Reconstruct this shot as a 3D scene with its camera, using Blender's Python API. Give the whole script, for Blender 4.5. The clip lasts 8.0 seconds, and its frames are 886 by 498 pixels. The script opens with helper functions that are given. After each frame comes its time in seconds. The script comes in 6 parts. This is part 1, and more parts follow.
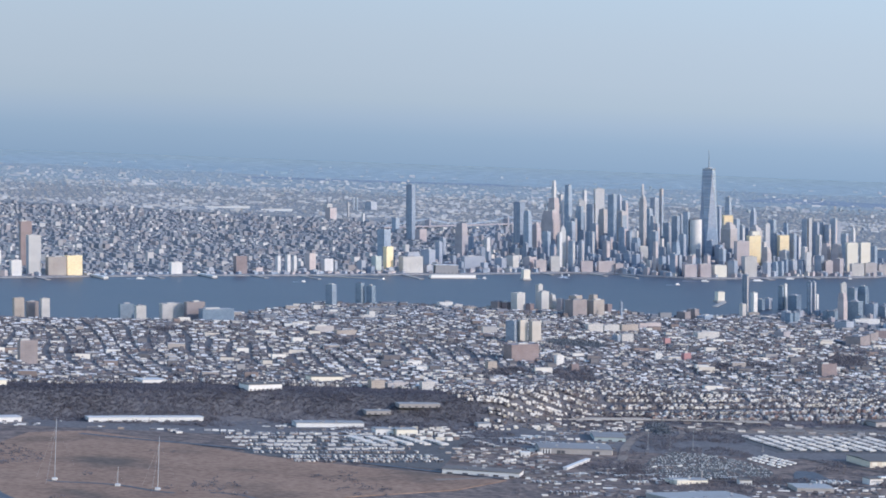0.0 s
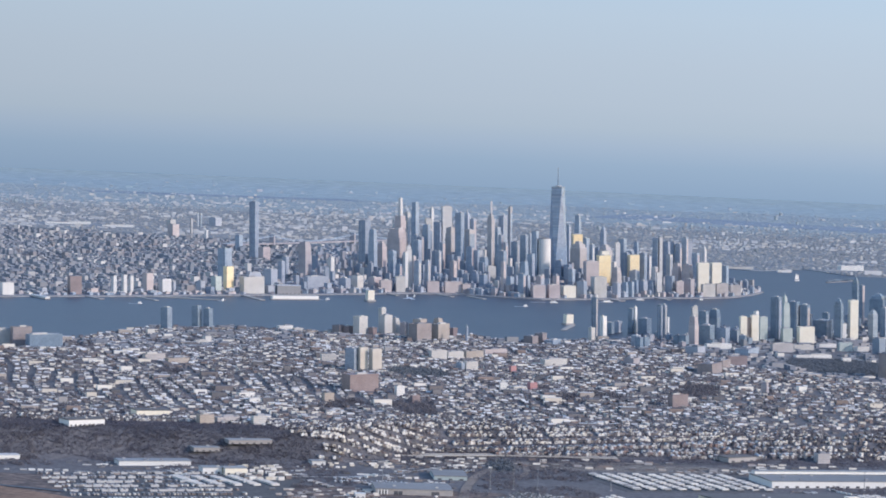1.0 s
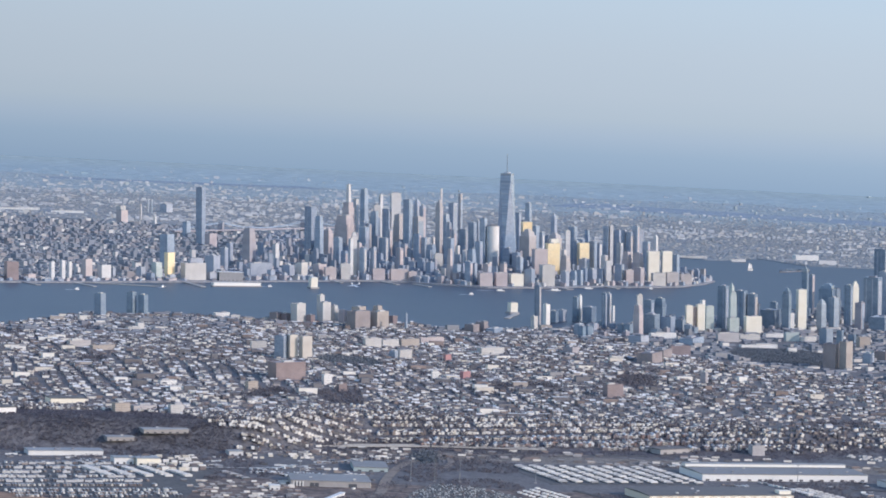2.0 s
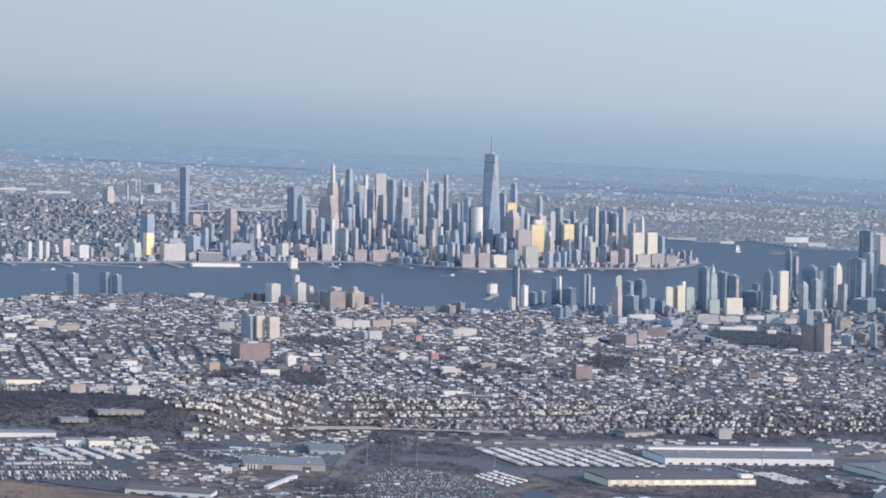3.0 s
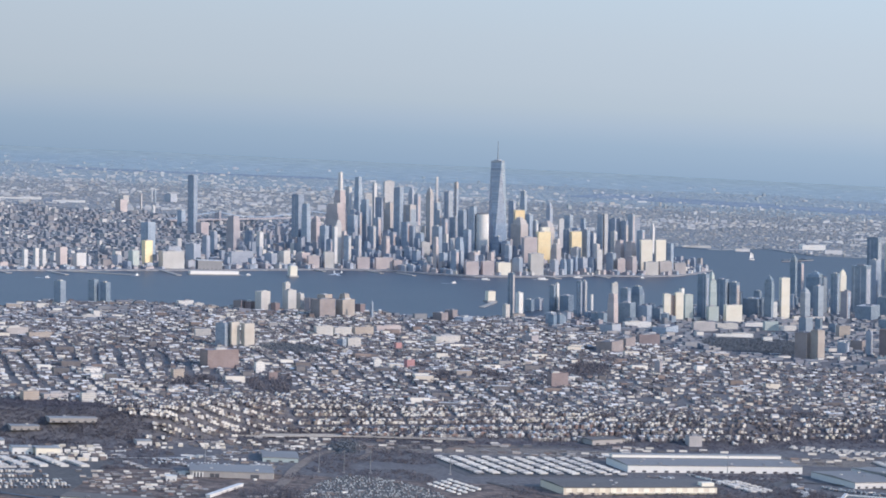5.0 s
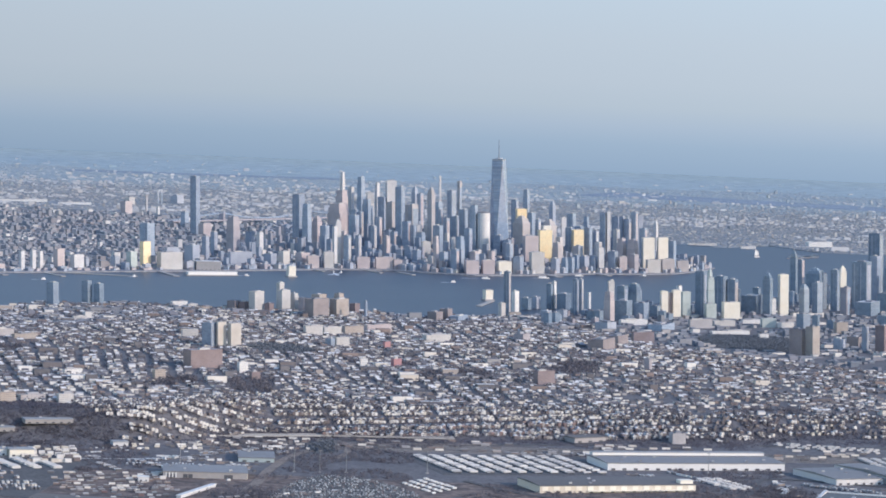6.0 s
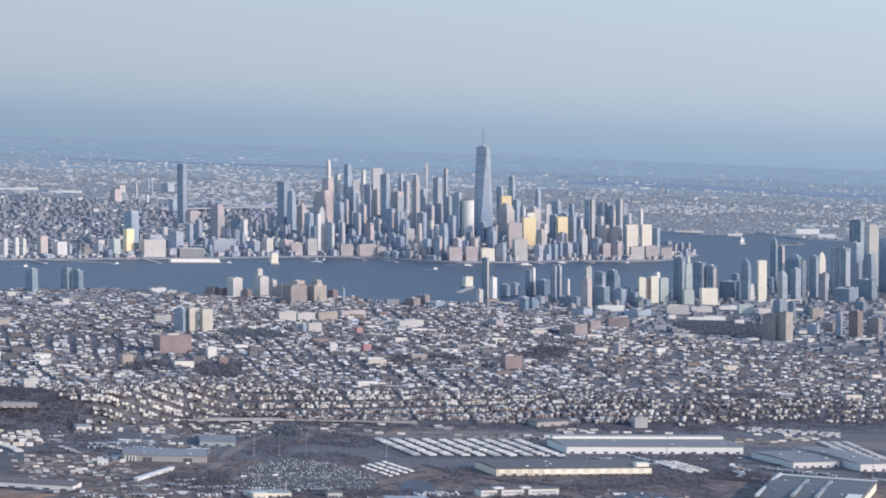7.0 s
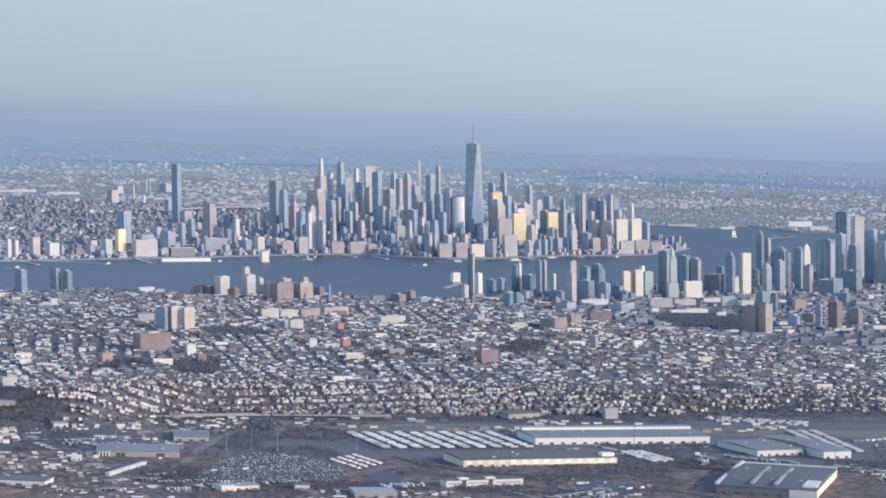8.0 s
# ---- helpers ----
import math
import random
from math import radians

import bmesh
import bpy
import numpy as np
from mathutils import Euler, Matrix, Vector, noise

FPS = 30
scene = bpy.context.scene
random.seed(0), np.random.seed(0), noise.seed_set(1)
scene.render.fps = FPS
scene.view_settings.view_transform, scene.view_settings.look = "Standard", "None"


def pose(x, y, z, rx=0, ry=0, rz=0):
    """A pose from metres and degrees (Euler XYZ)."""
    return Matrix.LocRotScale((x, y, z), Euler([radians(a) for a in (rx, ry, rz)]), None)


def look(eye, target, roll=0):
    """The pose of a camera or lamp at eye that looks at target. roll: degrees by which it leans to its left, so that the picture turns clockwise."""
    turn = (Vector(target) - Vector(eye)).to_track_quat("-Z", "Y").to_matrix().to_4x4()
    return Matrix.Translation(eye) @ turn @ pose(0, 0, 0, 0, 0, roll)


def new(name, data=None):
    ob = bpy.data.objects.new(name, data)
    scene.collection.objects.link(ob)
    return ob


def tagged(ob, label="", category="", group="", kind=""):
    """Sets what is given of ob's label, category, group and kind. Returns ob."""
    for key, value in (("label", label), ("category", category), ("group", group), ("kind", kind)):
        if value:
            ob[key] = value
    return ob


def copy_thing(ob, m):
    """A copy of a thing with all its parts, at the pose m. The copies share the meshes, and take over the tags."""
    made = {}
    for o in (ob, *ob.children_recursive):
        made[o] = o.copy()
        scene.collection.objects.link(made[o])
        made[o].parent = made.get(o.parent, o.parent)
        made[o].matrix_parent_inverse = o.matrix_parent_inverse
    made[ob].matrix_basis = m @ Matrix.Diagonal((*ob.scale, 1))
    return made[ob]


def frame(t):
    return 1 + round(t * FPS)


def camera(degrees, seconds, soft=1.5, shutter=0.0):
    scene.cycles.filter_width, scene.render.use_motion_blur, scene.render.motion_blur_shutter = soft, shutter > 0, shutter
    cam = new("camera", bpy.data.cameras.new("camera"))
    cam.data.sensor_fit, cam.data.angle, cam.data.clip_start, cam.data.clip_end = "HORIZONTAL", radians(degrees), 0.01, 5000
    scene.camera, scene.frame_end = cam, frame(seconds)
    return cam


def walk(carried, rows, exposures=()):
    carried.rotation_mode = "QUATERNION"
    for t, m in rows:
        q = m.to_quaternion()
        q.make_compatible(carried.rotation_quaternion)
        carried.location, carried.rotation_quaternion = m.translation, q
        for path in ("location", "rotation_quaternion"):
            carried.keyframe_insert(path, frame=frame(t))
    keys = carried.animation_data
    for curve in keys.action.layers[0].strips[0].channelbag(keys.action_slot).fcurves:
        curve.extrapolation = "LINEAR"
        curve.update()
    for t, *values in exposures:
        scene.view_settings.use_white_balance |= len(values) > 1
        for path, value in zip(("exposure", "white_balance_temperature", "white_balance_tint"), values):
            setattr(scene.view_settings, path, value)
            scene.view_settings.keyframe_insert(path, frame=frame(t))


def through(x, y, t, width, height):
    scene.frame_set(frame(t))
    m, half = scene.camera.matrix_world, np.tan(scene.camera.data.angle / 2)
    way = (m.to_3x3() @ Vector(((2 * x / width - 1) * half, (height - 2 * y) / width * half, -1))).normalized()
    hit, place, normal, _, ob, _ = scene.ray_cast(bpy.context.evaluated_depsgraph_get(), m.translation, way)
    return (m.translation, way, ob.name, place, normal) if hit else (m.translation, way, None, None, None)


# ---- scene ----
# Lower Manhattan over the Hudson and the Heights, from an airliner on its approach.
# The whole place is a model at one tenth: 1 unit stands for 10 m.


def cam_pose(x, y, z, yaw, pitch, roll):
    """Yaw to the right of +y, pitch up, roll anticlockwise, in degrees."""
    return pose(x, y, z, 90 + pitch, 0, -yaw) @ pose(0, 0, 0, 0, 0, roll)


cam = camera(17.964, 8.0, soft=1.74)
walk(cam, [
    (0, cam_pose(-57.06, -65.71, 63.60, -2.563, -2.894, 2.194)),
    (0.5, cam_pose(-58.00, -49.61, 65.30, -0.963, -2.628, 2.338)),
    (1, cam_pose(-54.74, -37.24, 65.30, 0.447, -2.524, 2.473)),
    (1.5, cam_pose(-50.45, -28.20, 64.66, 1.059, -2.551, 2.712)),
    (3, cam_pose(-38.29, -13.57, 63.52, 1.080, -3.071, 2.889)),
    (3.5, cam_pose(-34.42, -10.77, 63.16, 0.882, -3.113, 2.928)),
    (4, cam_pose(-30.47, -8.52, 62.85, 0.689, -3.008, 2.973)),
    (4.5, cam_pose(-26.58, -5.58, 62.54, 0.382, -2.898, 2.955)),
    (6, cam_pose(-15.15, 1.40, 61.75, -0.256, -2.888, 2.327)),
    (6.5, cam_pose(-11.29, 2.20, 61.55, -0.328, -3.021, 2.190)),
    (7, cam_pose(-7.58, -2.20, 61.60, -0.314, -3.119, 2.255)),
    (7.5, cam_pose(-4.02, -7.60, 61.90, -0.357, -3.195, 2.076)),
    (8, cam_pose(-0.20, -10.30, 62.00, -0.510, -3.182, 1.561)),
], exposures=[(0.0, -0.03, 6020, 17.0), (0.5, -0.10, 6110, 18.5), (1.5, -0.09, 6170, 18.0), (2.6, -0.02, 6280, 18.0), (8.0, -0.01, 6320, 18.0)])

# ---------------------------------------------------------------- light
SUN_TO = Vector((0.90, -0.42, 0.37)).normalized()
world = bpy.data.worlds.new("sky")
scene.world = world
world.use_nodes = True
wn = world.node_tree.nodes
sky = wn.new("ShaderNodeTexSky")
sky.sky_type = "NISHITA"
sky.sun_disc = False
sky.sun_elevation = math.asin(SUN_TO.z)
sky.sun_rotation = math.atan2(SUN_TO.x, SUN_TO.y)
sky.air_density = 1.3
sky.dust_density = 0.4
sky.ozone_density = 3.0
wn["Background"].inputs["Strength"].default_value = 0.237
world.node_tree.links.new(sky.outputs[0], wn["Background"].inputs["Color"])
sun = new("sun", bpy.data.lights.new("sun", "SUN"))
sun.data.energy = 2.86
sun.data.angle = radians(0.6)
sun.data.color = (1.0, 0.87, 0.72)
sun.matrix_world = look((0, 0, 0), -SUN_TO)


# ---------------------------------------------------------------- materials
def shader(name, rough=0.8, metal=0.0):
    m = bpy.data.materials.new(name)
    m.use_nodes = True
    b = m.node_tree.nodes["Principled BSDF"]
    b.inputs["Roughness"].default_value = rough
    b.inputs["Metallic"].default_value = metal
    return m, m.node_tree.nodes, m.node_tree.links, b


def ramp(nodes, colours, stepped=True):
    """A colour ramp with even steps through the colours."""
    r = nodes.new("ShaderNodeValToRGB")
    r.color_ramp.interpolation = "CONSTANT" if stepped else "LINEAR"
    el = r.color_ramp.elements
    while len(el) < len(colours):
        el.new(0.5)
    for i, c in enumerate(colours):
        el[i].position = i / len(colours) if stepped else i / max(1, len(colours) - 1)
        el[i].color = (*c, 1)
    return r


def noise_node(nodes, links, scale, detail=4.0, coord="Position"):
    n = nodes.new("ShaderNodeTexNoise")
    n.inputs["Scale"].default_value = scale
    n.inputs["Detail"].default_value = detail
    if coord == "Position":
        g = nodes.new("ShaderNodeNewGeometry")
        links.new(g.outputs["Position"], n.inputs["Vector"])
    else:
        g = nodes.new("ShaderNodeTexCoord")
        links.new(g.outputs["Object"], n.inputs["Vector"])
    return n


def mix(nodes, links, a, b, fac, mode="MIX"):
    """Mix two colour sockets or colours by a socket or a number."""
    m = nodes.new("ShaderNodeMix")
    m.data_type, m.blend_type = "RGBA", mode
    for key, v in ((0, fac), (6, a), (7, b)):
        if isinstance(v, (int, float)):
            m.inputs[key].default_value = v
        elif isinstance(v, tuple):
            m.inputs[key].default_value = (*v, 1)
        else:
            links.new(v, m.inputs[key])
    return m.outputs[2]


def palette_mat(name, colours, rough=0.85, grain=0.25, scale=1.6, island=True):
    """A weathered surface whose colour changes from piece to piece."""
    m, n, l, b = shader(name, rough)
    if island:
        src = n.new("ShaderNodeNewGeometry").outputs["Random Per Island"]
    else:
        src = n.new("ShaderNodeObjectInfo").outputs["Random"]
    r = ramp(n, colours)
    l.new(src, r.inputs[0])
    fine, broad = noise_node(n, l, scale), noise_node(n, l, 0.03, 2.0)
    c = mix(n, l, r.outputs[0], fine.outputs["Fac"], grain, "SOFT_LIGHT")
    c = mix(n, l, c, broad.outputs["Fac"], grain * 1.4, "SOFT_LIGHT")
    l.new(c, b.inputs["Base Color"])
    return m


def facade_mat(name, wall, glass, floor=0.36, bay=0.34, share=0.5, rough=0.6, glassy=0.25):
    """Storeys of windows between piers and slabs, on the object's own axes."""
    m, n, l, b = shader(name, rough)
    co = n.new("ShaderNodeTexCoord")
    sep = n.new("ShaderNodeSeparateXYZ")
    l.new(co.outputs["Object"], sep.inputs[0])
    add = n.new("ShaderNodeMath")
    l.new(sep.outputs[0], add.inputs[0])
    l.new(sep.outputs[1], add.inputs[1])
    com = n.new("ShaderNodeCombineXYZ")
    l.new(add.outputs[0], com.inputs[0])
    l.new(sep.outputs[2], com.inputs[1])
    br = n.new("ShaderNodeTexBrick")
    br.offset = 0.0
    br.inputs["Color1"].default_value = (*glass, 1)
    br.inputs["Color2"].default_value = (*[g * 1.5 for g in glass], 1)
    br.inputs["Mortar"].default_value = (*wall, 1)
    br.inputs["Scale"].default_value = 1.0
    br.inputs["Brick Width"].default_value = bay
    br.inputs["Row Height"].default_value = floor
    br.inputs["Mortar Size"].default_value = floor * (1 - share) * 0.5
    br.inputs["Mortar Smooth"].default_value = 0.3
    l.new(com.outputs[0], br.inputs["Vector"])
    broad = noise_node(n, l, 0.35, 3.0, "Object")
    info = n.new("ShaderNodeObjectInfo")
    tint = ramp(n, [(0.38, 0.39, 0.41), (0.5, 0.5, 0.5), (0.54, 0.52, 0.49), (0.44, 0.47, 0.5)], False)
    l.new(info.outputs["Random"], tint.inputs[0])
    c = mix(n, l, br.outputs["Color"], broad.outputs["Fac"], 0.5, "SOFT_LIGHT")
    c = mix(n, l, c, tint.outputs[0], 0.8, "SOFT_LIGHT")
    l.new(c, b.inputs["Base Color"])
    rr = n.new("ShaderNodeMapRange")
    l.new(br.outputs["Fac"], rr.inputs[0])
    rr.inputs[3].default_value = glassy
    rr.inputs[4].default_value = rough
    l.new(rr.outputs[0], b.inputs["Roughness"])
    return m


def ground_mat(name, colours, scale=0.05, fine=0.8, rough=0.95):
    m, n, l, b = shader(name, rough)
    a, f = noise_node(n, l, scale, 6.0), noise_node(n, l, fine, 5.0)
    r = ramp(n, colours, False)
    spread = n.new("ShaderNodeMapRange")
    spread.inputs[1].default_value, spread.inputs[2].default_value = 0.3, 0.7
    l.new(a.outputs["Fac"], spread.inputs[0])
    l.new(spread.outputs[0], r.inputs[0])
    l.new(mix(n, l, r.outputs[0], f.outputs["Fac"], 0.9, "SOFT_LIGHT"), b.inputs["Base Color"])
    return m


def twig_mat(name, colours, through=0.45):
    """Bare twigs: a colour for each spray, with part of the light passing through."""
    m = palette_mat(name, colours, grain=0.4)
    n, l = m.node_tree.nodes, m.node_tree.links
    b, out = n["Principled BSDF"], n["Material Output"]
    tr, mx = n.new("ShaderNodeBsdfTranslucent"), n.new("ShaderNodeMixShader")
    l.new(b.inputs["Base Color"].links[0].from_socket, tr.inputs["Color"])
    mx.inputs[0].default_value = through
    l.new(b.outputs[0], mx.inputs[1])
    l.new(tr.outputs[0], mx.inputs[2])
    l.new(mx.outputs[0], out.inputs["Surface"])
    return m


FACADES = {
    # chalk, sand, umber, rose, slate: haze-paled white, tan, brown, brick, glass
    "chalk": facade_mat("hazed_white_facade", (0.64, 0.62, 0.60), (0.32, 0.34, 0.38), share=0.4),
    "sand": facade_mat("hazed_tan_facade", (0.483, 0.441, 0.420), (0.252, 0.263, 0.304), share=0.4),
    "umber": facade_mat("hazed_brown_facade", (0.396, 0.360, 0.372), (0.216, 0.228, 0.276), share=0.4),
    "rose": facade_mat("hazed_brick_facade", (0.53, 0.455, 0.44), (0.29, 0.285, 0.32), share=0.4),
    "slate": facade_mat("hazed_glass_facade", (0.33, 0.385, 0.45), (0.255, 0.31, 0.38), share=0.75, rough=0.45, glassy=0.2),
    "mirror": facade_mat("mirror_glass_facade", (0.24, 0.31, 0.41), (0.18, 0.25, 0.35), share=0.8, rough=0.35, glassy=0.12),
    # base colour set to the blue of hazed walls in shade
    "dusk": facade_mat("hazed_shade_facade", (0.275, 0.322, 0.39), (0.225, 0.272, 0.34), share=0.7, rough=0.5, glassy=0.25),
    "cream": facade_mat("cream_concrete_facade", (0.80, 0.745, 0.63), (0.55, 0.52, 0.46), share=0.3),
    "white": facade_mat("white_facade", (0.78, 0.75, 0.70), (0.30, 0.33, 0.38), share=0.4),
    "pale": facade_mat("pale_stone_facade", (0.58, 0.55, 0.51), (0.22, 0.25, 0.30), share=0.4),
    "stone": facade_mat("grey_stone_facade", (0.414, 0.437, 0.483), (0.207, 0.253, 0.333), share=0.5),
    "tan": facade_mat("tan_brick_facade", (0.43, 0.37, 0.32), (0.17, 0.18, 0.22), share=0.35),
    "brown": facade_mat("brown_brick_facade", (0.31, 0.265, 0.255), (0.14, 0.15, 0.20), share=0.35),
    "brick": facade_mat("red_brick_facade", (0.27, 0.21, 0.21), (0.17, 0.155, 0.175), share=0.35),
    "red": facade_mat("painted_red_facade", (0.45, 0.24, 0.25), (0.32, 0.19, 0.21), share=0.3),
    "green": facade_mat("green_tinted_facade", (0.52, 0.56, 0.53), (0.24, 0.31, 0.33), share=0.55),
    "steel": facade_mat("steel_glass_facade", (0.34, 0.38, 0.42), (0.18, 0.235, 0.30), share=0.65, rough=0.4, glassy=0.15),
    "glass": facade_mat("blue_glass_facade", (0.235, 0.288, 0.345), (0.165, 0.217, 0.272), share=0.75, rough=0.4, glassy=0.14),
    # gold base colour paints the sun's reflection on glass
    "gold": facade_mat("sun_glare_facade", (0.90, 0.74, 0.47), (0.72, 0.56, 0.34), share=0.6, rough=0.5, glassy=0.3),
    "ribbed": facade_mat("ribbed_concrete_facade", (0.58, 0.53, 0.47), (0.22, 0.20, 0.20), floor=40.0, bay=0.62, share=0.97),
}
WORDS = {"cream": "sunlit cream concrete", "chalk": "haze-dulled chalk white stone", "sand": "haze-paled sand coloured stone", "umber": "haze-paled umber stone", "rose": "haze-paled rose brick", "mirror": "mirror glass", "slate": "haze-lightened slate blue glass", "dusk": "shade-dark hazed blue", "white": "white concrete", "pale": "pale stone", "stone": "grey stone", "tan": "tan brick", "brown": "brown brick",
         "brick": "red brick", "red": "red painted", "green": "green tinted glass", "steel": "steel and glass",
         "glass": "dark blue glass", "gold": "glass coloured gold for sun glare", "ribbed": "ribbed pale concrete"}
ROOFING = palette_mat("flat_roofing", [(0.16, 0.16, 0.18), (0.30, 0.30, 0.32), (0.22, 0.22, 0.25), (0.60, 0.60, 0.60)], island=False)
PLANT = palette_mat("roof_plant", [(0.40, 0.40, 0.42), (0.55, 0.53, 0.50), (0.25, 0.26, 0.29)], island=False)
STEEL = palette_mat("painted_steel", [(0.45, 0.47, 0.50), (0.55, 0.56, 0.57)], rough=0.5, island=False)
POLE = palette_mat("weathered_steel", [(0.24, 0.24, 0.25), (0.30, 0.30, 0.31)], rough=0.6, island=False)
HOUSE_WALL = palette_mat("house_walls", [(0.816, 0.770, 0.701), (0.184, 0.168, 0.171), (0.428, 0.380, 0.346), (0.143, 0.140, 0.149), (0.755, 0.710, 0.643), (0.235, 0.190, 0.173), (0.367, 0.355, 0.355), (0.796, 0.760, 0.701), (0.163, 0.157, 0.165), (0.653, 0.600, 0.528), (0.275, 0.220, 0.202), (0.204, 0.197, 0.206)])
TERRACE_WALL = palette_mat("terrace_walls", [(0.836, 0.790, 0.720), (0.204, 0.170, 0.163), (0.734, 0.685, 0.614), (0.163, 0.153, 0.156), (0.816, 0.780, 0.720), (0.306, 0.265, 0.240), (0.775, 0.740, 0.691), (0.173, 0.165, 0.168), (0.632, 0.580, 0.490)])
YARD_PAINT = palette_mat("yard_paint", [(0.74, 0.73, 0.71), (0.16, 0.15, 0.155), (0.36, 0.36, 0.37), (0.12, 0.115, 0.12), (0.66, 0.64, 0.60), (0.22, 0.21, 0.215), (0.30, 0.25, 0.22), (0.15, 0.16, 0.19)])
HOUSE_ROOF = palette_mat("house_roofs", [(0.105, 0.104, 0.116), (0.135, 0.137, 0.158), (0.700, 0.700, 0.700), (0.120, 0.119, 0.131), (0.165, 0.168, 0.190), (0.125, 0.116, 0.120), (0.640, 0.645, 0.655), (0.150, 0.152, 0.172), (0.430, 0.435, 0.455), (0.680, 0.670, 0.650), (0.108, 0.108, 0.120), (0.135, 0.131, 0.147), (0.112, 0.108, 0.116)])
LOW_WALL = palette_mat("low_town_walls", [(0.242, 0.253, 0.275), (0.187, 0.209, 0.248), (0.352, 0.341, 0.341), (0.165, 0.193, 0.237), (0.605, 0.583, 0.550), (0.209, 0.220, 0.259), (0.176, 0.198, 0.242)])
LOW_ROOF = palette_mat("low_town_roofs", [(0.149, 0.172, 0.207), (0.184, 0.207, 0.241), (0.138, 0.161, 0.196), (0.400, 0.400, 0.400), (0.161, 0.184, 0.218), (0.127, 0.149, 0.184), (0.400, 0.400, 0.400)])
# island walls and roofs: dark tones raised and blued as painted haze
CITY_WALL = palette_mat("city_walls_hazed", [(0.285, 0.318, 0.375), (0.318, 0.318, 0.351), (0.257, 0.299, 0.366), (0.399, 0.375, 0.370), (0.271, 0.309, 0.370), (0.608, 0.570, 0.532), (0.294, 0.323, 0.380), (0.342, 0.328, 0.347), (0.261, 0.304, 0.370)])
CITY_ROOF = palette_mat("city_roofs_hazed", [(0.278, 0.316, 0.372), (0.239, 0.278, 0.336), (0.597, 0.594, 0.600), (0.319, 0.341, 0.372), (0.252, 0.278, 0.336)])
# outer borough: distance haze painted in as paler, bluer base colours
FAR_WALL = palette_mat("outer_borough_walls_hazed", [(0.310, 0.357, 0.386), (0.296, 0.347, 0.379), (0.359, 0.393, 0.406), (0.301, 0.350, 0.381), (0.318, 0.362, 0.381), (0.290, 0.339, 0.372)])
FAR_ROOF = palette_mat("outer_borough_roofs_hazed", [(0.288, 0.351, 0.393), (0.266, 0.334, 0.378), (0.305, 0.361, 0.393), (0.278, 0.339, 0.383), (0.294, 0.351, 0.383), (0.263, 0.323, 0.369)])
WHITE_METAL = palette_mat("white_sheet_metal", [(0.74, 0.73, 0.71), (0.64, 0.63, 0.62), (0.78, 0.77, 0.74)], rough=0.5, island=False)
BUFF_METAL = palette_mat("buff_sheet_metal", [(0.70, 0.62, 0.50)], rough=0.6, island=False)
CREAM_METAL = palette_mat("cream_sheet_metal", [(0.86, 0.80, 0.67), (0.84, 0.77, 0.63)], rough=0.6, island=False)
BLUE_ROOF = palette_mat("blue_grey_roofing", [(0.261, 0.253, 0.250)], rough=0.6, island=False)
GREY_ROOF = palette_mat("grey_membrane_roofing", [(0.153, 0.146, 0.143), (0.186, 0.171, 0.160)], island=False)
PALE_ROOF = palette_mat("pale_membrane_roofing", [(0.345, 0.355, 0.362), (0.385, 0.388, 0.385)], rough=0.6, island=False)
GREY_WALL = palette_mat("grey_sheet_wall", [(0.30, 0.30, 0.31), (0.36, 0.34, 0.33)], island=False)
# sheet wall darkened in its base colour to read as shaded
SHADED_WALL = palette_mat("shaded_sheet_wall", [(0.17, 0.19, 0.21), (0.20, 0.22, 0.235)], island=False)
TEAL_WALL = palette_mat("teal_sheet_wall", [(0.42, 0.49, 0.49)], island=False)
# bare twigs with shade put into a dark navy base colour
SHADE_TWIGS = palette_mat("shade_dark_twigs", [(0.140, 0.161, 0.189), (0.158, 0.176, 0.199), (0.128, 0.150, 0.180)])
TRAILER = palette_mat("trailer_sides", [(0.66, 0.65, 0.63), (0.52, 0.51, 0.50), (0.70, 0.69, 0.66), (0.30, 0.31, 0.33), (0.62, 0.60, 0.57)], rough=0.5, island=False)
DARK = palette_mat("dark_opening", [(0.095, 0.099, 0.112)], island=False)
RUBBER = palette_mat("rubber", [(0.03, 0.03, 0.03)], island=False)
CONCRETE = palette_mat("concrete_deck", [(0.425, 0.406, 0.384), (0.362, 0.344, 0.336)], island=False)
CAR_PAINT = palette_mat("car_paint", [(0.398, 0.398, 0.410), (0.133, 0.133, 0.144), (0.243, 0.255, 0.276), (0.155, 0.166, 0.199), (0.498, 0.498, 0.498), (0.189, 0.121, 0.121), (0.299, 0.299, 0.320), (0.144, 0.144, 0.155)], rough=0.3)
LOT_PAINT = palette_mat("lot_car_paint", [(0.46, 0.45, 0.44), (0.13, 0.13, 0.13), (0.54, 0.53, 0.51), (0.20, 0.20, 0.21), (0.12, 0.12, 0.13), (0.40, 0.39, 0.38), (0.15, 0.15, 0.16), (0.22, 0.15, 0.13)], rough=0.3)
TWIGS = twig_mat("bare_twigs", [(0.195, 0.184, 0.205), (0.210, 0.192, 0.208), (0.180, 0.172, 0.194), (0.225, 0.202, 0.210)])
REEDS = ground_mat("winter_reeds", [(0.130, 0.095, 0.075), (0.280, 0.175, 0.120), (0.330, 0.210, 0.145), (0.200, 0.130, 0.092)], 0.035, 0.9)
LAND = ground_mat("industrial_land", [(0.074, 0.060, 0.060), (0.209, 0.157, 0.133), (0.099, 0.081, 0.079), (0.246, 0.185, 0.155), (0.123, 0.095, 0.087), (0.284, 0.214, 0.178)], 0.13, 1.1)
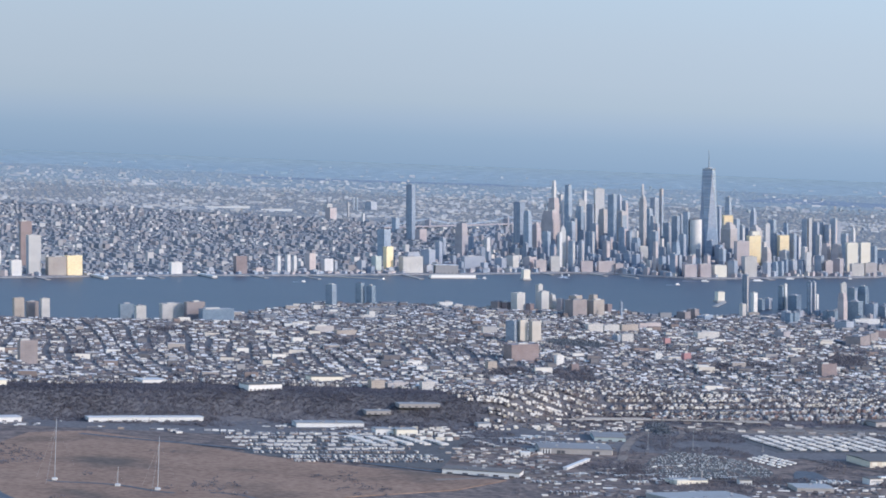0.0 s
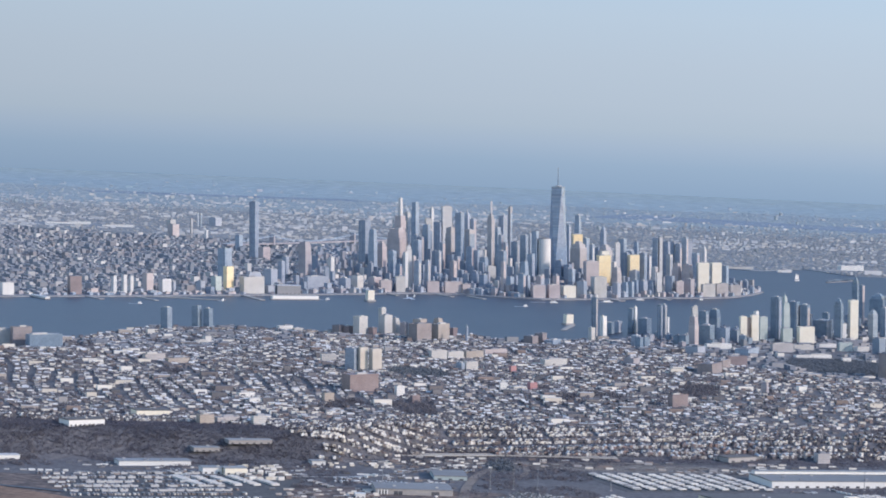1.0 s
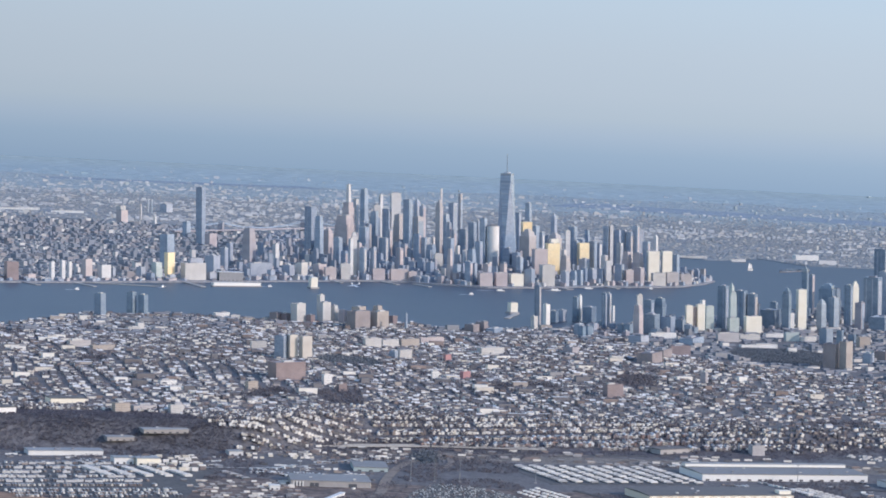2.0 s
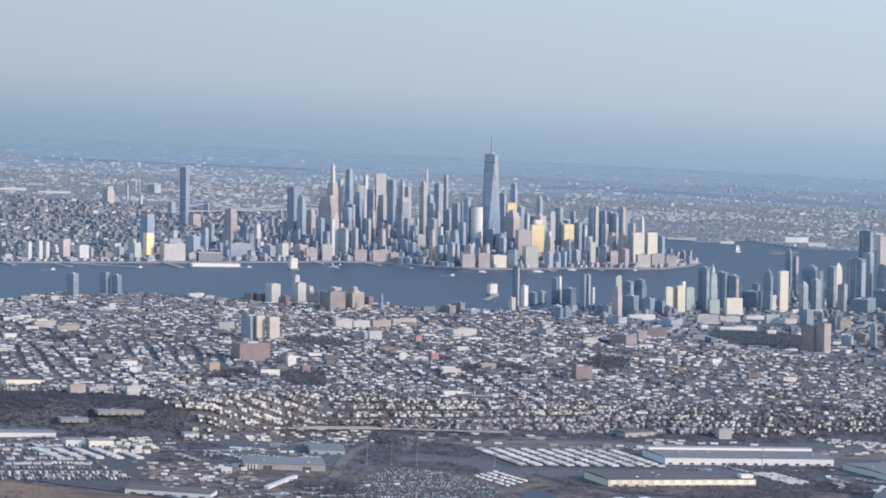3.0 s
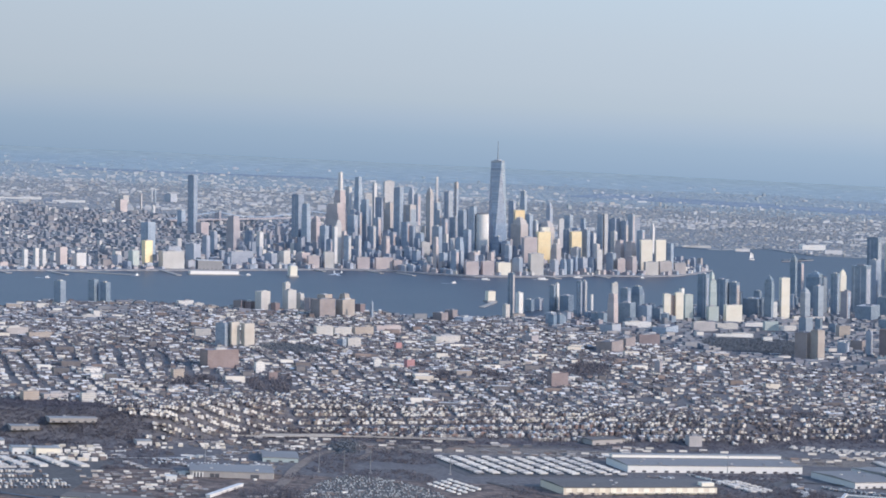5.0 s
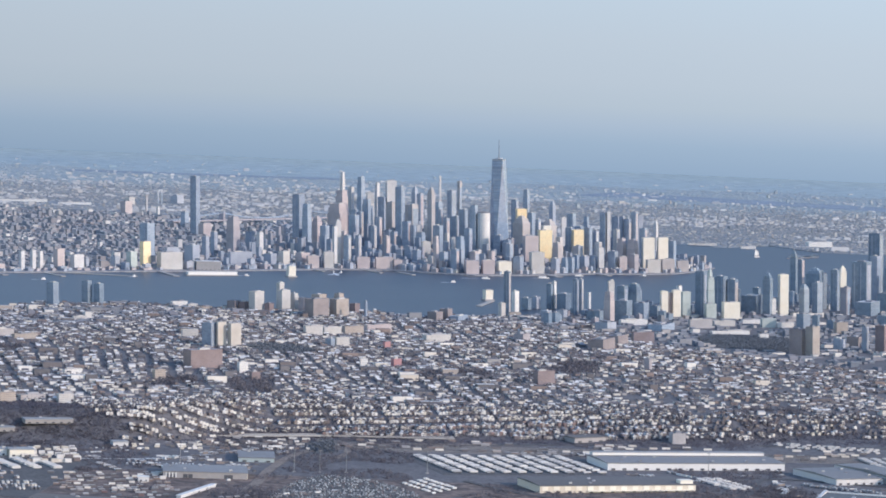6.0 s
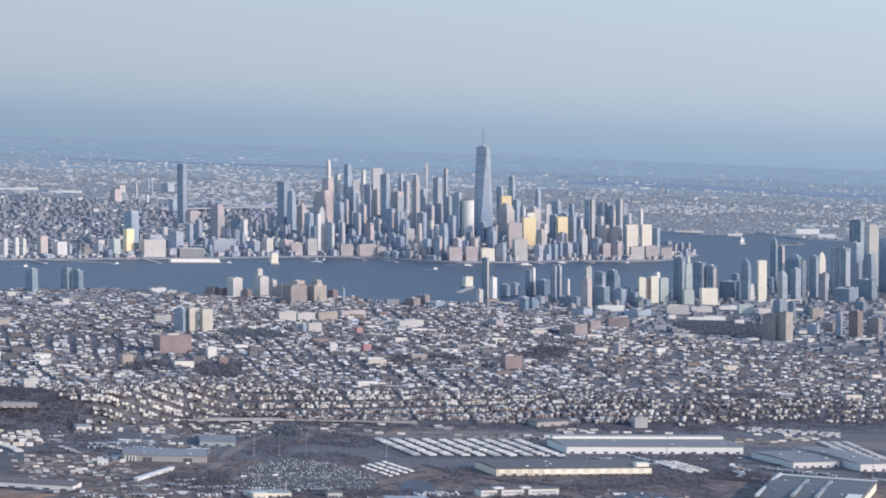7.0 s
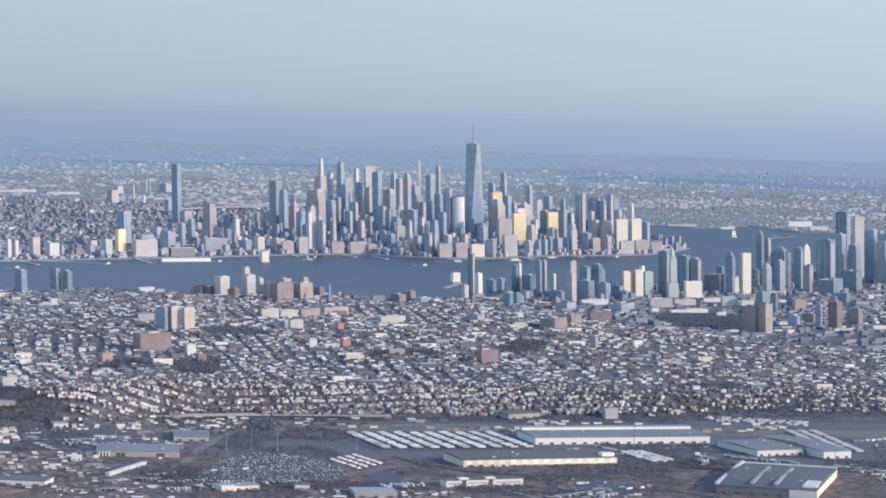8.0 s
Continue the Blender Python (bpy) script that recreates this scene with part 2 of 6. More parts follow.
STREETS = ground_mat("streets_and_yards", [(0.118, 0.117, 0.128), (0.160, 0.152, 0.156), (0.135, 0.132, 0.141)], 0.08, 1.2)
# island ground lightened and blued in its colour for the haze over it
ISLAND = ground_mat("island_streets_hazed", [(0.235, 0.255, 0.283), (0.284, 0.288, 0.305), (0.247, 0.265, 0.294)], 0.05, 0.8)
# far ground tinted pale blue to stand in for haze
FARLAND = ground_mat("far_land_hazed", [(0.300, 0.372, 0.411), (0.320, 0.388, 0.420), (0.279, 0.353, 0.396)], 0.006, 0.1)
SLOPE_TWIGS = twig_mat("slope_twigs", [(0.165, 0.160, 0.195), (0.180, 0.170, 0.200), (0.155, 0.152, 0.186)])
WIDE_ROOF = palette_mat("wide_grey_roofing", [(0.150, 0.160, 0.165), (0.170, 0.178, 0.180)], island=False)
POND = ground_mat("muddy_pond", [(0.075, 0.085, 0.105), (0.09, 0.098, 0.115)], 0.3, 1.0, 0.6)
# across the East River, haze is mixed into the wall and roof colours
NEAR_BOROUGH = palette_mat("near_borough_walls_hazed", [(0.243, 0.272, 0.300), (0.405, 0.397, 0.389), (0.231, 0.261, 0.293), (0.292, 0.300, 0.312), (0.235, 0.266, 0.296), (0.518, 0.502, 0.482), (0.251, 0.275, 0.302), (0.316, 0.312, 0.312), (0.239, 0.267, 0.298)])
NEAR_ROOF = palette_mat("near_borough_roofs_hazed", [(0.203, 0.239, 0.274), (0.191, 0.227, 0.264), (0.248, 0.274, 0.292), (0.199, 0.235, 0.270), (0.398, 0.396, 0.385)])
# village palettes hold a blue-grey haze tint in the base colour
VILLAGE_WALL = palette_mat("village_walls_hazed", [(0.239, 0.256, 0.293), (0.293, 0.288, 0.306), (0.226, 0.251, 0.293), (0.276, 0.276, 0.298), (0.368, 0.360, 0.365), (0.231, 0.256, 0.298), (0.293, 0.276, 0.285), (0.222, 0.251, 0.293), (0.586, 0.569, 0.552), (0.268, 0.276, 0.301), (0.469, 0.457, 0.452)])
VILLAGE_ROOF = palette_mat("village_roofs_hazed", [(0.218, 0.246, 0.285), (0.202, 0.231, 0.274), (0.348, 0.356, 0.373), (0.226, 0.252, 0.287), (0.208, 0.236, 0.277), (0.198, 0.228, 0.269)])
# borough ground carries the same painted haze, one step weaker than far land
NEARLAND = ground_mat("near_borough_land_hazed", [(0.231, 0.267, 0.299), (0.254, 0.283, 0.310), (0.218, 0.254, 0.286)], 0.006, 0.1)
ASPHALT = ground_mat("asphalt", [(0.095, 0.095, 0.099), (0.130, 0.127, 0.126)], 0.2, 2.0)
# pale walls, skyline land, suburbs and parks: colours lifted as painted haze
FAR_PALE = palette_mat("far_pale_walls_hazed", [(0.553, 0.563, 0.580), (0.442, 0.461, 0.488), (0.498, 0.488, 0.479), (0.387, 0.414, 0.461)])
SKYLAND = ground_mat("skyline_land_hazed", [(0.328, 0.428, 0.470), (0.348, 0.444, 0.479), (0.312, 0.413, 0.460)], 0.004, 0.06)
OUTER = palette_mat("outer_suburb_walls_hazed", [(0.337, 0.420, 0.465), (0.316, 0.405, 0.456), (0.367, 0.440, 0.475)])
PARK = ground_mat("far_park_hazed", [(0.224, 0.288, 0.357), (0.272, 0.336, 0.403)], 0.02, 0.2)
DIRT = ground_mat("packed_dirt", [(0.187, 0.152, 0.130), (0.264, 0.221, 0.190), (0.220, 0.179, 0.155)], 0.3, 1.5)
FOAM = ground_mat("foam", [(0.75, 0.78, 0.80), (0.6, 0.65, 0.7)], 0.5, 3.0, 0.7)

WATER, wn_, wl_, wb_ = shader("river_water", 0.42)
wb_.inputs["Base Color"].default_value = (0.06, 0.10, 0.15, 1)
wr_ = ramp(wn_, [(0.044, 0.062, 0.094), (0.058, 0.078, 0.112), (0.04, 0.057, 0.088)], False)
wl_.new(noise_node(wn_, wl_, 0.02, 5.0).outputs["Fac"], wr_.inputs[0])
wl_.new(wr_.outputs[0], wb_.inputs["Base Color"])
wb_.inputs["Specular IOR Level"].default_value = 0.28
wbump = wn_.new("ShaderNodeBump")
wbump.inputs["Strength"].default_value = 0.9
wbump.inputs["Distance"].default_value = 0.12
wl_.new(noise_node(wn_, wl_, 1.1, 4.0).outputs["Fac"], wbump.inputs["Height"])
wl_.new(wbump.outputs[0], wb_.inputs["Normal"])

# glowing shell: haze and sky painted as an emission ramp over height
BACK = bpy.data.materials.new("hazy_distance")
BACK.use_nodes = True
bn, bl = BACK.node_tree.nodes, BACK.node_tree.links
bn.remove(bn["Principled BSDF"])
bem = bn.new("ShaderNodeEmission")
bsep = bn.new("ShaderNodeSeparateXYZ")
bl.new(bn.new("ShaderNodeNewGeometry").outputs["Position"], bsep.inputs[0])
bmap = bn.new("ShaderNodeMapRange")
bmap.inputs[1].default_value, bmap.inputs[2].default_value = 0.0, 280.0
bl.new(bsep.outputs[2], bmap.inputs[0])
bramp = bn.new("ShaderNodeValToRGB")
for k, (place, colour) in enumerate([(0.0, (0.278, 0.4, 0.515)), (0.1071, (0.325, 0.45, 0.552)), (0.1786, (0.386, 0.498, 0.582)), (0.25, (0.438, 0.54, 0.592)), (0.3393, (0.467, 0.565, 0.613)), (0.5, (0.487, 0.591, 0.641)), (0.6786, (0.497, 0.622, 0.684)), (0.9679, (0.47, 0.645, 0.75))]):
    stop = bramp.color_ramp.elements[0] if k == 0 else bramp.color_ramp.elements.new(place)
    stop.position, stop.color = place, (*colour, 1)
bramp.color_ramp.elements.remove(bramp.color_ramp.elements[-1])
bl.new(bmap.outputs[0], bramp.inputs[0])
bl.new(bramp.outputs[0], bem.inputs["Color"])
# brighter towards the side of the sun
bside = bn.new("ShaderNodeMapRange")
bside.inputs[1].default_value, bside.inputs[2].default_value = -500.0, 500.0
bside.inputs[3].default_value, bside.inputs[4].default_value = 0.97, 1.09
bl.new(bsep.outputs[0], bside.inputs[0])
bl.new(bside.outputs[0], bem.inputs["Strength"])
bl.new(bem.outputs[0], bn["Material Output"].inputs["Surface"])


# ---------------------------------------------------------------- mesh helpers
def mesh_of(name, verts, faces, mats, index=None, smooth=False):
    me = bpy.data.meshes.new(name)
    me.from_pydata([tuple(v) for v in verts], [], [tuple(f) for f in faces])
    for m in mats:
        me.materials.append(m)
    if index is not None:
        me.polygons.foreach_set("material_index", np.asarray(index, dtype=np.int32))
    if smooth:
        me.polygons.foreach_set("use_smooth", [True] * len(me.polygons))
    me.update()
    return me


def part(name, bm, material, parent, label=""):
    """Link a bmesh as one mesh object under a thing or a part."""
    me = bpy.data.meshes.new(name)
    bm.to_mesh(me)
    bm.free()
    me.materials.append(material)
    ob = new(name, me)
    ob.parent = parent
    return tagged(ob, label)


def share(name, me, parent, m=None, label=""):
    ob = new(name, me)
    ob.parent = parent
    if m is not None:
        ob.matrix_local = m
    return tagged(ob, label)


def thing(name, m, label, category, group=""):
    ob = new(name)
    ob.empty_display_size = 0.5
    ob.matrix_world = m
    return tagged(ob, label, category, group)


def add_box(bm, w, d, h, x=0.0, y=0.0, z=0.0, top=1.0, bevel=0.0):
    """A box on z, centred at x, y; top narrows its upper face."""
    v = [bm.verts.new((x + sx * w / 2 * k, y + sy * d / 2 * k, z + zz)) for zz, k in ((0, 1), (h, top)) for sx, sy in ((-1, -1), (1, -1), (1, 1), (-1, 1))]
    fs = [bm.faces.new([v[i] for i in q]) for q in ((3, 2, 1, 0), (4, 5, 6, 7), (0, 1, 5, 4), (1, 2, 6, 5), (2, 3, 7, 6), (3, 0, 4, 7))]
    if bevel:
        bmesh.ops.bevel(bm, geom=list({e for f in fs for e in f.edges}), offset=bevel, segments=1, affect="EDGES")
    return bm


def box(w, d, h, x=0.0, y=0.0, z=0.0, top=1.0, bevel=0.0):
    return add_box(bmesh.new(), w, d, h, x, y, z, top, bevel)


def prism(n, r0, r1, h, x=0.0, y=0.0, z=0.0, turn=0.0, sy=1.0):
    bm = bmesh.new()
    ring = [[bm.verts.new((x + r * math.cos(turn + 2 * math.pi * i / n), y + sy * r * math.sin(turn + 2 * math.pi * i / n), z + zz)) for i in range(n)] for r, zz in ((r0, 0), (r1, h))]
    for i in range(n):
        j = (i + 1) % n
        bm.faces.new((ring[0][i], ring[0][j], ring[1][j], ring[1][i]))
    bm.faces.new(ring[1])
    bm.faces.new(ring[0][::-1])
    return bm


def boxes_mesh(name, c, size, rot, z, mats, gable=None):
    """Many boxes in one mesh: centres, sizes (w, d, h), turns and base heights as arrays. gable: which carry a ridged roof."""
    n = len(c)
    co, si = np.cos(rot), np.sin(rot)
    gable = np.zeros(n, bool) if gable is None else gable
    verts, faces, index = np.empty((n, 10, 3)), [], []
    for k, (sx, sy, sz) in enumerate(((-1, -1, 0), (1, -1, 0), (1, 1, 0), (-1, 1, 0), (-1, -1, 1), (1, -1, 1), (1, 1, 1), (-1, 1, 1), (-1, 0, 1), (1, 0, 1))):
        lx, ly = sx * size[:, 0] / 2, sy * size[:, 1] / 2
        up = np.where(gable, size[:, 1] * 0.32, 0.0) if k > 7 else 0.0
        verts[:, k, 0] = c[:, 0] + co * lx - si * ly
        verts[:, k, 1] = c[:, 1] + si * lx + co * ly
        verts[:, k, 2] = z + sz * size[:, 2] + up
    for i in range(n):
        o = i * 10
        if gable[i]:
            faces += [(o, o + 1, o + 5, o + 4), (o + 1, o + 2, o + 6, o + 9, o + 5), (o + 2, o + 3, o + 7, o + 6), (o + 3, o, o + 4, o + 8, o + 7), (o + 4, o + 5, o + 9, o + 8), (o + 8, o + 9, o + 6, o + 7)]
            index += [0, 0, 0, 0, 1, 1]
        else:
            faces += [(o, o + 1, o + 5, o + 4), (o + 1, o + 2, o + 6, o + 5), (o + 2, o + 3, o + 7, o + 6), (o + 3, o, o + 4, o + 7), (o + 4, o + 5, o + 6, o + 7)]
            index += [0, 0, 0, 0, 1]
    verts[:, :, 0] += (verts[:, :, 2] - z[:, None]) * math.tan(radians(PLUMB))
    me = mesh_of(name, verts.reshape(-1, 3), faces, mats, index)
    bm = bmesh.new()
    bm.from_mesh(me)
    bmesh.ops.delete(bm, geom=[v for v in bm.verts if not v.link_faces], context="VERTS")
    bm.to_mesh(me)
    bm.free()
    return me


def stuff(name, me, label, category):
    return tagged(new(name, me), label, category, kind="stuff")


def clumps_mesh(name, pts, size, mats):
    """Bare crowns: uneven clusters of small tilted blades round each point."""
    n = len(pts)
    rng = np.random.default_rng(5)
    k = 16
    base = np.repeat(pts, k, 0)
    s = np.repeat(size, k)[:, None]
    off = rng.normal(0, 0.38, (n * k, 3)) * s * np.array([1, 1, 0.75])
    off[:, 2] = np.abs(off[:, 2])
    tri = rng.normal(0, 0.17, (n * k, 3, 3)) * s[:, :, None]
    v = (base + off)[:, None, :] + tri
    v[:, :, 2] = np.maximum(v[:, :, 2], np.repeat(pts[:, 2], k)[:, None] - 0.05)
    return mesh_of(name, v.reshape(-1, 3), np.arange(n * k * 3).reshape(-1, 3), mats)


# ---------------------------------------------------------------- the lie of the land
WEST_X = [-420, -277, -240, -201, -162, -127, -94, -58, -41, -28, -7, 15, 37, 60, 72, 85, 92]
WEST_Y = [770, 853, 883, 921, 949, 978, 1006, 1040, 1046, 1041, 1036, 1052, 1076, 1090, 1102, 1131, 1156]
NEAR_X = [-420, -252, -209, -171, -150, -135, -106, -72, -47, -23, 0, 30, 50, 75, 100, 135, 180, 320]
NEAR_Y = [600, 672, 699, 718, 768, 818, 832, 818, 834, 822, 840, 868, 890, 920, 985, 1030, 1060, 1090]


def manhattan_shore(x):
    return np.interp(x, WEST_X, WEST_Y)


def near_shore(x):
    return np.interp(x, NEAR_X, NEAR_Y)


def east_shore(x):
    """Manhattan's far side, on the East River."""
    return np.interp(x, [-420, -200, -60, 20, 70, 92], [1500, 1440, 1370, 1290, 1220, 1162])


def borough_shore(x):
    return np.interp(x, [-420, -200, -60, 40, 93, 112, 140, 155, 300], [1535, 1470, 1400, 1372, 1358, 1345, 1385, 1335, 1335])


def ridge_foot(x):
    return np.interp(x, [-420, -180, -110, -70, -50, 0, 38, 52, 130], [440, 463, 484, 490, 510, 518, 523, 537, 547])


def land_height(x, y):
    """Meadows near the camera, the long ridge of the Heights, then the low waterfront."""
    up = np.clip((y - ridge_foot(x)) / np.interp(x, [-77, -52], [13, 22]), 0, 1)
    brow = np.interp(x, [-420, -140, -70, -40, 0, 40, 120], [560, 660, 700, 738, 752, 700, 640])
    down = np.clip((y - brow) / 45, 0, 1)
    top = np.interp(x, [-420, -62, -30, 20, 60, 130], [5.2, 5.2, 3.9, 3.7, 2.8, 1.0])
    return 0.25 + top * up * up * (3 - 2 * up) * (1 - down * down * (3 - 2 * down))


def sheet(name, xs, low, high, rows, height, mat, label, category):
    """Ground between two lines y = low(x) and y = high(x)."""
    verts, faces = [], []
    for i, x in enumerate(xs):
        for j in range(rows + 1):
            y = low(x) + (high(x) - low(x)) * j / rows
            verts.append((x, y, float(height(x, y))))
    for i in range(len(xs) - 1):
        for j in range(rows):
            a = i * (rows + 1) + j
            faces.append((a, a + rows + 1, a + rows + 2, a + 1))
    skirt = len(verts)
    for i, x in enumerate(xs):
        verts += [(x, low(x), -1.0), (x, high(x), -1.0)]
    for i in range(len(xs) - 1):
        a, b = i * (rows + 1), (i + 1) * (rows + 1)
        s, t = skirt + 2 * i, skirt + 2 * i + 2
        faces += [(a, s, t, b), (a + rows, b + rows, t + 1, s + 1)]
    return tagged(new(name, mesh_of(name, verts, faces, [mat])), label, category, kind="structure")


WIDE = np.linspace(-420, 320, 150)
sheet("ground", WIDE, lambda x: -500.0, lambda x: 460.0, 40, lambda x, y: 0.25, LAND, "dull brown and grey winter meadowland", "ground")
sheet("ground_heights", WIDE, lambda x: 460.0, near_shore, 90, land_height, STREETS, "dark streets and yards of the ridge town", "ground")
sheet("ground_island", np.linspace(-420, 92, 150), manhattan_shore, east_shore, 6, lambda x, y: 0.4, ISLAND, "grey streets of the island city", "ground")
FAR = np.concatenate([np.linspace(-1400, -421, 12), np.linspace(-420, 320, 120), np.linspace(321, 1400, 12)])
# three ground sheets step towards the backdrop's colour, as painted haze
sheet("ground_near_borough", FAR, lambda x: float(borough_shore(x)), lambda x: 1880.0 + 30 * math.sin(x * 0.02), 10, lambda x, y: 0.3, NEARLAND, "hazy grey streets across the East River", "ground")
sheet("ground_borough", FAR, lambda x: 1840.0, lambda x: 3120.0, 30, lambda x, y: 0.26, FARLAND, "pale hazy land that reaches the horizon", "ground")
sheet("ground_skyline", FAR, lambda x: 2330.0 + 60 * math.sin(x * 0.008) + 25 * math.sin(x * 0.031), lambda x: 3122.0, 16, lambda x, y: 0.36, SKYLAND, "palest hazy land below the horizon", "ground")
tagged(new("water", mesh_of("water", [(-1400, -510, 0), (1400, -510, 0), (1400, 3130, 0), (-1400, 3130, 0)], [(0, 1, 2, 3)], [WATER])), "slate blue river with a faint ripple", "river", kind="structure")

# curved backdrop wall that carries the painted haze and sky glow
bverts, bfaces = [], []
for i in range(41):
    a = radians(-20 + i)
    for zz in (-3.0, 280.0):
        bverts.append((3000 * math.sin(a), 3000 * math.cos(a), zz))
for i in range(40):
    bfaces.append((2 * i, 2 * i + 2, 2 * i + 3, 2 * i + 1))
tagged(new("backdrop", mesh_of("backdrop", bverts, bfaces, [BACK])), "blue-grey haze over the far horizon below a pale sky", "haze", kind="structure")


# ---------------------------------------------------------------- towers
CLEAR = []
PLUMB = -2.2  # uprights stand a little off plumb


def tower(x, y, z, w, d, h, turn, style, form="plain"):
    """A tall building: shaft, parapet, roof and plant, with set-backs or a crown where it has them."""
    mat = FACADES[style]
    tall = h > 1.6 * max(w, d)
    kind = "skyscraper" if h > 14 else "apartment_tower" if tall else "block_building"
    words = ("tall " if h > 14 else "") + WORDS[style] + (" tower" if tall else " block")
    words += {"plain": " with a flat roof", "stepped": " with stepped upper storeys", "crowned": " with a peaked crown"}[form]
    ob = thing(kind, pose(x, y, z - 0.3, 0, PLUMB) @ pose(0, 0, 0, 0, 0, turn), words, "skyscraper" if h > 14 else "building")
    CLEAR.append((x, y, max(w, d) * (0.75 if y > 830 else 0.55)))
    rng = random.Random(int(x * 7 + y * 13))
    h += 0.3
    if form == "plain":
        shaft = part("shaft", box(w, d, h), mat, ob)
        top, tw, td = h, w, d
        # thin panel on the sunward face paints it as a brighter sunlit strip
        if turn > 55 and h > 8:
            side = rng.choice(SUNLIT_SIDES if w < 3.2 else ("slate", "stone", "steel"))
            part("side_wall", box(w * rng.uniform(0.5, 0.94), 0.09, h * rng.uniform(0.9, 0.99), rng.uniform(-0.02, 0.02) * w, -d / 2 - 0.03), FACADES[side], shaft, WORDS[side] + " panel painted as a sunlit side")
        if h > 10:
            for k in range(rng.choice((2, 3, 4))):
                part("pier", box(0.07, w * 0.06, h * 0.97, -w / 2 - 0.02, (rng.random() - 0.5) * d * 0.9), FACADES[rng.choice(("stone", "slate", "dusk"))], shaft)
    elif form == "stepped":
        h1 = h * rng.uniform(0.68, 0.8)
        h2 = h * rng.uniform(0.86, 0.94)
        part("shaft", box(w, d, h1), mat, ob)
        part("setback", box(w * 0.92, d * 0.92, h2 - h1, z=h1), mat, ob)
        part("setback", box(w * 0.8, d * 0.8, h - h2, z=h2), mat, ob)
        part("terrace", box(w * 0.97, d * 0.97, 0.06, z=h1 - 0.01), ROOFING, ob)
        top, tw, td = h, w * 0.8, d * 0.8
    else:
        h1 = h - min(0.14 * h, 0.9 * w)
        part("shaft", box(w, d, h1), mat, ob)
        part("crown", box(w * 0.82, d * 0.82, (h - h1) * 0.6, z=h1, top=0.92), mat, ob)
        cap = part("cap", box(w * 0.5, d * 0.5, (h - h1) * 0.4, z=h1 + (h - h1) * 0.6, top=0.7), mat, ob)
        part("terrace", box(w * 0.97, d * 0.97, 0.06, z=h1 - 0.01), ROOFING, ob)
        part("mast", prism(6, 0.08, 0.03, h * 0.06, z=h), STEEL, cap, "thin grey mast")
        return ob
    e = 0.07
    roof = part("roof", box(tw - 2 * e, td - 2 * e, 0.05, z=top - 0.02), ROOFING, ob)
    for sx, sy, lw, ld in ((0, -1, tw, e), (0, 1, tw, e), (-1, 0, e, td - 2 * e), (1, 0, e, td - 2 * e)):
        part("parapet", box(lw, ld, 0.16, sx * (tw - e) / 2, sy * (td - e) / 2, top), mat, roof)
    if tw > 0.9:
        part("plant_room", box(tw * rng.uniform(0.3, 0.5), td * rng.uniform(0.3, 0.5), rng.uniform(0.3, 0.55), rng.uniform(-0.15, 0.15) * tw, rng.uniform(-0.15, 0.15) * td, top + 0.03), PLANT, roof)
    return ob


# facade styles for the panels that paint sunlit faces
SUNLIT_SIDES = ("chalk", "stone", "slate", "pale", "sand", "slate", "rose")
# Manhattan, along the water from north to south
tower(-163.1, 958, 0.4, 1.56, 1.25, 6.3, 50, "chalk")
tower(-160.0, 963, 0.4, 1.57, 1.26, 6.6, 50, "chalk")
tower(-157.9, 966, 0.4, 1.42, 1.13, 6.1, 50, "chalk")
tower(-152.7, 974, 0.4, 3.15, 2.52, 6.9, 48, "rose")
tower(-146.8, 977, 0.4, 4.48, 2.24, 4.9, 50, "chalk")
tower(-144.0, 980, 0.4, 1.53, 1.23, 3.9, 62, "stone")
tower(-134.6, 986, 0.4, 2.74, 2.19, 4.3, 62, "stone")
tower(-129.1, 989, 0.4, 3.06, 2.45, 6.0, 50, "green")
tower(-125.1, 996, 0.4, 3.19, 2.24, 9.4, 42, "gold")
tower(-116.5, 997, 0.4, 8.2, 4.2, 6.0, 28, "pale")
tower(-116.0, 999, 0.4, 5.6, 3.2, 7.6, 28, "stone", "stepped")
tower(-111.5, 1028, 0.4, 4.65, 3.72, 7.3, 62, "stone")
tower(-130.2, 1048, 0.4, 4.41, 3.53, 13.6, 58, "slate")
tower(-166.8, 1423, 0.3, 1.44, 1.16, 5.0, 58, "chalk")
tower(-180.1, 1489, 0.3, 1.01, 0.81, 8.5, 58, "sand")
tower(-184.9, 1590, 0.3, 0.81, 0.65, 7.8, 58, "chalk")
tower(-183.1, 1592, 0.3, 0.81, 0.65, 7.8, 58, "chalk")
tower(-176.8, 1618, 0.3, 6.02, 4.82, 4.6, 58, "stone")
tower(-142.8, 1319, 0.3, 3.13, 2.50, 7.6, 58, "slate")
tower(-125.6, 1233, 0.3, 5.55, 2.77, 6.3, 58, "rose")
tower(-187.1, 1458, 0.3, 5.74, 3.44, 6.0, 58, "rose")
tower(-199.1, 1576, 0.3, 4.96, 2.98, 3.9, 58, "pale")
tower(-93.9, 1028, 0.4, 8.6, 3.4, 5.4, 24, "stone")
tower(-100.4, 1077, 0.4, 4.38, 3.50, 16.1, 58, "umber", "stepped")
tower(-83.3, 1035, 0.4, 3.96, 3.17, 4.8, 62, "stone")
tower(-78.3, 1037, 0.4, 3.63, 2.54, 5.9, 52, "pale")
tower(-71.9, 1045, 0.4, 4.23, 3.38, 5.1, 48, "rose")
tower(-77.6, 1118, 0.4, 3.4, 3.6, 24.4, 52, "dusk")
tower(-74.0, 1112, 0.4, 3.0, 2.6, 21.0, 62, "slate", "stepped")
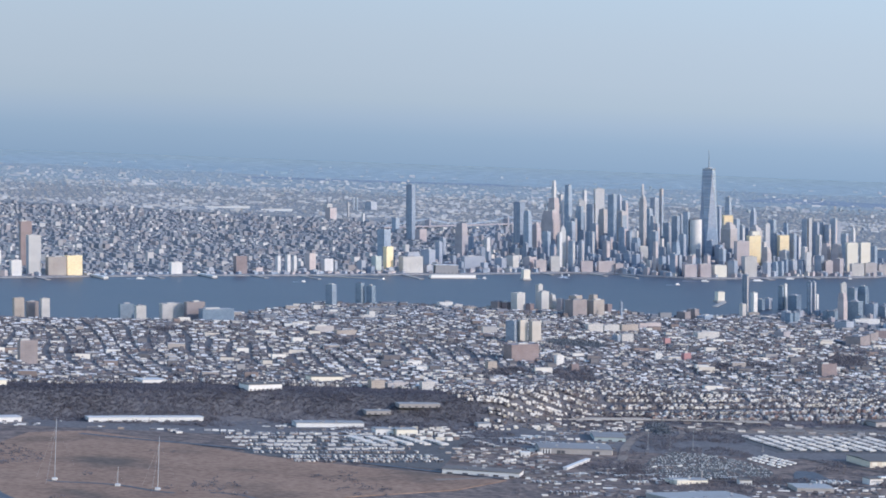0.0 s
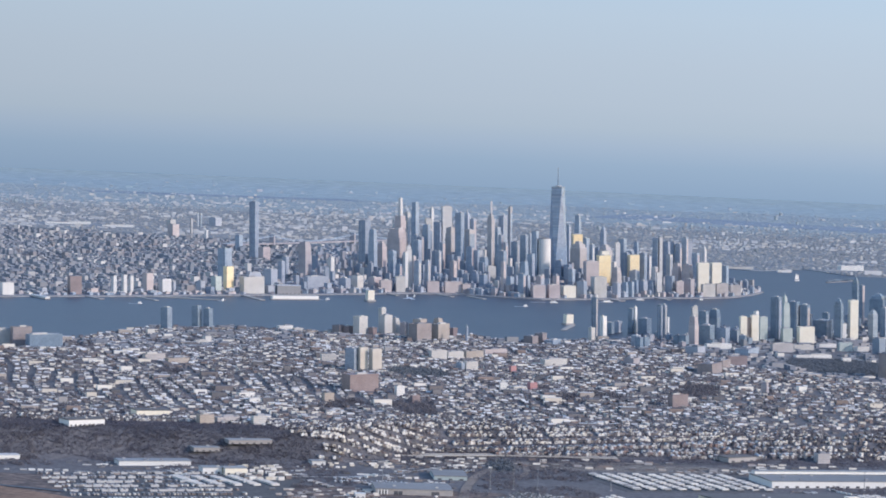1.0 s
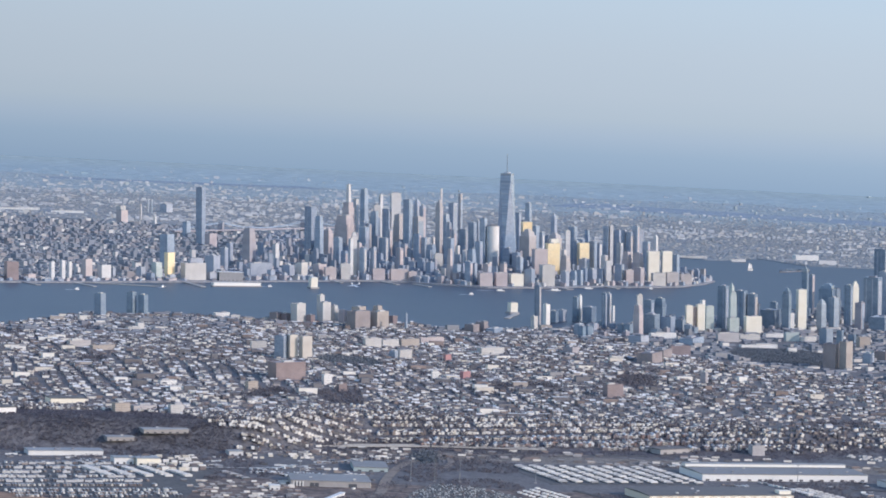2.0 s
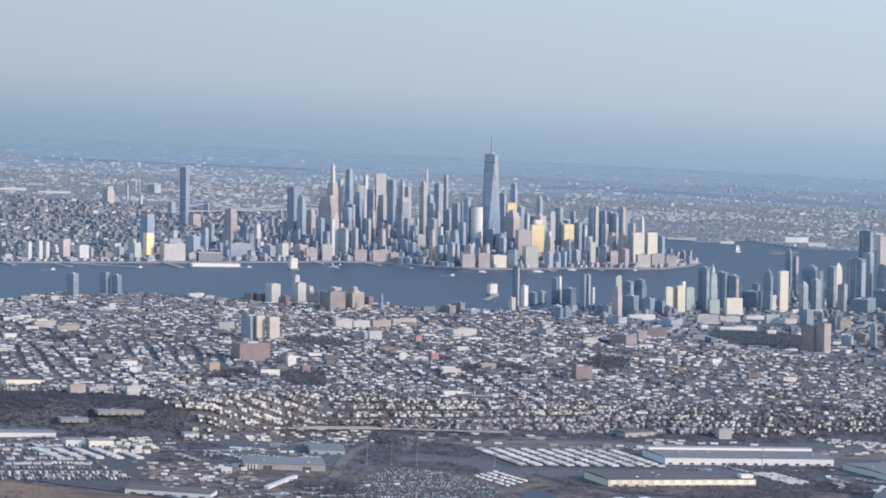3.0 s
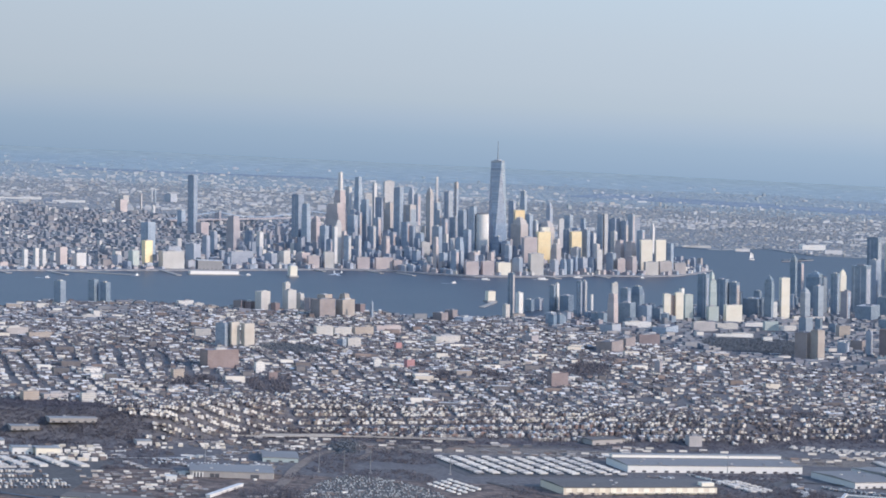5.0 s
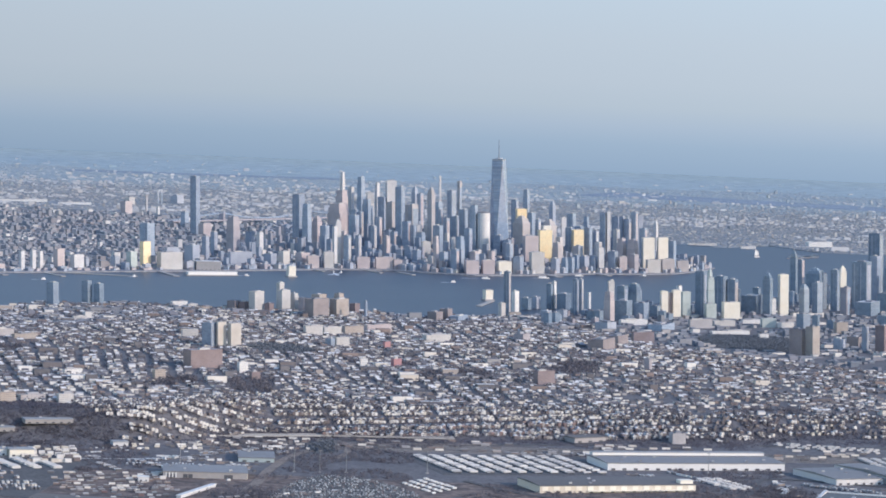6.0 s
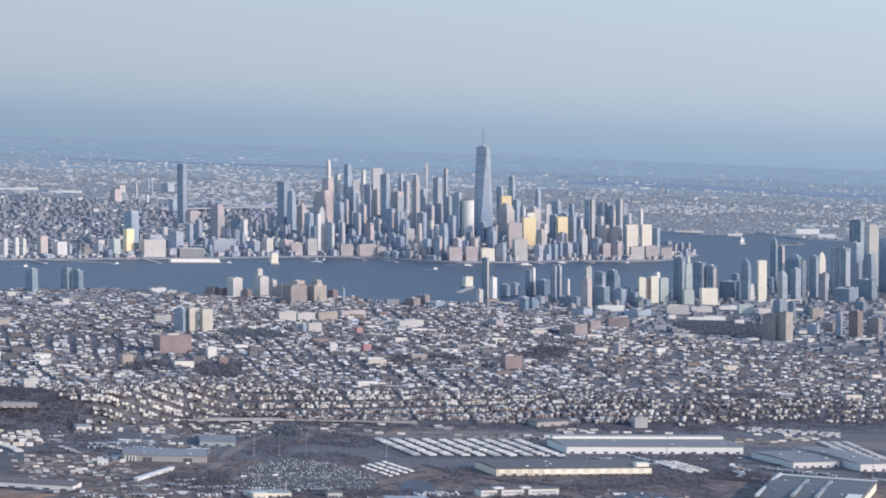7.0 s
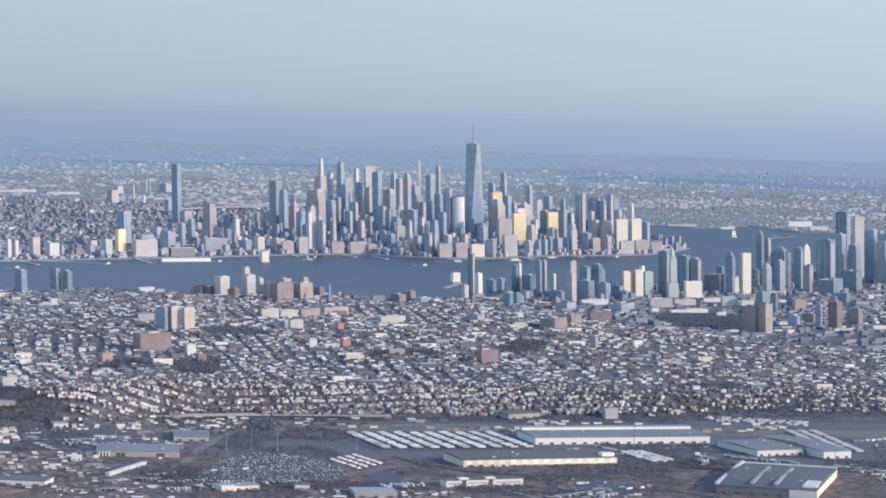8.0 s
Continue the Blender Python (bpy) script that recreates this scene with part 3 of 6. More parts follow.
tower(-108.2, 1046, 0.4, 2.36, 1.89, 9.6, 62, "stone")
tower(-89.8, 1073, 0.4, 2.10, 1.68, 10.7, 50, "chalk")
tower(-108.5, 1085, 0.4, 2.27, 1.81, 9.5, 62, "stone")
# Manhattan, the downtown cluster
tower(-67.8, 1040, 0.4, 4.18, 3.35, 4.4, 14, "rose")
tower(-62.2, 1044, 0.4, 3.47, 2.77, 5.9, 14, "pale")
tower(-60.1, 1050, 0.4, 1.51, 1.21, 15.1, 45, "chalk")
tower(-58.9, 1053, 0.4, 2.03, 1.62, 17.9, 14, "chalk", "crowned")
tower(-57.1, 1062, 0.4, 2.15, 1.72, 13.0, 58, "rose", "stepped")
tower(-55.4, 1051, 0.4, 2.44, 1.96, 11.9, 66, "slate")
tower(-51.5, 1058, 0.4, 1.96, 1.57, 11.8, 58, "stone")
tower(-49.5, 1050, 0.4, 4.70, 2.35, 4.1, 14, "rose")
tower(-41.7, 1053, 0.4, 6.63, 2.65, 4.2, 14, "rose")
tower(-36.6, 1053, 0.4, 3.13, 2.51, 3.5, 14, "rose")
tower(-41.4, 1072, 0.4, 2.53, 2.02, 11.4, 58, "umber")
tower(-49.4, 1074, 0.4, 1.99, 1.59, 4.5, 58, "slate", "stepped")
tower(-47.2, 1080, 0.4, 2.82, 2.26, 5.7, 66, "slate")
tower(-44.7, 1082, 0.4, 2.40, 1.92, 5.1, 66, "slate")
tower(-36.1, 1074, 0.4, 3.27, 2.62, 6.2, 66, "dusk", "stepped")
tower(-32.8, 1074, 0.4, 3.22, 2.57, 7.6, 66, "dusk", "stepped")
tower(-29.6, 1063, 0.4, 2.91, 2.33, 6.9, 58, "dusk")
tower(-26.2, 1077, 0.4, 3.20, 2.56, 9.6, 14, "pale")
tower(-22.1, 1050, 0.4, 1.77, 1.41, 13.0, 58, "rose", "stepped")
tower(-19.3, 1057, 0.4, 2.77, 2.21, 6.8, 58, "slate")
tower(-17.0, 1059, 0.4, 1.81, 1.45, 7.2, 66, "stone")
tower(-15.0, 1046, 0.4, 2.79, 2.23, 8.7, 66, "dusk")
tower(-15.8, 1078, 0.4, 1.51, 1.21, 11.6, 14, "chalk")
tower(-12.8, 1049, 0.4, 1.95, 1.56, 8.0, 58, "stone")
tower(-8.8, 1044, 0.4, 4.93, 3.95, 4.8, 14, "rose")
tower(-2.7, 1047, 0.4, 4.40, 3.52, 5.0, 14, "rose")
tower(3.4, 1053, 0.4, 4.97, 3.98, 4.5, 14, "cream")
tower(-7.7, 1052, 0.4, 2.84, 2.27, 7.9, 58, "rose")
tower(-1.3, 1057, 0.4, 2.32, 1.85, 7.9, 58, "rose")
tower(-4.2, 1058, 0.4, 3.21, 2.57, 6.7, 58, "stone")
tower(-70.5, 1123, 0.4, 3.40, 2.72, 16.0, 58, "rose", "crowned")
tower(-65.9, 1092, 0.4, 3.13, 2.50, 13.4, 66, "slate")
tower(-64.6, 1184, 0.4, 7.57, 6.05, 19.0, 58, "rose", "stepped")
tower(-63.6, 1195, 0.4, 4.62, 3.70, 24.3, 58, "rose", "stepped")
tower(-63.6, 1200, 0.4, 2.02, 1.61, 31.9, 58, "chalk", "stepped")
tower(-60.7, 1222, 0.4, 2.26, 1.81, 25.1, 58, "pale")
tower(-56.7, 1161, 0.4, 2.62, 2.10, 17.6, 66, "dusk")
tower(-54.3, 1160, 0.4, 2.18, 1.74, 16.8, 58, "stone")
tower(-51.9, 1165, 0.4, 2.96, 2.37, 22.0, 66, "slate")
tower(-57.2, 1245, 0.4, 3.14, 2.51, 29.1, 58, "slate", "stepped")
tower(-51.7, 1172, 0.4, 4.14, 3.31, 19.8, 58, "pale")
tower(-51.1, 1182, 0.4, 2.89, 2.31, 24.1, 14, "pale")
tower(-49.6, 1233, 0.4, 1.57, 1.26, 27.1, 45, "chalk")
tower(-46.7, 1214, 0.4, 3.90, 3.12, 21.6, 66, "dusk")
tower(-43.1, 1215, 0.4, 4.24, 3.40, 28.7, 14, "chalk")
tower(-41.7, 1166, 0.4, 3.92, 3.14, 21.1, 58, "sand", "stepped")
tower(-37.9, 1155, 0.4, 3.51, 2.81, 28.0, 66, "slate")
tower(-33.6, 1183, 0.4, 4.58, 3.66, 19.9, 58, "sand")
tower(-33.3, 1243, 0.4, 2.51, 2.01, 25.9, 58, "stone", "crowned")
tower(-30.8, 1237, 0.4, 2.50, 2.00, 22.9, 58, "stone")
tower(-29.4, 1112, 0.4, 2.14, 1.71, 14.3, 14, "chalk")
tower(-24.9, 1140, 0.4, 2.69, 2.15, 28.9, 58, "sand", "crowned")
tower(-22.1, 1255, 0.4, 0.88, 0.70, 30.7, 14, "chalk")
tower(-22.1, 1150, 0.4, 3.37, 2.70, 22.6, 58, "slate", "stepped")
tower(-19.0, 1147, 0.4, 2.78, 2.23, 16.1, 66, "stone")
tower(-21.0, 1129, 0.4, 1.90, 1.52, 20.2, 58, "stone")
tower(-13.5, 1253, 0.4, 1.69, 1.35, 28.7, 58, "sand")
tower(-17.1, 1243, 0.4, 3.35, 2.68, 24.7, 58, "stone")
tower(-15.0, 1123, 0.4, 3.47, 2.77, 18.0, 66, "dusk")
tower(-11.8, 1115, 0.4, 3.14, 2.51, 21.2, 66, "dusk")
tower(-9.3, 1123, 0.4, 1.70, 1.36, 21.7, 58, "stone")
tower(-7.7, 1103, 0.4, 2.68, 2.14, 23.4, 66, "slate")
tower(-4.9, 1109, 0.4, 2.70, 2.16, 17.4, 58, "slate")
tower(-48.4, 1120, 0.4, 2.35, 1.88, 12.9, 58, "dusk")
tower(-45.8, 1117, 0.4, 2.70, 2.16, 16.6, 66, "dusk")
tower(-34.2, 1102, 0.4, 3.18, 2.54, 16.0, 66, "dusk")
tower(-31.6, 1102, 0.4, 2.13, 1.70, 14.6, 66, "dusk")
tower(-28.7, 1103, 0.4, 3.76, 3.01, 11.9, 66, "slate", "stepped")
tower(-56.0, 1131, 0.4, 3.64, 2.91, 16.5, 66, "slate")
tower(-65.3, 1080, 0.4, 2.10, 1.68, 10.1, 58, "dusk", "stepped")
tower(-63.0, 1074, 0.4, 2.39, 1.91, 9.1, 66, "dusk")
tower(-47.0, 1102, 0.4, 1.86, 1.48, 13.6, 58, "stone")
tower(-41.9, 1118, 0.4, 2.56, 2.05, 11.7, 66, "dusk")
tower(-39.4, 1113, 0.4, 2.41, 1.93, 11.3, 58, "stone")
tower(-37.0, 1108, 0.4, 2.45, 1.96, 9.7, 66, "dusk")
tower(-21.7, 1086, 0.4, 3.50, 2.80, 15.6, 66, "dusk")
tower(-13.0, 1075, 0.4, 2.82, 2.26, 12.2, 58, "slate", "stepped")
tower(-10.0, 1087, 0.4, 2.81, 2.25, 14.8, 66, "slate")
tower(10.2, 1196, 0.4, 2.81, 2.25, 23.4, 66, "dusk")
tower(12.8, 1204, 0.4, 2.22, 1.77, 19.4, 66, "dusk")
tower(15.4, 1209, 0.4, 2.94, 2.35, 27.4, 66, "slate", "stepped")
# gold shaft stands in for the sunlit top band of the sand tower
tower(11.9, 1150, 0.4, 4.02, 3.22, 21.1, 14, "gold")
tower(11.7, 1135, 0.4, 5.92, 4.74, 18.9, 58, "sand", "crowned")
tower(16.5, 1168, 0.4, 3.09, 2.47, 19.0, 58, "slate")
tower(19.3, 1169, 0.4, 2.15, 1.72, 16.3, 58, "slate")
tower(22.1, 1174, 0.4, 3.04, 2.43, 14.9, 58, "dusk")
tower(26.5, 1205, 0.4, 2.43, 1.95, 23.2, 58, "stone", "crowned")
tower(22.9, 1136, 0.4, 5.16, 4.13, 18.0, 58, "sand", "crowned")
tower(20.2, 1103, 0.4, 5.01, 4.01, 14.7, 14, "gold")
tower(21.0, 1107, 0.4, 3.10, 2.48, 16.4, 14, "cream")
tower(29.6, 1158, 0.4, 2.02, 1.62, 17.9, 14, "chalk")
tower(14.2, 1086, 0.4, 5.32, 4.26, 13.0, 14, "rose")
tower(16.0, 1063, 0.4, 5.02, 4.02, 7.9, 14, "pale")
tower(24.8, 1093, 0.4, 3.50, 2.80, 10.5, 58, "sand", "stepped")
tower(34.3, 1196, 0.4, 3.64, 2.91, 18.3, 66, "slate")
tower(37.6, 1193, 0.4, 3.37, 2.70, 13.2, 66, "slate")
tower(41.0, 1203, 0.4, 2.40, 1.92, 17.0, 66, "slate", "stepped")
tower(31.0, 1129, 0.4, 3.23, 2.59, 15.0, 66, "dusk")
# gold upper storeys: sun glare painted above the stone body
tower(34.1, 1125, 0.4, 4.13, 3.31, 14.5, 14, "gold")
tower(33.5, 1112, 0.4, 3.75, 3.00, 8.6, 58, "stone")
tower(38.5, 1132, 0.4, 3.24, 2.59, 15.1, 66, "dusk")
tower(42.6, 1154, 0.4, 2.33, 1.87, 13.1, 58, "stone")
tower(41.6, 1109, 0.4, 2.43, 1.94, 10.6, 58, "chalk")
tower(41.6, 1088, 0.4, 2.09, 1.68, 9.4, 14, "chalk")
# one tower: slate for its shaded side, a chalk slab for its sunlit edge
tower(46.3, 1160, 0.4, 2.90, 2.32, 20.6, 66, "slate")
tower(48.2, 1159, 0.4, 1.42, 1.13, 21.0, 14, "chalk")
tower(53.6, 1191, 0.4, 4.01, 3.21, 18.0, 58, "stone")
tower(54.4, 1170, 0.4, 2.23, 1.78, 19.0, 66, "stone")
tower(56.6, 1168, 0.4, 2.77, 2.22, 18.2, 66, "dusk")
tower(59.6, 1171, 0.4, 2.95, 2.36, 20.9, 66, "slate")
tower(62.9, 1183, 0.4, 2.07, 1.65, 19.1, 14, "stone")
tower(61.5, 1142, 0.4, 3.06, 2.45, 15.6, 66, "slate")
tower(50.7, 1144, 0.4, 2.31, 1.85, 14.4, 58, "pale")
tower(51.0, 1113, 0.4, 3.37, 2.70, 12.3, 58, "rose", "stepped")
tower(55.4, 1111, 0.4, 3.93, 3.15, 12.1, 58, "rose", "stepped")
tower(69.9, 1190, 0.4, 1.80, 1.44, 17.0, 58, "chalk", "crowned")
tower(61.2, 1108, 0.4, 4.65, 2.79, 13.2, 14, "cream")
tower(67.4, 1115, 0.4, 4.07, 2.44, 13.2, 14, "cream")
tower(71.8, 1124, 0.4, 3.22, 2.58, 11.6, 66, "slate")
tower(46.6, 1094, 0.4, 3.52, 2.82, 8.0, 66, "dusk")
tower(50.3, 1093, 0.4, 3.06, 2.45, 6.0, 14, "rose")
tower(54.8, 1096, 0.4, 3.32, 2.66, 7.0, 58, "umber")
tower(31.7, 1082, 0.4, 2.34, 1.88, 6.5, 66, "dusk")
tower(34.9, 1086, 0.4, 3.51, 2.81, 5.9, 58, "stone")
tower(38.6, 1089, 0.4, 3.26, 2.61, 6.1, 66, "dusk", "stepped")
tower(27.0, 1074, 0.4, 2.46, 1.97, 5.7, 66, "slate", "stepped")
tower(29.5, 1077, 0.4, 2.54, 2.03, 5.8, 66, "slate")
tower(23.3, 1069, 0.4, 2.88, 2.31, 5.5, 58, "stone")
tower(62.8, 1101, 0.4, 5.34, 2.67, 4.9, 14, "pale")
tower(69.0, 1108, 0.4, 4.96, 2.48, 5.0, 14, "sand")
tower(75.6, 1118, 0.4, 4.59, 2.30, 4.1, 14, "sand")
tower(8.9, 1057, 0.4, 3.59, 2.88, 6.3, 66, "dusk")
tower(5.8, 1075, 0.4, 2.36, 1.88, 10.0, 58, "stone")
tower(2.0, 1098, 0.4, 3.71, 2.97, 12.2, 66, "dusk", "stepped")
tower(5.3, 1096, 0.4, 2.97, 2.38, 10.7, 66, "dusk")
# Jersey City waterfront
tower(1.3, 849, 0.4, 1.60, 1.60, 12.5, 68, "glass")
tower(3.6, 840, 0.4, 1.75, 1.40, 7.2, 44, "white")
tower(-0.6, 831, 0.4, 1.74, 1.39, 4.1, 46, "pale")
tower(10.7, 878, 0.4, 2.86, 2.00, 3.2, 64, "stone")
tower(7.6, 871, 0.4, 2.87, 2.30, 3.2, 68, "glass")
tower(15.2, 880, 0.4, 1.94, 1.55, 7.4, 68, "glass")
tower(16.7, 881, 0.4, 0.99, 0.79, 8.0, 44, "white")
tower(19.5, 877, 0.4, 5.01, 3.01, 4.7, 68, "glass")
tower(22.1, 849, 0.4, 1.56, 1.24, 11.0, 68, "glass")
# stone slab stands in for the sunlit strip of the glass tower
tower(23.8, 852, 0.4, 1.36, 1.08, 10.8, 64, "stone")
tower(27.9, 887, 0.4, 0.85, 0.68, 4.7, 44, "white")
tower(-20.2, 811, 0.3, 3.76, 3.01, 2.3, 60, "brown")
tower(31.5, 835, 0.3, 2.68, 2.15, 8.7, 58, "rose", "stepped")
tower(32.3, 841, 0.4, 1.77, 1.42, 11.4, 14, "pale")
tower(36.4, 853, 0.4, 3.06, 2.45, 9.3, 66, "glass")
tower(40.4, 858, 0.4, 3.54, 2.83, 9.7, 66, "glass", "stepped")
tower(36.1, 841, 0.4, 4.84, 3.87, 5.7, 66, "glass")
tower(41.6, 845, 0.4, 4.25, 3.40, 4.9, 66, "dusk")
tower(41.8, 866, 0.4, 2.34, 1.87, 8.7, 58, "steel", "crowned")
tower(46.6, 855, 0.4, 3.07, 2.46, 3.5, 66, "glass")
tower(49.4, 857, 0.4, 2.11, 1.68, 7.9, 14, "cream")
tower(51.4, 859, 0.4, 1.36, 1.09, 7.3, 14, "brown")
tower(53.3, 859, 0.4, 2.41, 1.93, 8.3, 14, "cream")
tower(54.9, 868, 0.4, 1.39, 1.11, 9.1, 45, "white")
tower(56.6, 864, 0.4, 2.58, 2.06, 7.6, 14, "green")
tower(62.5, 877, 0.4, 3.47, 2.77, 13.5, 66, "glass")
tower(64.7, 869, 0.4, 2.14, 1.71, 12.1, 14, "green", "stepped")
tower(64.0, 862, 0.4, 3.18, 2.54, 4.4, 14, "green")
tower(64.7, 872, 0.4, 1.26, 1.01, 14.7, 45, "green", "crowned")
tower(69.6, 887, 0.4, 3.82, 3.06, 11.6, 66, "glass")
tower(73.3, 887, 0.4, 3.19, 2.55, 10.7, 66, "glass")
tower(75.4, 888, 0.4, 1.20, 0.96, 7.6, 58, "steel")
tower(70.5, 864, 0.4, 5.18, 2.59, 5.0, 14, "cream")
tower(80.0, 892, 0.4, 7.63, 4.58, 5.7, 66, "glass")
tower(82.6, 903, 0.4, 2.43, 1.95, 7.4, 66, "glass")
tower(84.2, 885, 0.4, 3.02, 2.42, 13.4, 66, "glass", "crowned")
tower(86.2, 886, 0.4, 1.24, 1.00, 5.1, 14, "white")
tower(89.4, 888, 0.4, 2.81, 2.25, 12.9, 14, "cream")
tower(101.8, 964, 0.4, 2.42, 1.94, 17.0, 66, "glass", "crowned")
tower(105.2, 972, 0.4, 1.97, 1.58, 13.7, 58, "steel")
tower(96.3, 890, 0.4, 2.57, 2.06, 10.0, 45, "steel", "crowned")
tower(101.0, 894, 0.4, 2.73, 2.18, 10.4, 45, "steel")
tower(106.1, 940, 0.4, 6.07, 4.86, 12.7, 66, "glass", "crowned")
tower(107.7, 928, 0.4, 1.30, 1.04, 11.4, 14, "steel")
tower(110.3, 922, 0.4, 2.81, 2.25, 13.2, 66, "glass")
tower(113.9, 930, 0.4, 2.12, 1.70, 14.3, 14, "cream", "crowned")
tower(111.4, 905, 0.4, 2.91, 2.33, 8.5, 58, "umber")
tower(121.2, 937, 0.4, 6.23, 4.98, 15.6, 66, "glass")
tower(137.0, 1012, 0.4, 5.08, 4.07, 22.4, 66, "glass")
tower(129.3, 961, 0.4, 3.41, 2.73, 16.5, 58, "stone")
tower(139.6, 991, 0.4, 3.48, 2.78, 21.5, 14, "pale")
tower(131.8, 944, 0.4, 4.31, 3.45, 13.7, 58, "steel", "stepped")
tower(121.2, 937, 0.4, 2.80, 2.24, 5.6, 14, "white")
tower(119.0, 908, 0.4, 10.74, 5.37, 4.1, 66, "glass")
tower(128.1, 924, 0.4, 6.64, 5.31, 6.1, 66, "glass")
tower(140.1, 963, 0.4, 4.32, 3.46, 18.2, 66, "slate")
tower(142.8, 952, 0.4, 4.35, 3.48, 14.6, 58, "stone")
tower(148.3, 956, 0.4, 4.81, 3.84, 17.6, 66, "glass")
tower(151.1, 945, 0.4, 3.65, 2.92, 11.2, 14, "cream")
tower(157.4, 954, 0.4, 5.48, 4.39, 13.3, 66, "glass")
tower(89.0, 832, 0.25, 3.34, 2.67, 4.6, 45, "steel")
tower(90.7, 816, 0.25, 2.06, 1.64, 5.4, 66, "glass")
tower(80.5, 742, 0.25, 2.99, 2.39, 7.5, 45, "tan")
tower(76.8, 744, 0.25, 4.29, 3.43, 6.6, 66, "brown")
tower(98.6, 821, 0.25, 3.47, 2.77, 3.4, 14, "tan")
tower(90.5, 764, 0.25, 2.85, 2.28, 2.8, 58, "stone")
tower(97.0, 760, 0.25, 1.68, 1.34, 6.6, 58, "stone")
tower(101.0, 756, 0.25, 3.33, 2.67, 7.6, 58, "brick")
tower(96.7, 778, 0.25, 4.20, 3.36, 2.6, 66, "brown")
tower(108.8, 774, 0.25, 4.18, 3.35, 4.5, 66, "brown")
tower(57.5, 822, 0.25, 6.77, 2.03, 2.4, 14, "sand")
tower(65.6, 834, 0.25, 6.54, 1.96, 1.4, 14, "pale")
tower(79.0, 836, 0.4, 4.33, 1.73, 2.4, 14, "green")
tower(84.2, 838, 0.4, 5.26, 1.58, 1.2, 14, "white")
tower(75.2, 849, 0.4, 5.83, 1.75, 0.9, 14, "white")
tower(37.9, 823, 0.25, 8.06, 2.42, 1.5, 14, "white")
tower(28.5, 798, 0.25, 5.13, 4.11, 2.3, 58, "stone")
tower(45.1, 808, 0.25, 10.71, 4.28, 1.7, 66, "slate")
tower(36.7, 761, 0.25, 5.84, 2.33, 2.7, 14, "brick")
tower(26.7, 711, 3.58, 7.08, 3.54, 2.2, 66, "brown")
tower(64.5, 804, 0.25, 11.31, 2.26, 0.7, 14, "white")
tower(73.1, 794, 0.25, 2.74, 1.10, 1.0, 14, "white")
tower(98.3, 840, 0.4, 2.42, 1.93, 2.4, 66, "glass")
tower(117.4, 863, 0.4, 3.57, 2.85, 2.7, 66, "glass")
# Hoboken and the Heights
tower(-130.4, 806, 0.3, 2.90, 2.32, 6.6, 66, "steel")
tower(-122.4, 820, 0.3, 2.55, 2.04, 6.5, 68, "glass")
tower(-118.9, 820, 0.3, 2.51, 2.01, 5.8, 66, "glass")
tower(-34.2, 614, 4.37, 1.72, 0.86, 1.6, 16, "white")
tower(-76.6, 657, 5.5, 3.76, 1.51, 1.8, 16, "pale")
tower(-39.9, 800, 0.3, 0.62, 0.62, 5.6, 45, "dusk", "crowned")
tower(-78.8, 813, 0.25, 3.20, 2.56, 3.0, 66, "brown")
tower(-75.8, 813, 0.25, 2.46, 1.97, 2.8, 58, "brick")
tower(-72.0, 811, 0.25, 3.50, 2.80, 6.1, 45, "pale")
tower(-64.4, 814, 0.25, 3.25, 2.60, 6.6, 45, "pale")
tower(-65.5, 818, 0.25, 1.83, 1.46, 8.5, 45, "pale")
tower(-61.4, 818, 0.25, 2.20, 1.76, 5.5, 58, "pale", "stepped")
tower(-58.8, 815, 0.25, 2.19, 1.75, 4.5, 66, "umber")
tower(-53.9, 801, 0.25, 6.05, 3.63, 5.4, 45, "brown")
tower(-54.0, 814, 0.25, 3.56, 2.85, 5.8, 58, "tan")
tower(-47.7, 805, 0.25, 4.78, 2.87, 5.3, 45, "tan")
tower(-48.4, 818, 0.25, 2.75, 2.20, 6.0, 58, "tan", "stepped")
tower(-43.9, 821, 0.25, 2.49, 1.99, 3.0, 58, "brick")
tower(-68.3, 811, 0.25, 2.18, 1.75, 2.8, 58, "brick")
tower(-95.3, 819, 0.25, 4.67, 1.87, 1.7, 28, "white")
tower(-91.3, 818, 0.25, 2.98, 1.49, 1.2, 28, "pale")
tower(-86.7, 812, 0.25, 3.25, 1.63, 1.0, 28, "tan")
tower(-17.1, 815, 0.25, 3.35, 2.68, 3.0, 66, "brown")
tower(-13.4, 815, 0.25, 6.88, 2.75, 1.2, 66, "slate")
tower(-49.2, 686, 4.93, 4.54, 1.59, 2.1, 28, "pale")
tower(-44.8, 690, 4.75, 4.56, 1.60, 1.8, 28, "pale")
tower(-39.8, 697, 4.55, 5.15, 1.80, 1.9, 28, "tan")
tower(-34.0, 711, 4.31, 6.79, 2.04, 1.7, 28, "rose")
tower(-41.1, 661, 4.6, 3.38, 1.69, 2.0, 28, "pale")
tower(-43.7, 658, 4.71, 1.89, 1.51, 1.7, 66, "dusk")
tower(-18.9, 691, 4.11, 6.73, 2.35, 1.6, 28, "pale")
tower(-67.0, 586, 5.45, 7.09, 4.26, 3.7, 28, "brick")
tower(-58.1, 579, 5.29, 1.93, 1.16, 2.1, 28, "white")
tower(-73.2, 558, 5.45, 2.26, 1.58, 1.8, 28, "tan")
tower(-54.6, 566, 5.15, 1.89, 1.13, 1.6, 28, "brick")
# shaded left side of the ribbed towers, put in as a separate dark block
tower(-70.1, 637, 5.45, 3.08, 2.46, 5.2, 66, "dusk")
tower(-67.6, 637, 5.45, 2.06, 1.65, 5.5, 28, "ribbed")
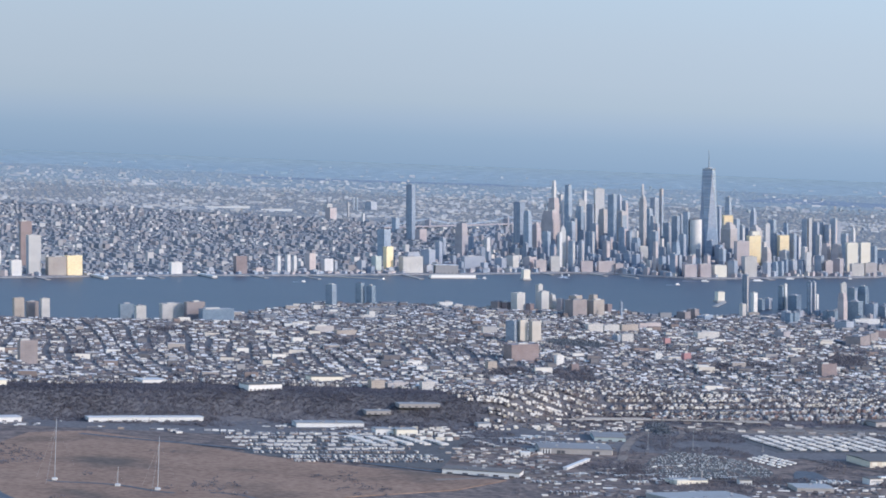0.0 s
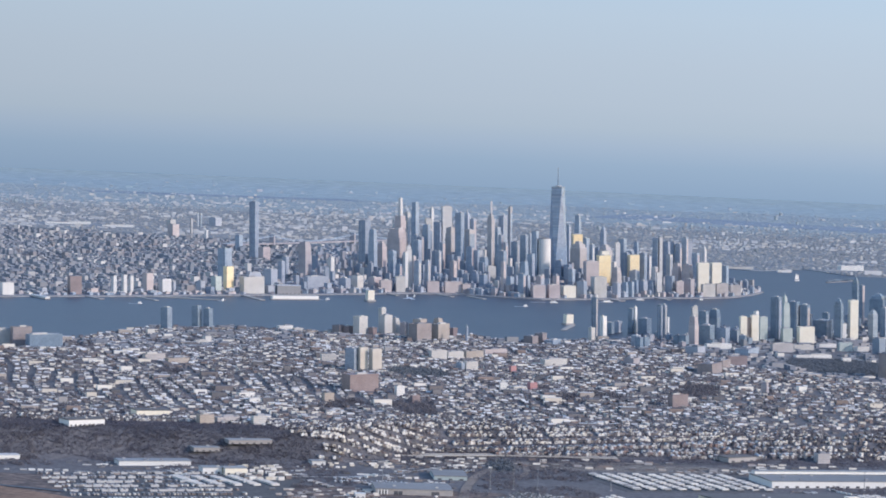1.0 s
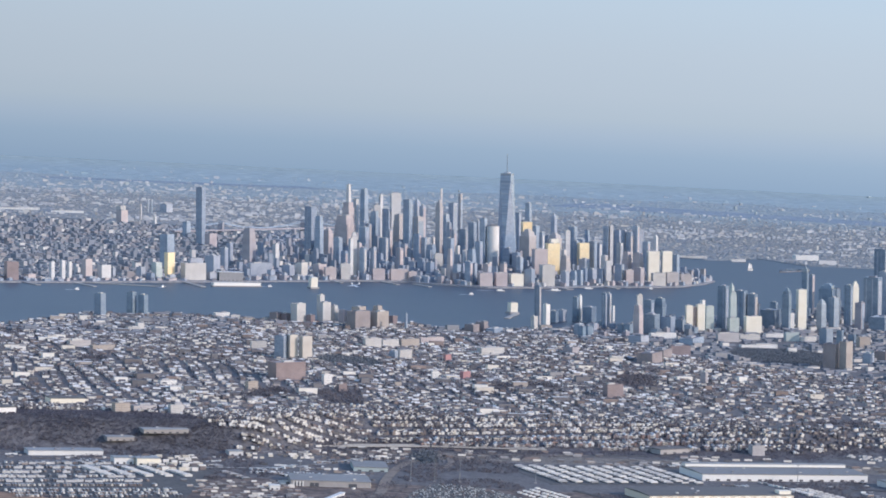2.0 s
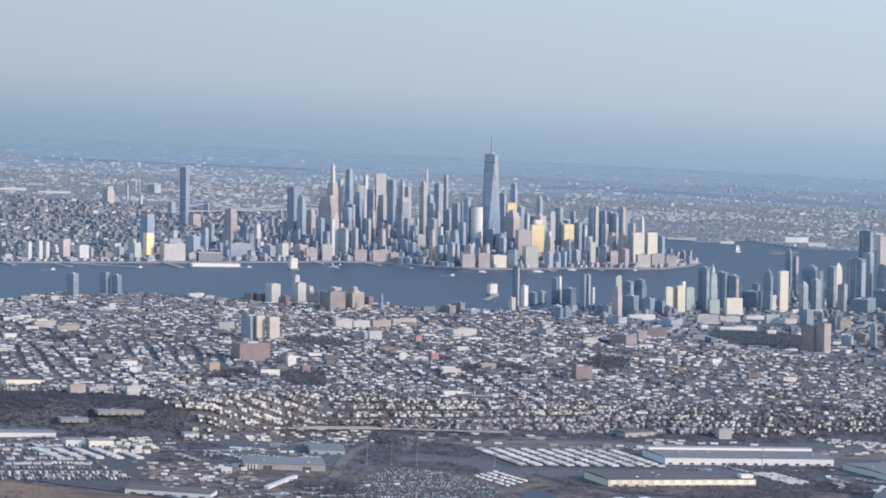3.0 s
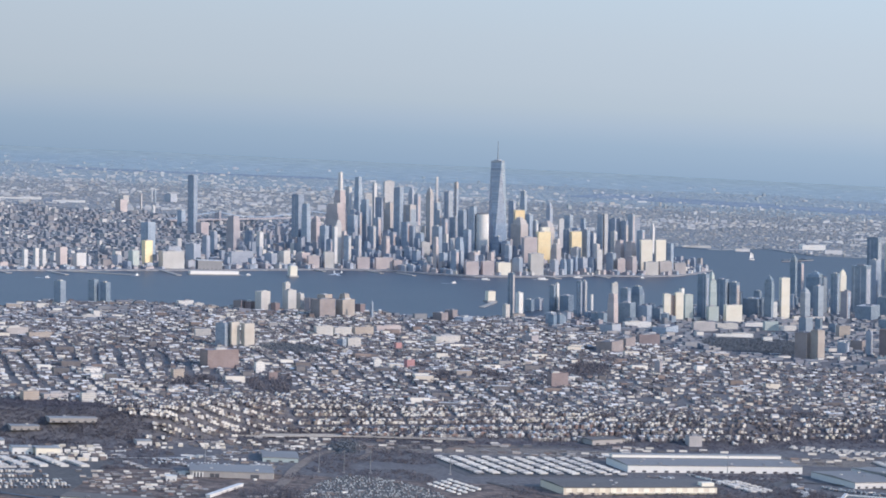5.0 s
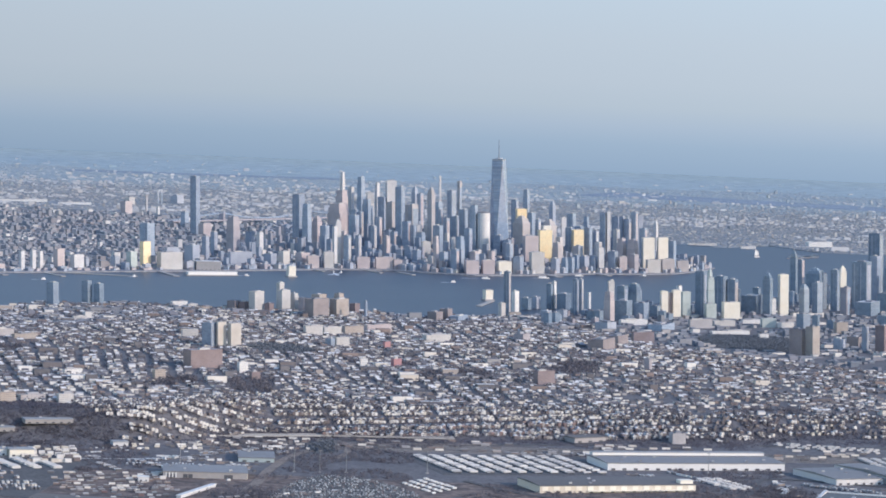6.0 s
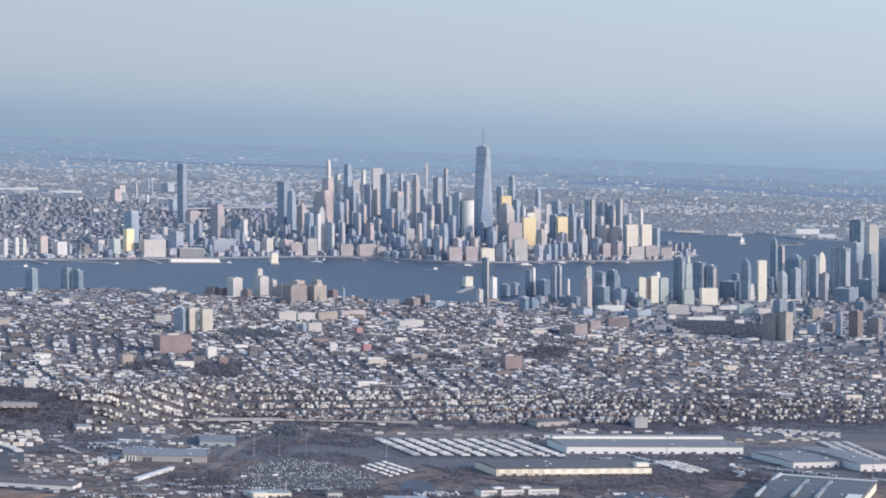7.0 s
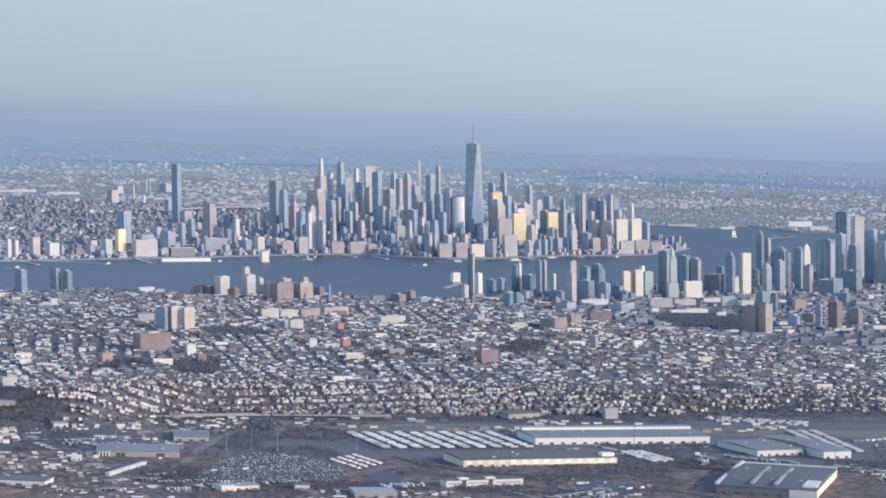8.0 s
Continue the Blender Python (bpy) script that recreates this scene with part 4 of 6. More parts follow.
tower(-64.5, 637, 5.45, 2.48, 1.98, 5.3, 28, "ribbed")
tower(-118.5, 643, 5.45, 5.26, 1.84, 1.3, 28, "sand")
tower(-112.3, 637, 5.45, 5.46, 1.91, 1.0, 28, "tan")
tower(-116.0, 757, 0.25, 3.74, 1.50, 1.1, 28, "pale")
tower(4.8, 594, 4.01, 4.13, 2.06, 2.8, 28, "brick")
tower(-30.5, 664, 4.17, 1.51, 1.21, 1.5, 28, "red")
tower(-27.2, 620, 4.14, 1.91, 1.53, 1.6, 28, "red")
tower(29.7, 637, 3.73, 1.71, 1.37, 2.9, 66, "umber")
tower(21.8, 691, 3.91, 8.17, 4.08, 2.5, 66, "brown")
tower(2.5, 705, 4.02, 3.57, 2.86, 1.7, 58, "umber")
tower(-90.9, 561, 5.45, 3.74, 1.50, 0.9, 28, "white")
tower(-95.2, 506, 5.45, 3.02, 1.81, 1.7, 28, "tan")
tower(-91.5, 511, 5.45, 4.67, 2.34, 0.9, 28, "sand")
tower(-85.0, 509, 5.45, 2.79, 1.40, 1.5, 28, "pale")
# beside the river at the start
tower(-206.2, 692, 0.3, 2.77, 2.22, 6.8, 26, "tan")
tower(-203.2, 696, 0.3, 3.10, 2.48, 5.7, 26, "brown")
tower(-198.9, 692, 0.3, 2.31, 1.85, 7.0, 26, "pale")
tower(-180.0, 713, 0.3, 3.90, 1.95, 4.8, 26, "glass")
tower(-174.9, 706, 0.3, 2.83, 2.26, 5.0, 26, "pale")
tower(-166.9, 711, 0.3, 6.19, 3.09, 5.6, 26, "pale")
tower(-160.3, 710, 0.3, 5.30, 2.65, 6.4, 26, "brown")
tower(-153.5, 705, 0.3, 9.12, 3.65, 5.1, 26, "glass")
tower(-192.4, 560, 5.5, 3.26, 2.28, 6.6, 26, "brown")
tower(-171.7, 528, 5.5, 3.83, 2.30, 4.8, 26, "brown")
tower(-231.3, 701, 0.3, 14.20, 4.26, 2.4, 26, "glass")
tower(-383.0, 1500, 0.3, 6.12, 4.28, 15.1, 26, "white")
tower(-241.6, 896, 0.6, 4.35, 3.48, 13.3, 26, "pale")
tower(-234.0, 897, 0.6, 6.39, 3.84, 6.0, 26, "tan")
tower(-228.8, 902, 0.6, 5.37, 3.76, 6.5, 26, "gold")
tower(-264.1, 877, 0.6, 3.49, 2.79, 8.1, 26, "white")
tower(-252.5, 887, 0.6, 2.35, 1.88, 8.2, 26, "white")
tower(-245.9, 886, 0.6, 3.53, 2.82, 5.0, 26, "white")
tower(-293.7, 854, 0.6, 6.10, 3.66, 3.6, 26, "stone")
tower(-279.1, 866, 0.6, 4.79, 3.83, 6.0, 26, "brick")
tower(-261.4, 878, 0.6, 3.88, 3.10, 5.8, 26, "brick")
tower(-251.8, 933, 0.6, 4.12, 3.30, 16.2, 26, "brick")
tower(-176.0, 949, 0.6, 4.19, 3.35, 6.0, 26, "brick")
tower(-197.3, 932, 0.6, 4.11, 3.29, 3.8, 26, "white")
tower(-187.6, 466, 0.3, 5.62, 3.37, 3.6, 16, "tan")


# the tallest tower: a square base turning into an octagon and back, with a ring and a spire
def landmark_tower(x, y, z):
    ob = thing("skyscraper", pose(x, y, z, 0, PLUMB) @ pose(0, 0, 0, 0, 0, 26), "tallest tapering blue glass tower with a slender spire", "skyscraper")
    CLEAR.append((x, y, 6))
    part("base", box(6.1, 6.1, 5.7), FACADES["steel"], ob)
    bm = bmesh.new()
    r0, r1, h0, h1 = 6.1 / 2, 4.4 / 2, 5.7, 41.0
    lo = [bm.verts.new((sx * r0, sy * r0, h0)) for sx, sy in ((-1, -1), (1, -1), (1, 1), (-1, 1))]
    hi = [bm.verts.new((r1 * 1.414 * math.cos(a), r1 * 1.414 * math.sin(a), h1)) for a in (-math.pi / 2, 0, math.pi / 2, math.pi)]
    for i in range(4):
        j = (i + 1) % 4
        bm.faces.new((lo[i], lo[j], hi[i]))
        bm.faces.new((lo[j], hi[j], hi[i]))
    bm.faces.new(hi)
    part("shaft", bm, FACADES["mirror"], ob, "blue mirror glass with long triangular faces")
    part("parapet", prism(4, r1 * 1.414, r1 * 1.414, 0.7, z=41.0, turn=0.0), FACADES["steel"], ob)
    spire = part("spire", prism(8, 0.30, 0.12, 7.8, z=41.7), FACADES["glass"], ob, "grey steel broadcasting spire")
    part("ring", prism(16, 1.5, 1.5, 0.35, z=41.8), STEEL, spire, "grey steel platform ring")
    return ob


landmark_tower(2.4, 1122, 0.4)
tower(-131.0, 1245, 0.4, 2.5, 3.6, 26.4, 52, "dusk")


def round_tower(x, y, z, r, h):
    ob = thing("skyscraper", pose(x, y, z, 0, PLUMB), "curved pale glass tower shining in the sun", "skyscraper")
    CLEAR.append((x, y - 4, r * 2.2))
    part("shaft", prism(28, r, r, h), FACADES["white"], ob)
    part("roof", prism(28, r * 0.9, r * 0.86, 0.25, z=h), ROOFING, ob)
    part("plant_room", box(r * 0.8, r * 0.6, 0.6, z=h + 0.2), PLANT, ob)


round_tower(-3.9, 1103, 0.4, 2.55, 20.6)


def vent_tower(x, y, h, style, label):
    """A tunnel's ventilation house standing in the river on its own pier."""
    ob = thing("ventilation_tower", pose(x, y, 0, 0, 0, 26), label, "tower")
    part("pier_base", box(3.4, 3.4, 0.8, z=-0.3), CONCRETE, ob)
    part("shaft", box(2.6, 2.4, h, z=0.5), FACADES[style], ob)
    part("roof", box(2.0, 1.9, 0.25, z=h + 0.5), ROOFING, ob)


vent_tower(-72.7, 987, 3.3, "cream", "cream brick ventilation tower standing in the river")
vent_tower(-4.1, 906, 3.0, "cream", "cream brick ventilation tower off the shore")


# ---------------------------------------------------------------- piers and boats
def pier(x, y, w, length, turn, shed=0.0, label="grey timber pier reaching into the river"):
    ob = thing("pier", pose(x, y, 0, 0, 0, turn), label, "pier")
    part("deck", box(w, length, 0.25, 0, 0, 0.05), CONCRETE, ob)
    for k in range(5):
        for s in (-1, 1):
            part("pile", prism(6, 0.12, 0.12, 0.6, s * w * 0.4, length * (k / 4 - 0.5) * 0.94, -0.5), RUBBER, ob)
    if shed:
        part("shed", box(w * 0.86, length * 0.94, shed, 0, 0, 0.3), WHITE_METAL, ob)
        part("shed_roof", box(w * 0.9, length * 0.96, 0.12, 0, 0, 0.3 + shed), WHITE_METAL, ob)


pier(-99.8, 977, 2.2, 20.0, -59, 0.9, "long white roofed pier shed over the water")
pier(-138, 956, 1.3, 30, -98)
pier(-116, 978, 2.0, 32, -160)
pier(-150, 945, 1.5, 16, -150)
pier(-66, 1030, 1.2, 14, -154)
pier(-45, 1036, 1.6, 14, -154)
pier(-33, 1031, 1.6, 14, -154)
pier(22, 1054, 3.0, 10, -154)
pier(42, 1074, 2.0, 10, -154)
pier(-5, 890, 1.6, 26, -10)
for k in range(7):
    px = -270 + 17 * k
    pier(px, float(manhattan_shore(px)) - 6, 2.0, 14, -150, 0.5 if k % 2 else 0.0, "grey river pier with a low shed" if k % 2 else "open grey river pier deck")


def boat(x, y, length, turn, wake=0.0):
    ob = thing("ferry_boat", pose(x, y, 0, 0, 0, turn), "white ferry boat" + (" trailing a wake" if wake else " near the shore"), "boat", "boats on the river")
    bm = bmesh.new()
    w = length * 0.26
    ring = [(-0.5, -1), (0.28, -1), (0.5, 0), (0.28, 1), (-0.5, 1)]
    lo = [bm.verts.new((a * length * 0.94, b * w / 2 * 0.8, -0.15)) for a, b in ring]
    hi = [bm.verts.new((a * length, b * w / 2, 0.3)) for a, b in ring]
    for i in range(5):
        bm.faces.new((lo[i], lo[(i + 1) % 5], hi[(i + 1) % 5], hi[i]))
    bm.faces.new(hi)
    part("hull", bm, WHITE_METAL, ob)
    part("cabin", box(length * 0.62, w * 0.8, 0.35, -length * 0.08, 0, 0.3, 0.94), WHITE_METAL, ob)
    part("wheelhouse", box(length * 0.16, w * 0.6, 0.25, length * 0.12, 0, 0.65, 0.9), STEEL, ob)
    if wake:
        me = mesh_of("wake", [(-length * 0.4, -0.2, 0.02), (-length * 0.4, 0.2, 0.02), (-wake, 0.9, 0.02), (-wake, -0.9, 0.02), (-wake * 0.6, 0, 0.05)], [(0, 4, 3), (0, 1, 4), (1, 2, 4), (2, 3, 4)], [FOAM])
        share("wake", me, ob)


boat(-15.4, 992.7, 2.0, 30, 5)
boat(-3.7, 1022, 3.2, 10, 9)
boat(17.9, 1040, 4.5, 20, 4)
boat(32.1, 1062, 3.6, 15, 0)
boat(-124, 953, 1.6, 60, 3)
boat(-59.2, 1020, 1.8, 100, 14)
boat(-56.5, 1022, 1.8, 75, 14)
boat(-88, 983, 1.6, 10, 3)
boat(58, 1080, 1.6, 10, 2)
boat(-205, 900, 3.0, 20, 5)
boat(-258, 820, 2.0, 160, 6)
boat(-150, 920, 1.6, 20, 4)


def sail_ship(x, y, length, h):
    """A tall white ship with raised sails, lying in the bay."""
    ob = thing("sailing_ship", pose(x, y, 0, 0, 0, 25), "white sailing ship with raised sails in the bay", "ship")
    bm = bmesh.new()
    ring = [(-0.5, -1), (0.25, -1), (0.55, 0), (0.25, 1), (-0.5, 1)]
    lo = [bm.verts.new((a * length * 0.9, b * length * 0.1, -0.1)) for a, b in ring]
    hi = [bm.verts.new((a * length, b * length * 0.14, 0.5)) for a, b in ring]
    for i in range(5):
        bm.faces.new((lo[i], lo[(i + 1) % 5], hi[(i + 1) % 5], hi[i]))
    bm.faces.new(hi)
    part("hull", bm, WHITE_METAL, ob)
    for k, u in enumerate((-0.24, 0.12)):
        mast = part("mast", prism(6, 0.06, 0.03, h * (1 - 0.12 * k), u * length, 0, 0.5), POLE, ob)
        bm = bmesh.new()
        z0, z1 = 0.8, h * (0.94 - 0.12 * k)
        rim = [(u * length - length * 0.26, z0), (u * length + length * 0.24, z0), (u * length + length * 0.1, z1), (u * length - length * 0.08, z1)]
        front_, back_ = ([bm.verts.new((px, dy, pz)) for px, pz in rim] for dy in (-0.12, -0.05))
        front_, back_ = list(front_), list(back_)
        bm.faces.new(front_)
        bm.faces.new(back_[::-1])
        for i in range(4):
            j = (i + 1) % 4
            bm.faces.new((front_[i], back_[i], back_[j], front_[j]))
        part("sail", bm, WHITE_METAL, mast, "white canvas sail")


sail_ship(120.9, 1266, 2.6, 3.6)


def low_island(x0, y0, x1, y1, w):
    """A flat wooded islet in the bay."""
    n, v, f = 24, [], []
    for i in range(n + 1):
        u = i / n
        wide = w * math.sin(math.pi * min(max(u, 0.02), 0.98)) ** 0.5 * (1 + 0.2 * math.sin(9 * u))
        for k in (-1, 1):
            v.append((x0 + (x1 - x0) * u, y0 + (y1 - y0) * u + k * wide, 0.35))
            v.append((x0 + (x1 - x0) * u, y0 + (y1 - y0) * u + k * (wide + 0.6), -0.2))
    for i in range(n):
        p, q = 4 * i, 4 * i + 4
        f += [(p, q, q + 2, p + 2), (p + 1, q + 1, q, p), (p + 2, q + 2, q + 3, p + 3)]
    tagged(new("ground_islet", mesh_of("ground_islet", v, f, [ISLAND])), "low wooded islet in the bay", "island", kind="structure")
    ir = np.random.default_rng(3)
    u = ir.uniform(0.04, 0.96, 500)
    pts = np.column_stack([x0 + (x1 - x0) * u, y0 + (y1 - y0) * u + ir.uniform(-0.7, 0.7, 500) * w, np.full(500, 0.35)])
    stuff("islet_trees", clumps_mesh("islet_trees", pts, ir.uniform(0.6, 1.2, 500), [PARK]), "hazy bare trees on a low islet", "trees")


low_island(134.0, 1262, 152.0, 1290, 2.2)

# a broad-roofed shed on the far shore and the long white roofs of the borough
tower(165, 1392, 0.3, 12, 6, 2.4, 10, "white")
tower(104, 1358, 0.3, 14, 4, 0.8, 4, "pale")
tower(125, 1345, 0.3, 7, 3, 0.9, 4, "white")
tower(-256, 1556, 0.3, 26, 5, 1.0, 5, "white")
tower(-226, 1545, 0.3, 18, 5, 0.9, 5, "white")


# ---------------------------------------------------------------- the meadows: sheds, lots, roads, masts
def shed(x, y, w, d, h, turn, wall, roof, label, docks=0, units=0):
    """A low warehouse: walls, an overhanging roof with a ridge, dock doors and roof units."""
    ob = thing("warehouse", pose(x, y, max(0.25, float(land_height(x, y)) - 0.15) if y < 560 else 0.25, 0, 0, turn), label, "warehouse")
    runs = max(1, round(w / d))
    for i in range(runs):
        u = ((i + 0.5) / runs - 0.5) * w
        CLEAR.append((x + u * math.cos(radians(turn)), y + u * math.sin(radians(turn)), max(w / runs, d) * 0.62))
    part("wall", box(w, d, h), wall, ob)
    bm = bmesh.new()
    k = 0.02 * d
    prof = [(-d / 2 - 0.1, h), (-d / 2 - 0.1, h + 0.1), (0, h + 0.1 + k), (d / 2 + 0.1, h + 0.1), (d / 2 + 0.1, h)]
    a = [bm.verts.new((-w / 2 - 0.1, yy, zz)) for yy, zz in prof]
    b = [bm.verts.new((w / 2 + 0.1, yy, zz)) for yy, zz in prof]
    for i in range(5):
        bm.faces.new((a[i], b[i], b[(i + 1) % 5], a[(i + 1) % 5]))
    bm.faces.new(a[::-1])
    bm.faces.new(b)
    part("roof", bm, roof, ob)
    for i in range(docks):
        part("dock_door", box(w / docks * 0.34, 0.06, min(0.32, h * 0.34), -w / 2 + (i + 0.5) * w / docks, -d / 2 - 0.02, 0.05), DARK, ob)
    rng = random.Random(int(x + 3 * y))
    for i in range(units):
        part("roof_unit", box(0.5, 0.35, 0.2, rng.uniform(-0.42, 0.42) * w, rng.uniform(-0.4, 0.4) * d, h + 0.1 + k * 0.6), PLANT, ob)
    return ob


shed(27.0, 494.0, 33.1, 11, 1.2, 16.5, WHITE_METAL, BLUE_ROOF, "very long white warehouse with a pale roof", 16, 8)
shed(52.6, 484.6, 9.4, 14, 1, 25, WHITE_METAL, BLUE_ROOF, "broad warehouse with a blue-grey roof", 6, 4)
shed(60.6, 486.6, 5.6, 22, 1.25, 25, WHITE_METAL, BLUE_ROOF, "warehouse wing with a pale end wall", 3, 2)
cream = shed(11.3, 460.6, 27.6, 10, 1.15, 20, BUFF_METAL, GREY_ROOF, "long low warehouse with a cream panelled front", 0, 4)
for k in range(14):
    part("panel", box(1.05, 0.08, 0.68, -12.9 + k * 1.98, -5.03, 0.42), CREAM_METAL, cream, "pale cream wall panel")
    part("dock_door", box(0.5, 0.06, 0.26, -12.4 + k * 1.9, -5.02, 0.04), DARK, cream)
part("ledge", box(19.0, 0.5, 0.1, 4.0, -5.25, 0.28), CREAM_METAL, cream, "cream canopy over the dock")
part("office", box(2.3, 1.6, 0.62, 12.4, -3.6, 1.25, bevel=0.03), CREAM_METAL, cream, "cream rooftop office block")
terminal = shed(3.0, 430.6, 13.3, 2.6, 1.05, 24, WHITE_METAL, GREY_ROOF, "narrow white truck terminal with dark passages", 0, 0)
for u in (-3.6, 1.0):
    part("passage", box(0.72, 0.08, 1.0, u, -1.31, 0.02), DARK, terminal, "dark drive-through opening")
    part("passage_roof", box(1.6, 1.2, 0.3, u, -0.7, 1.1), WHITE_METAL, terminal)
for u, n in ((-5.3, 5), (-1.3, 7), (4.0, 9)):
    for k in range(n):
        part("window", box(0.3, 0.05, 0.13, u + (k - (n - 1) / 2) * 0.46, -1.31, 0.5), DARK, terminal)
depot = shed(-54.6, 457.0, 13.6, 9, 0.95, 6, GREY_WALL, BLUE_ROOF, "grey-roofed depot with a striped front", 0, 4)
for k in range(4):
    part("door_post", box(0.22, 0.08, 0.85, -6.3 + k * 0.52, -4.52, 0.03), WHITE_METAL, depot, "white post between dark doors")
for u in (-6.05, -5.5, -5.0, -3.2, -2.4, 3.4, 4.1):
    part("door", box(0.3 if u < -4 else 0.7, 0.06, 0.62, u, -4.51, 0.03), DARK, depot)
# cream panel paints the grey depot's end as sunlit
part("end_wall", box(0.08, 8.6, 0.8, 6.82, 0, 0.06), CREAM_METAL, depot, "cream panel painted for a sunlit end wall")
shed(-54.0, 436.1, 15.0, 0.7, 0.4, 74, WHITE_METAL, WHITE_METAL, "long narrow white canopy over a yard", 0, 0)
shed(-63.5, 446.5, 1.7, 1.4, 0.7, 10, WHITE_METAL, WHITE_METAL, "small white block beside a depot", 2, 0)
shed(-47.9, 480.0, 6.1, 9, 0.7, 5, TEAL_WALL, BLUE_ROOF, "teal fronted workshop with a grey roof", 3, 2)
shed(-70.3, 418.6, 13.5, 5, 0.8, -8, WHITE_METAL, GREY_ROOF, "low grey-roofed depot with a white end wall", 5, 2)
shed(10.3, 523.7, 7.3, 4, 0.9, 35, GREY_WALL, GREY_ROOF, "grey shed beside the rail yard", 3, 1)
works = shed(-35.0, 419.0, 6.7, 3, 0.6, 21, CREAM_METAL, PALE_ROOF, "low cream building with a tall stack", 5, 1)
part("wing", box(2.4, 1.8, 0.85, -1.9, -2.2, 0.0, bevel=0.03), CREAM_METAL, works)
part("stack", prism(8, 0.2, 0.15, 1.7, 2.9, 0.2, 0.3), CONCRETE, works, "pale concrete stack")
shed(-24.9, 420.4, 2.2, 2, 0.8, 11, WHITE_METAL, GREY_ROOF, "small cream office block with windows", 4, 0)
shed(-13.7, 416.9, 6.5, 6, 0.6, 11, GREY_WALL, PALE_ROOF, "low shed with a broad grey roof", 3, 1)
shed(-102.8, 480.6, 13.6, 4, 0.8, 19, WHITE_METAL, PALE_ROOF, "long warehouse with a bright white front", 0, 4)
shed(-91.4, 471.5, 3.6, 3, 1.1, 19, WHITE_METAL, PALE_ROOF, "white block in the trailer depot", 3, 1)
shed(-87.1, 471.4, 4.1, 3, 1.2, 19, CREAM_METAL, PALE_ROOF, "cream block in the trailer depot", 3, 1)
shed(-86.1, 495.0, 8.6, 3, 0.7, 22, GREY_WALL, PALE_ROOF, "long tan school block below the wood", 6, 1)
shed(-94.1, 491.5, 5.1, 3, 0.7, 22, GREY_WALL, PALE_ROOF, "low tan block below the wood", 4, 1)
shed(-107.0, 516.6, 6.8, 4, 1.3, 23, CREAM_METAL, GREY_ROOF, "tan block behind the wood", 6, 1)
shed(-118.0, 495.9, 7.7, 4, 1.2, 36, WHITE_METAL, GREY_ROOF, "white terrace block behind the wood", 8, 1)
shed(-72.7, 490.2, 2.7, 2.5, 0.8, 20, WHITE_METAL, PALE_ROOF, "small gabled hall beside the rail yard", 2, 0)
shed(-138.3, 475.8, 22.9, 3, 0.8, 23, WHITE_METAL, WHITE_METAL, "very long white-roofed shed at the marsh edge", 8, 0)
shed(-141.0, 499.2, 5.3, 4, 0.8, 36, WHITE_METAL, WHITE_METAL, "white-roofed depot below the wooded ridge", 3, 1)
shed(-165.5, 465.3, 9.2, 4, 0.8, 29, WHITE_METAL, WHITE_METAL, "white depot at the corner of the marsh", 4, 1)
shed(-169.3, 482.0, 4.2, 3, 1.2, 24, CREAM_METAL, WHITE_METAL, "cream block below the wooded ridge", 3, 0)
shed(-189.1, 460.7, 9.7, 3, 0.7, 35, WHITE_METAL, WHITE_METAL, "long pale shed beside a yellow building", 5, 0)
shed(-33.0, 393.4, 14.6, 14, 0.9, 26, GREY_WALL, PALE_ROOF, "big flat pale-roofed warehouse", 6, 6)
tower(28.0, 526.0, 0.4, 2.6, 2.2, 2.0, 16, "sand")

mon = thing("roof_monitor", pose(25.8, 498.2, 1.7, 0, 0, 16.5), "long white glazed monitor along a warehouse roof", "roof light")
part("wall", box(32.5, 1.6, 0.5), WHITE_METAL, mon)
part("cap", box(32.7, 1.8, 0.08, z=0.5), PALE_ROOF, mon)


def roof_hall(x, y, w, d, h, turn):
    """The nearest warehouse: a broad roof with a white rim, skylight strips and a bright end block."""
    # the hall's walls take the colour with painted shade
    ob = shed(x, y, w, d, h, turn, SHADED_WALL, WIDE_ROOF, "huge grey-roofed warehouse with a white rim", 7, 10)
    for u in (-2.5, 1.25):
        part("skylight", box(0.55, d * 0.72, 0.35, u, -d * 0.1, h + 0.3), PALE_ROOF, ob, "pale skylight strip")
    part("rim", box(0.5, d + 0.3, 0.4, -w / 2, 0, h + 0.1), WHITE_METAL, ob)
    part("rim", box(w + 0.3, 0.25, 0.25, 0, d / 2, h + 0.1), WHITE_METAL, ob)
    part("office", box(2.3, d * 0.62, 0.35, w / 2 - 1.3, -d * 0.12, h + 0.1), CREAM_METAL, ob, "cream rooftop office block")
    # paler cream laid on the sunward end as painted sunlight
    part("end_wall", box(0.1, d * 0.96, h - 0.1, w / 2 + 0.06, 0, 0.05), CREAM_METAL, ob, "cream panel painted for a sunlit end wall")
    part("front_wall", box(4.2, 0.12, h - 0.1, w / 2 - 2.1, -d / 2 - 0.06, 0.05), WHITE_METAL, ob, "white lit front wall")


roof_hall(51.0, 440.8, 15.7, 28.0, 1.3, -14)


def flat_patch(name, corners, z, mat, label, category):
    """A thin slab on the ground between a few corners."""
    n = len(corners)
    v = [(x, y, z) for x, y in corners] + [(x, y, z - 0.1) for x, y in corners]
    f = [tuple(range(n))] + [(i, i + n, (i + 1) % n + n, (i + 1) % n) for i in range(n)]
    return tagged(new(name, mesh_of(name, v, f, [mat])), label, category, kind="structure")


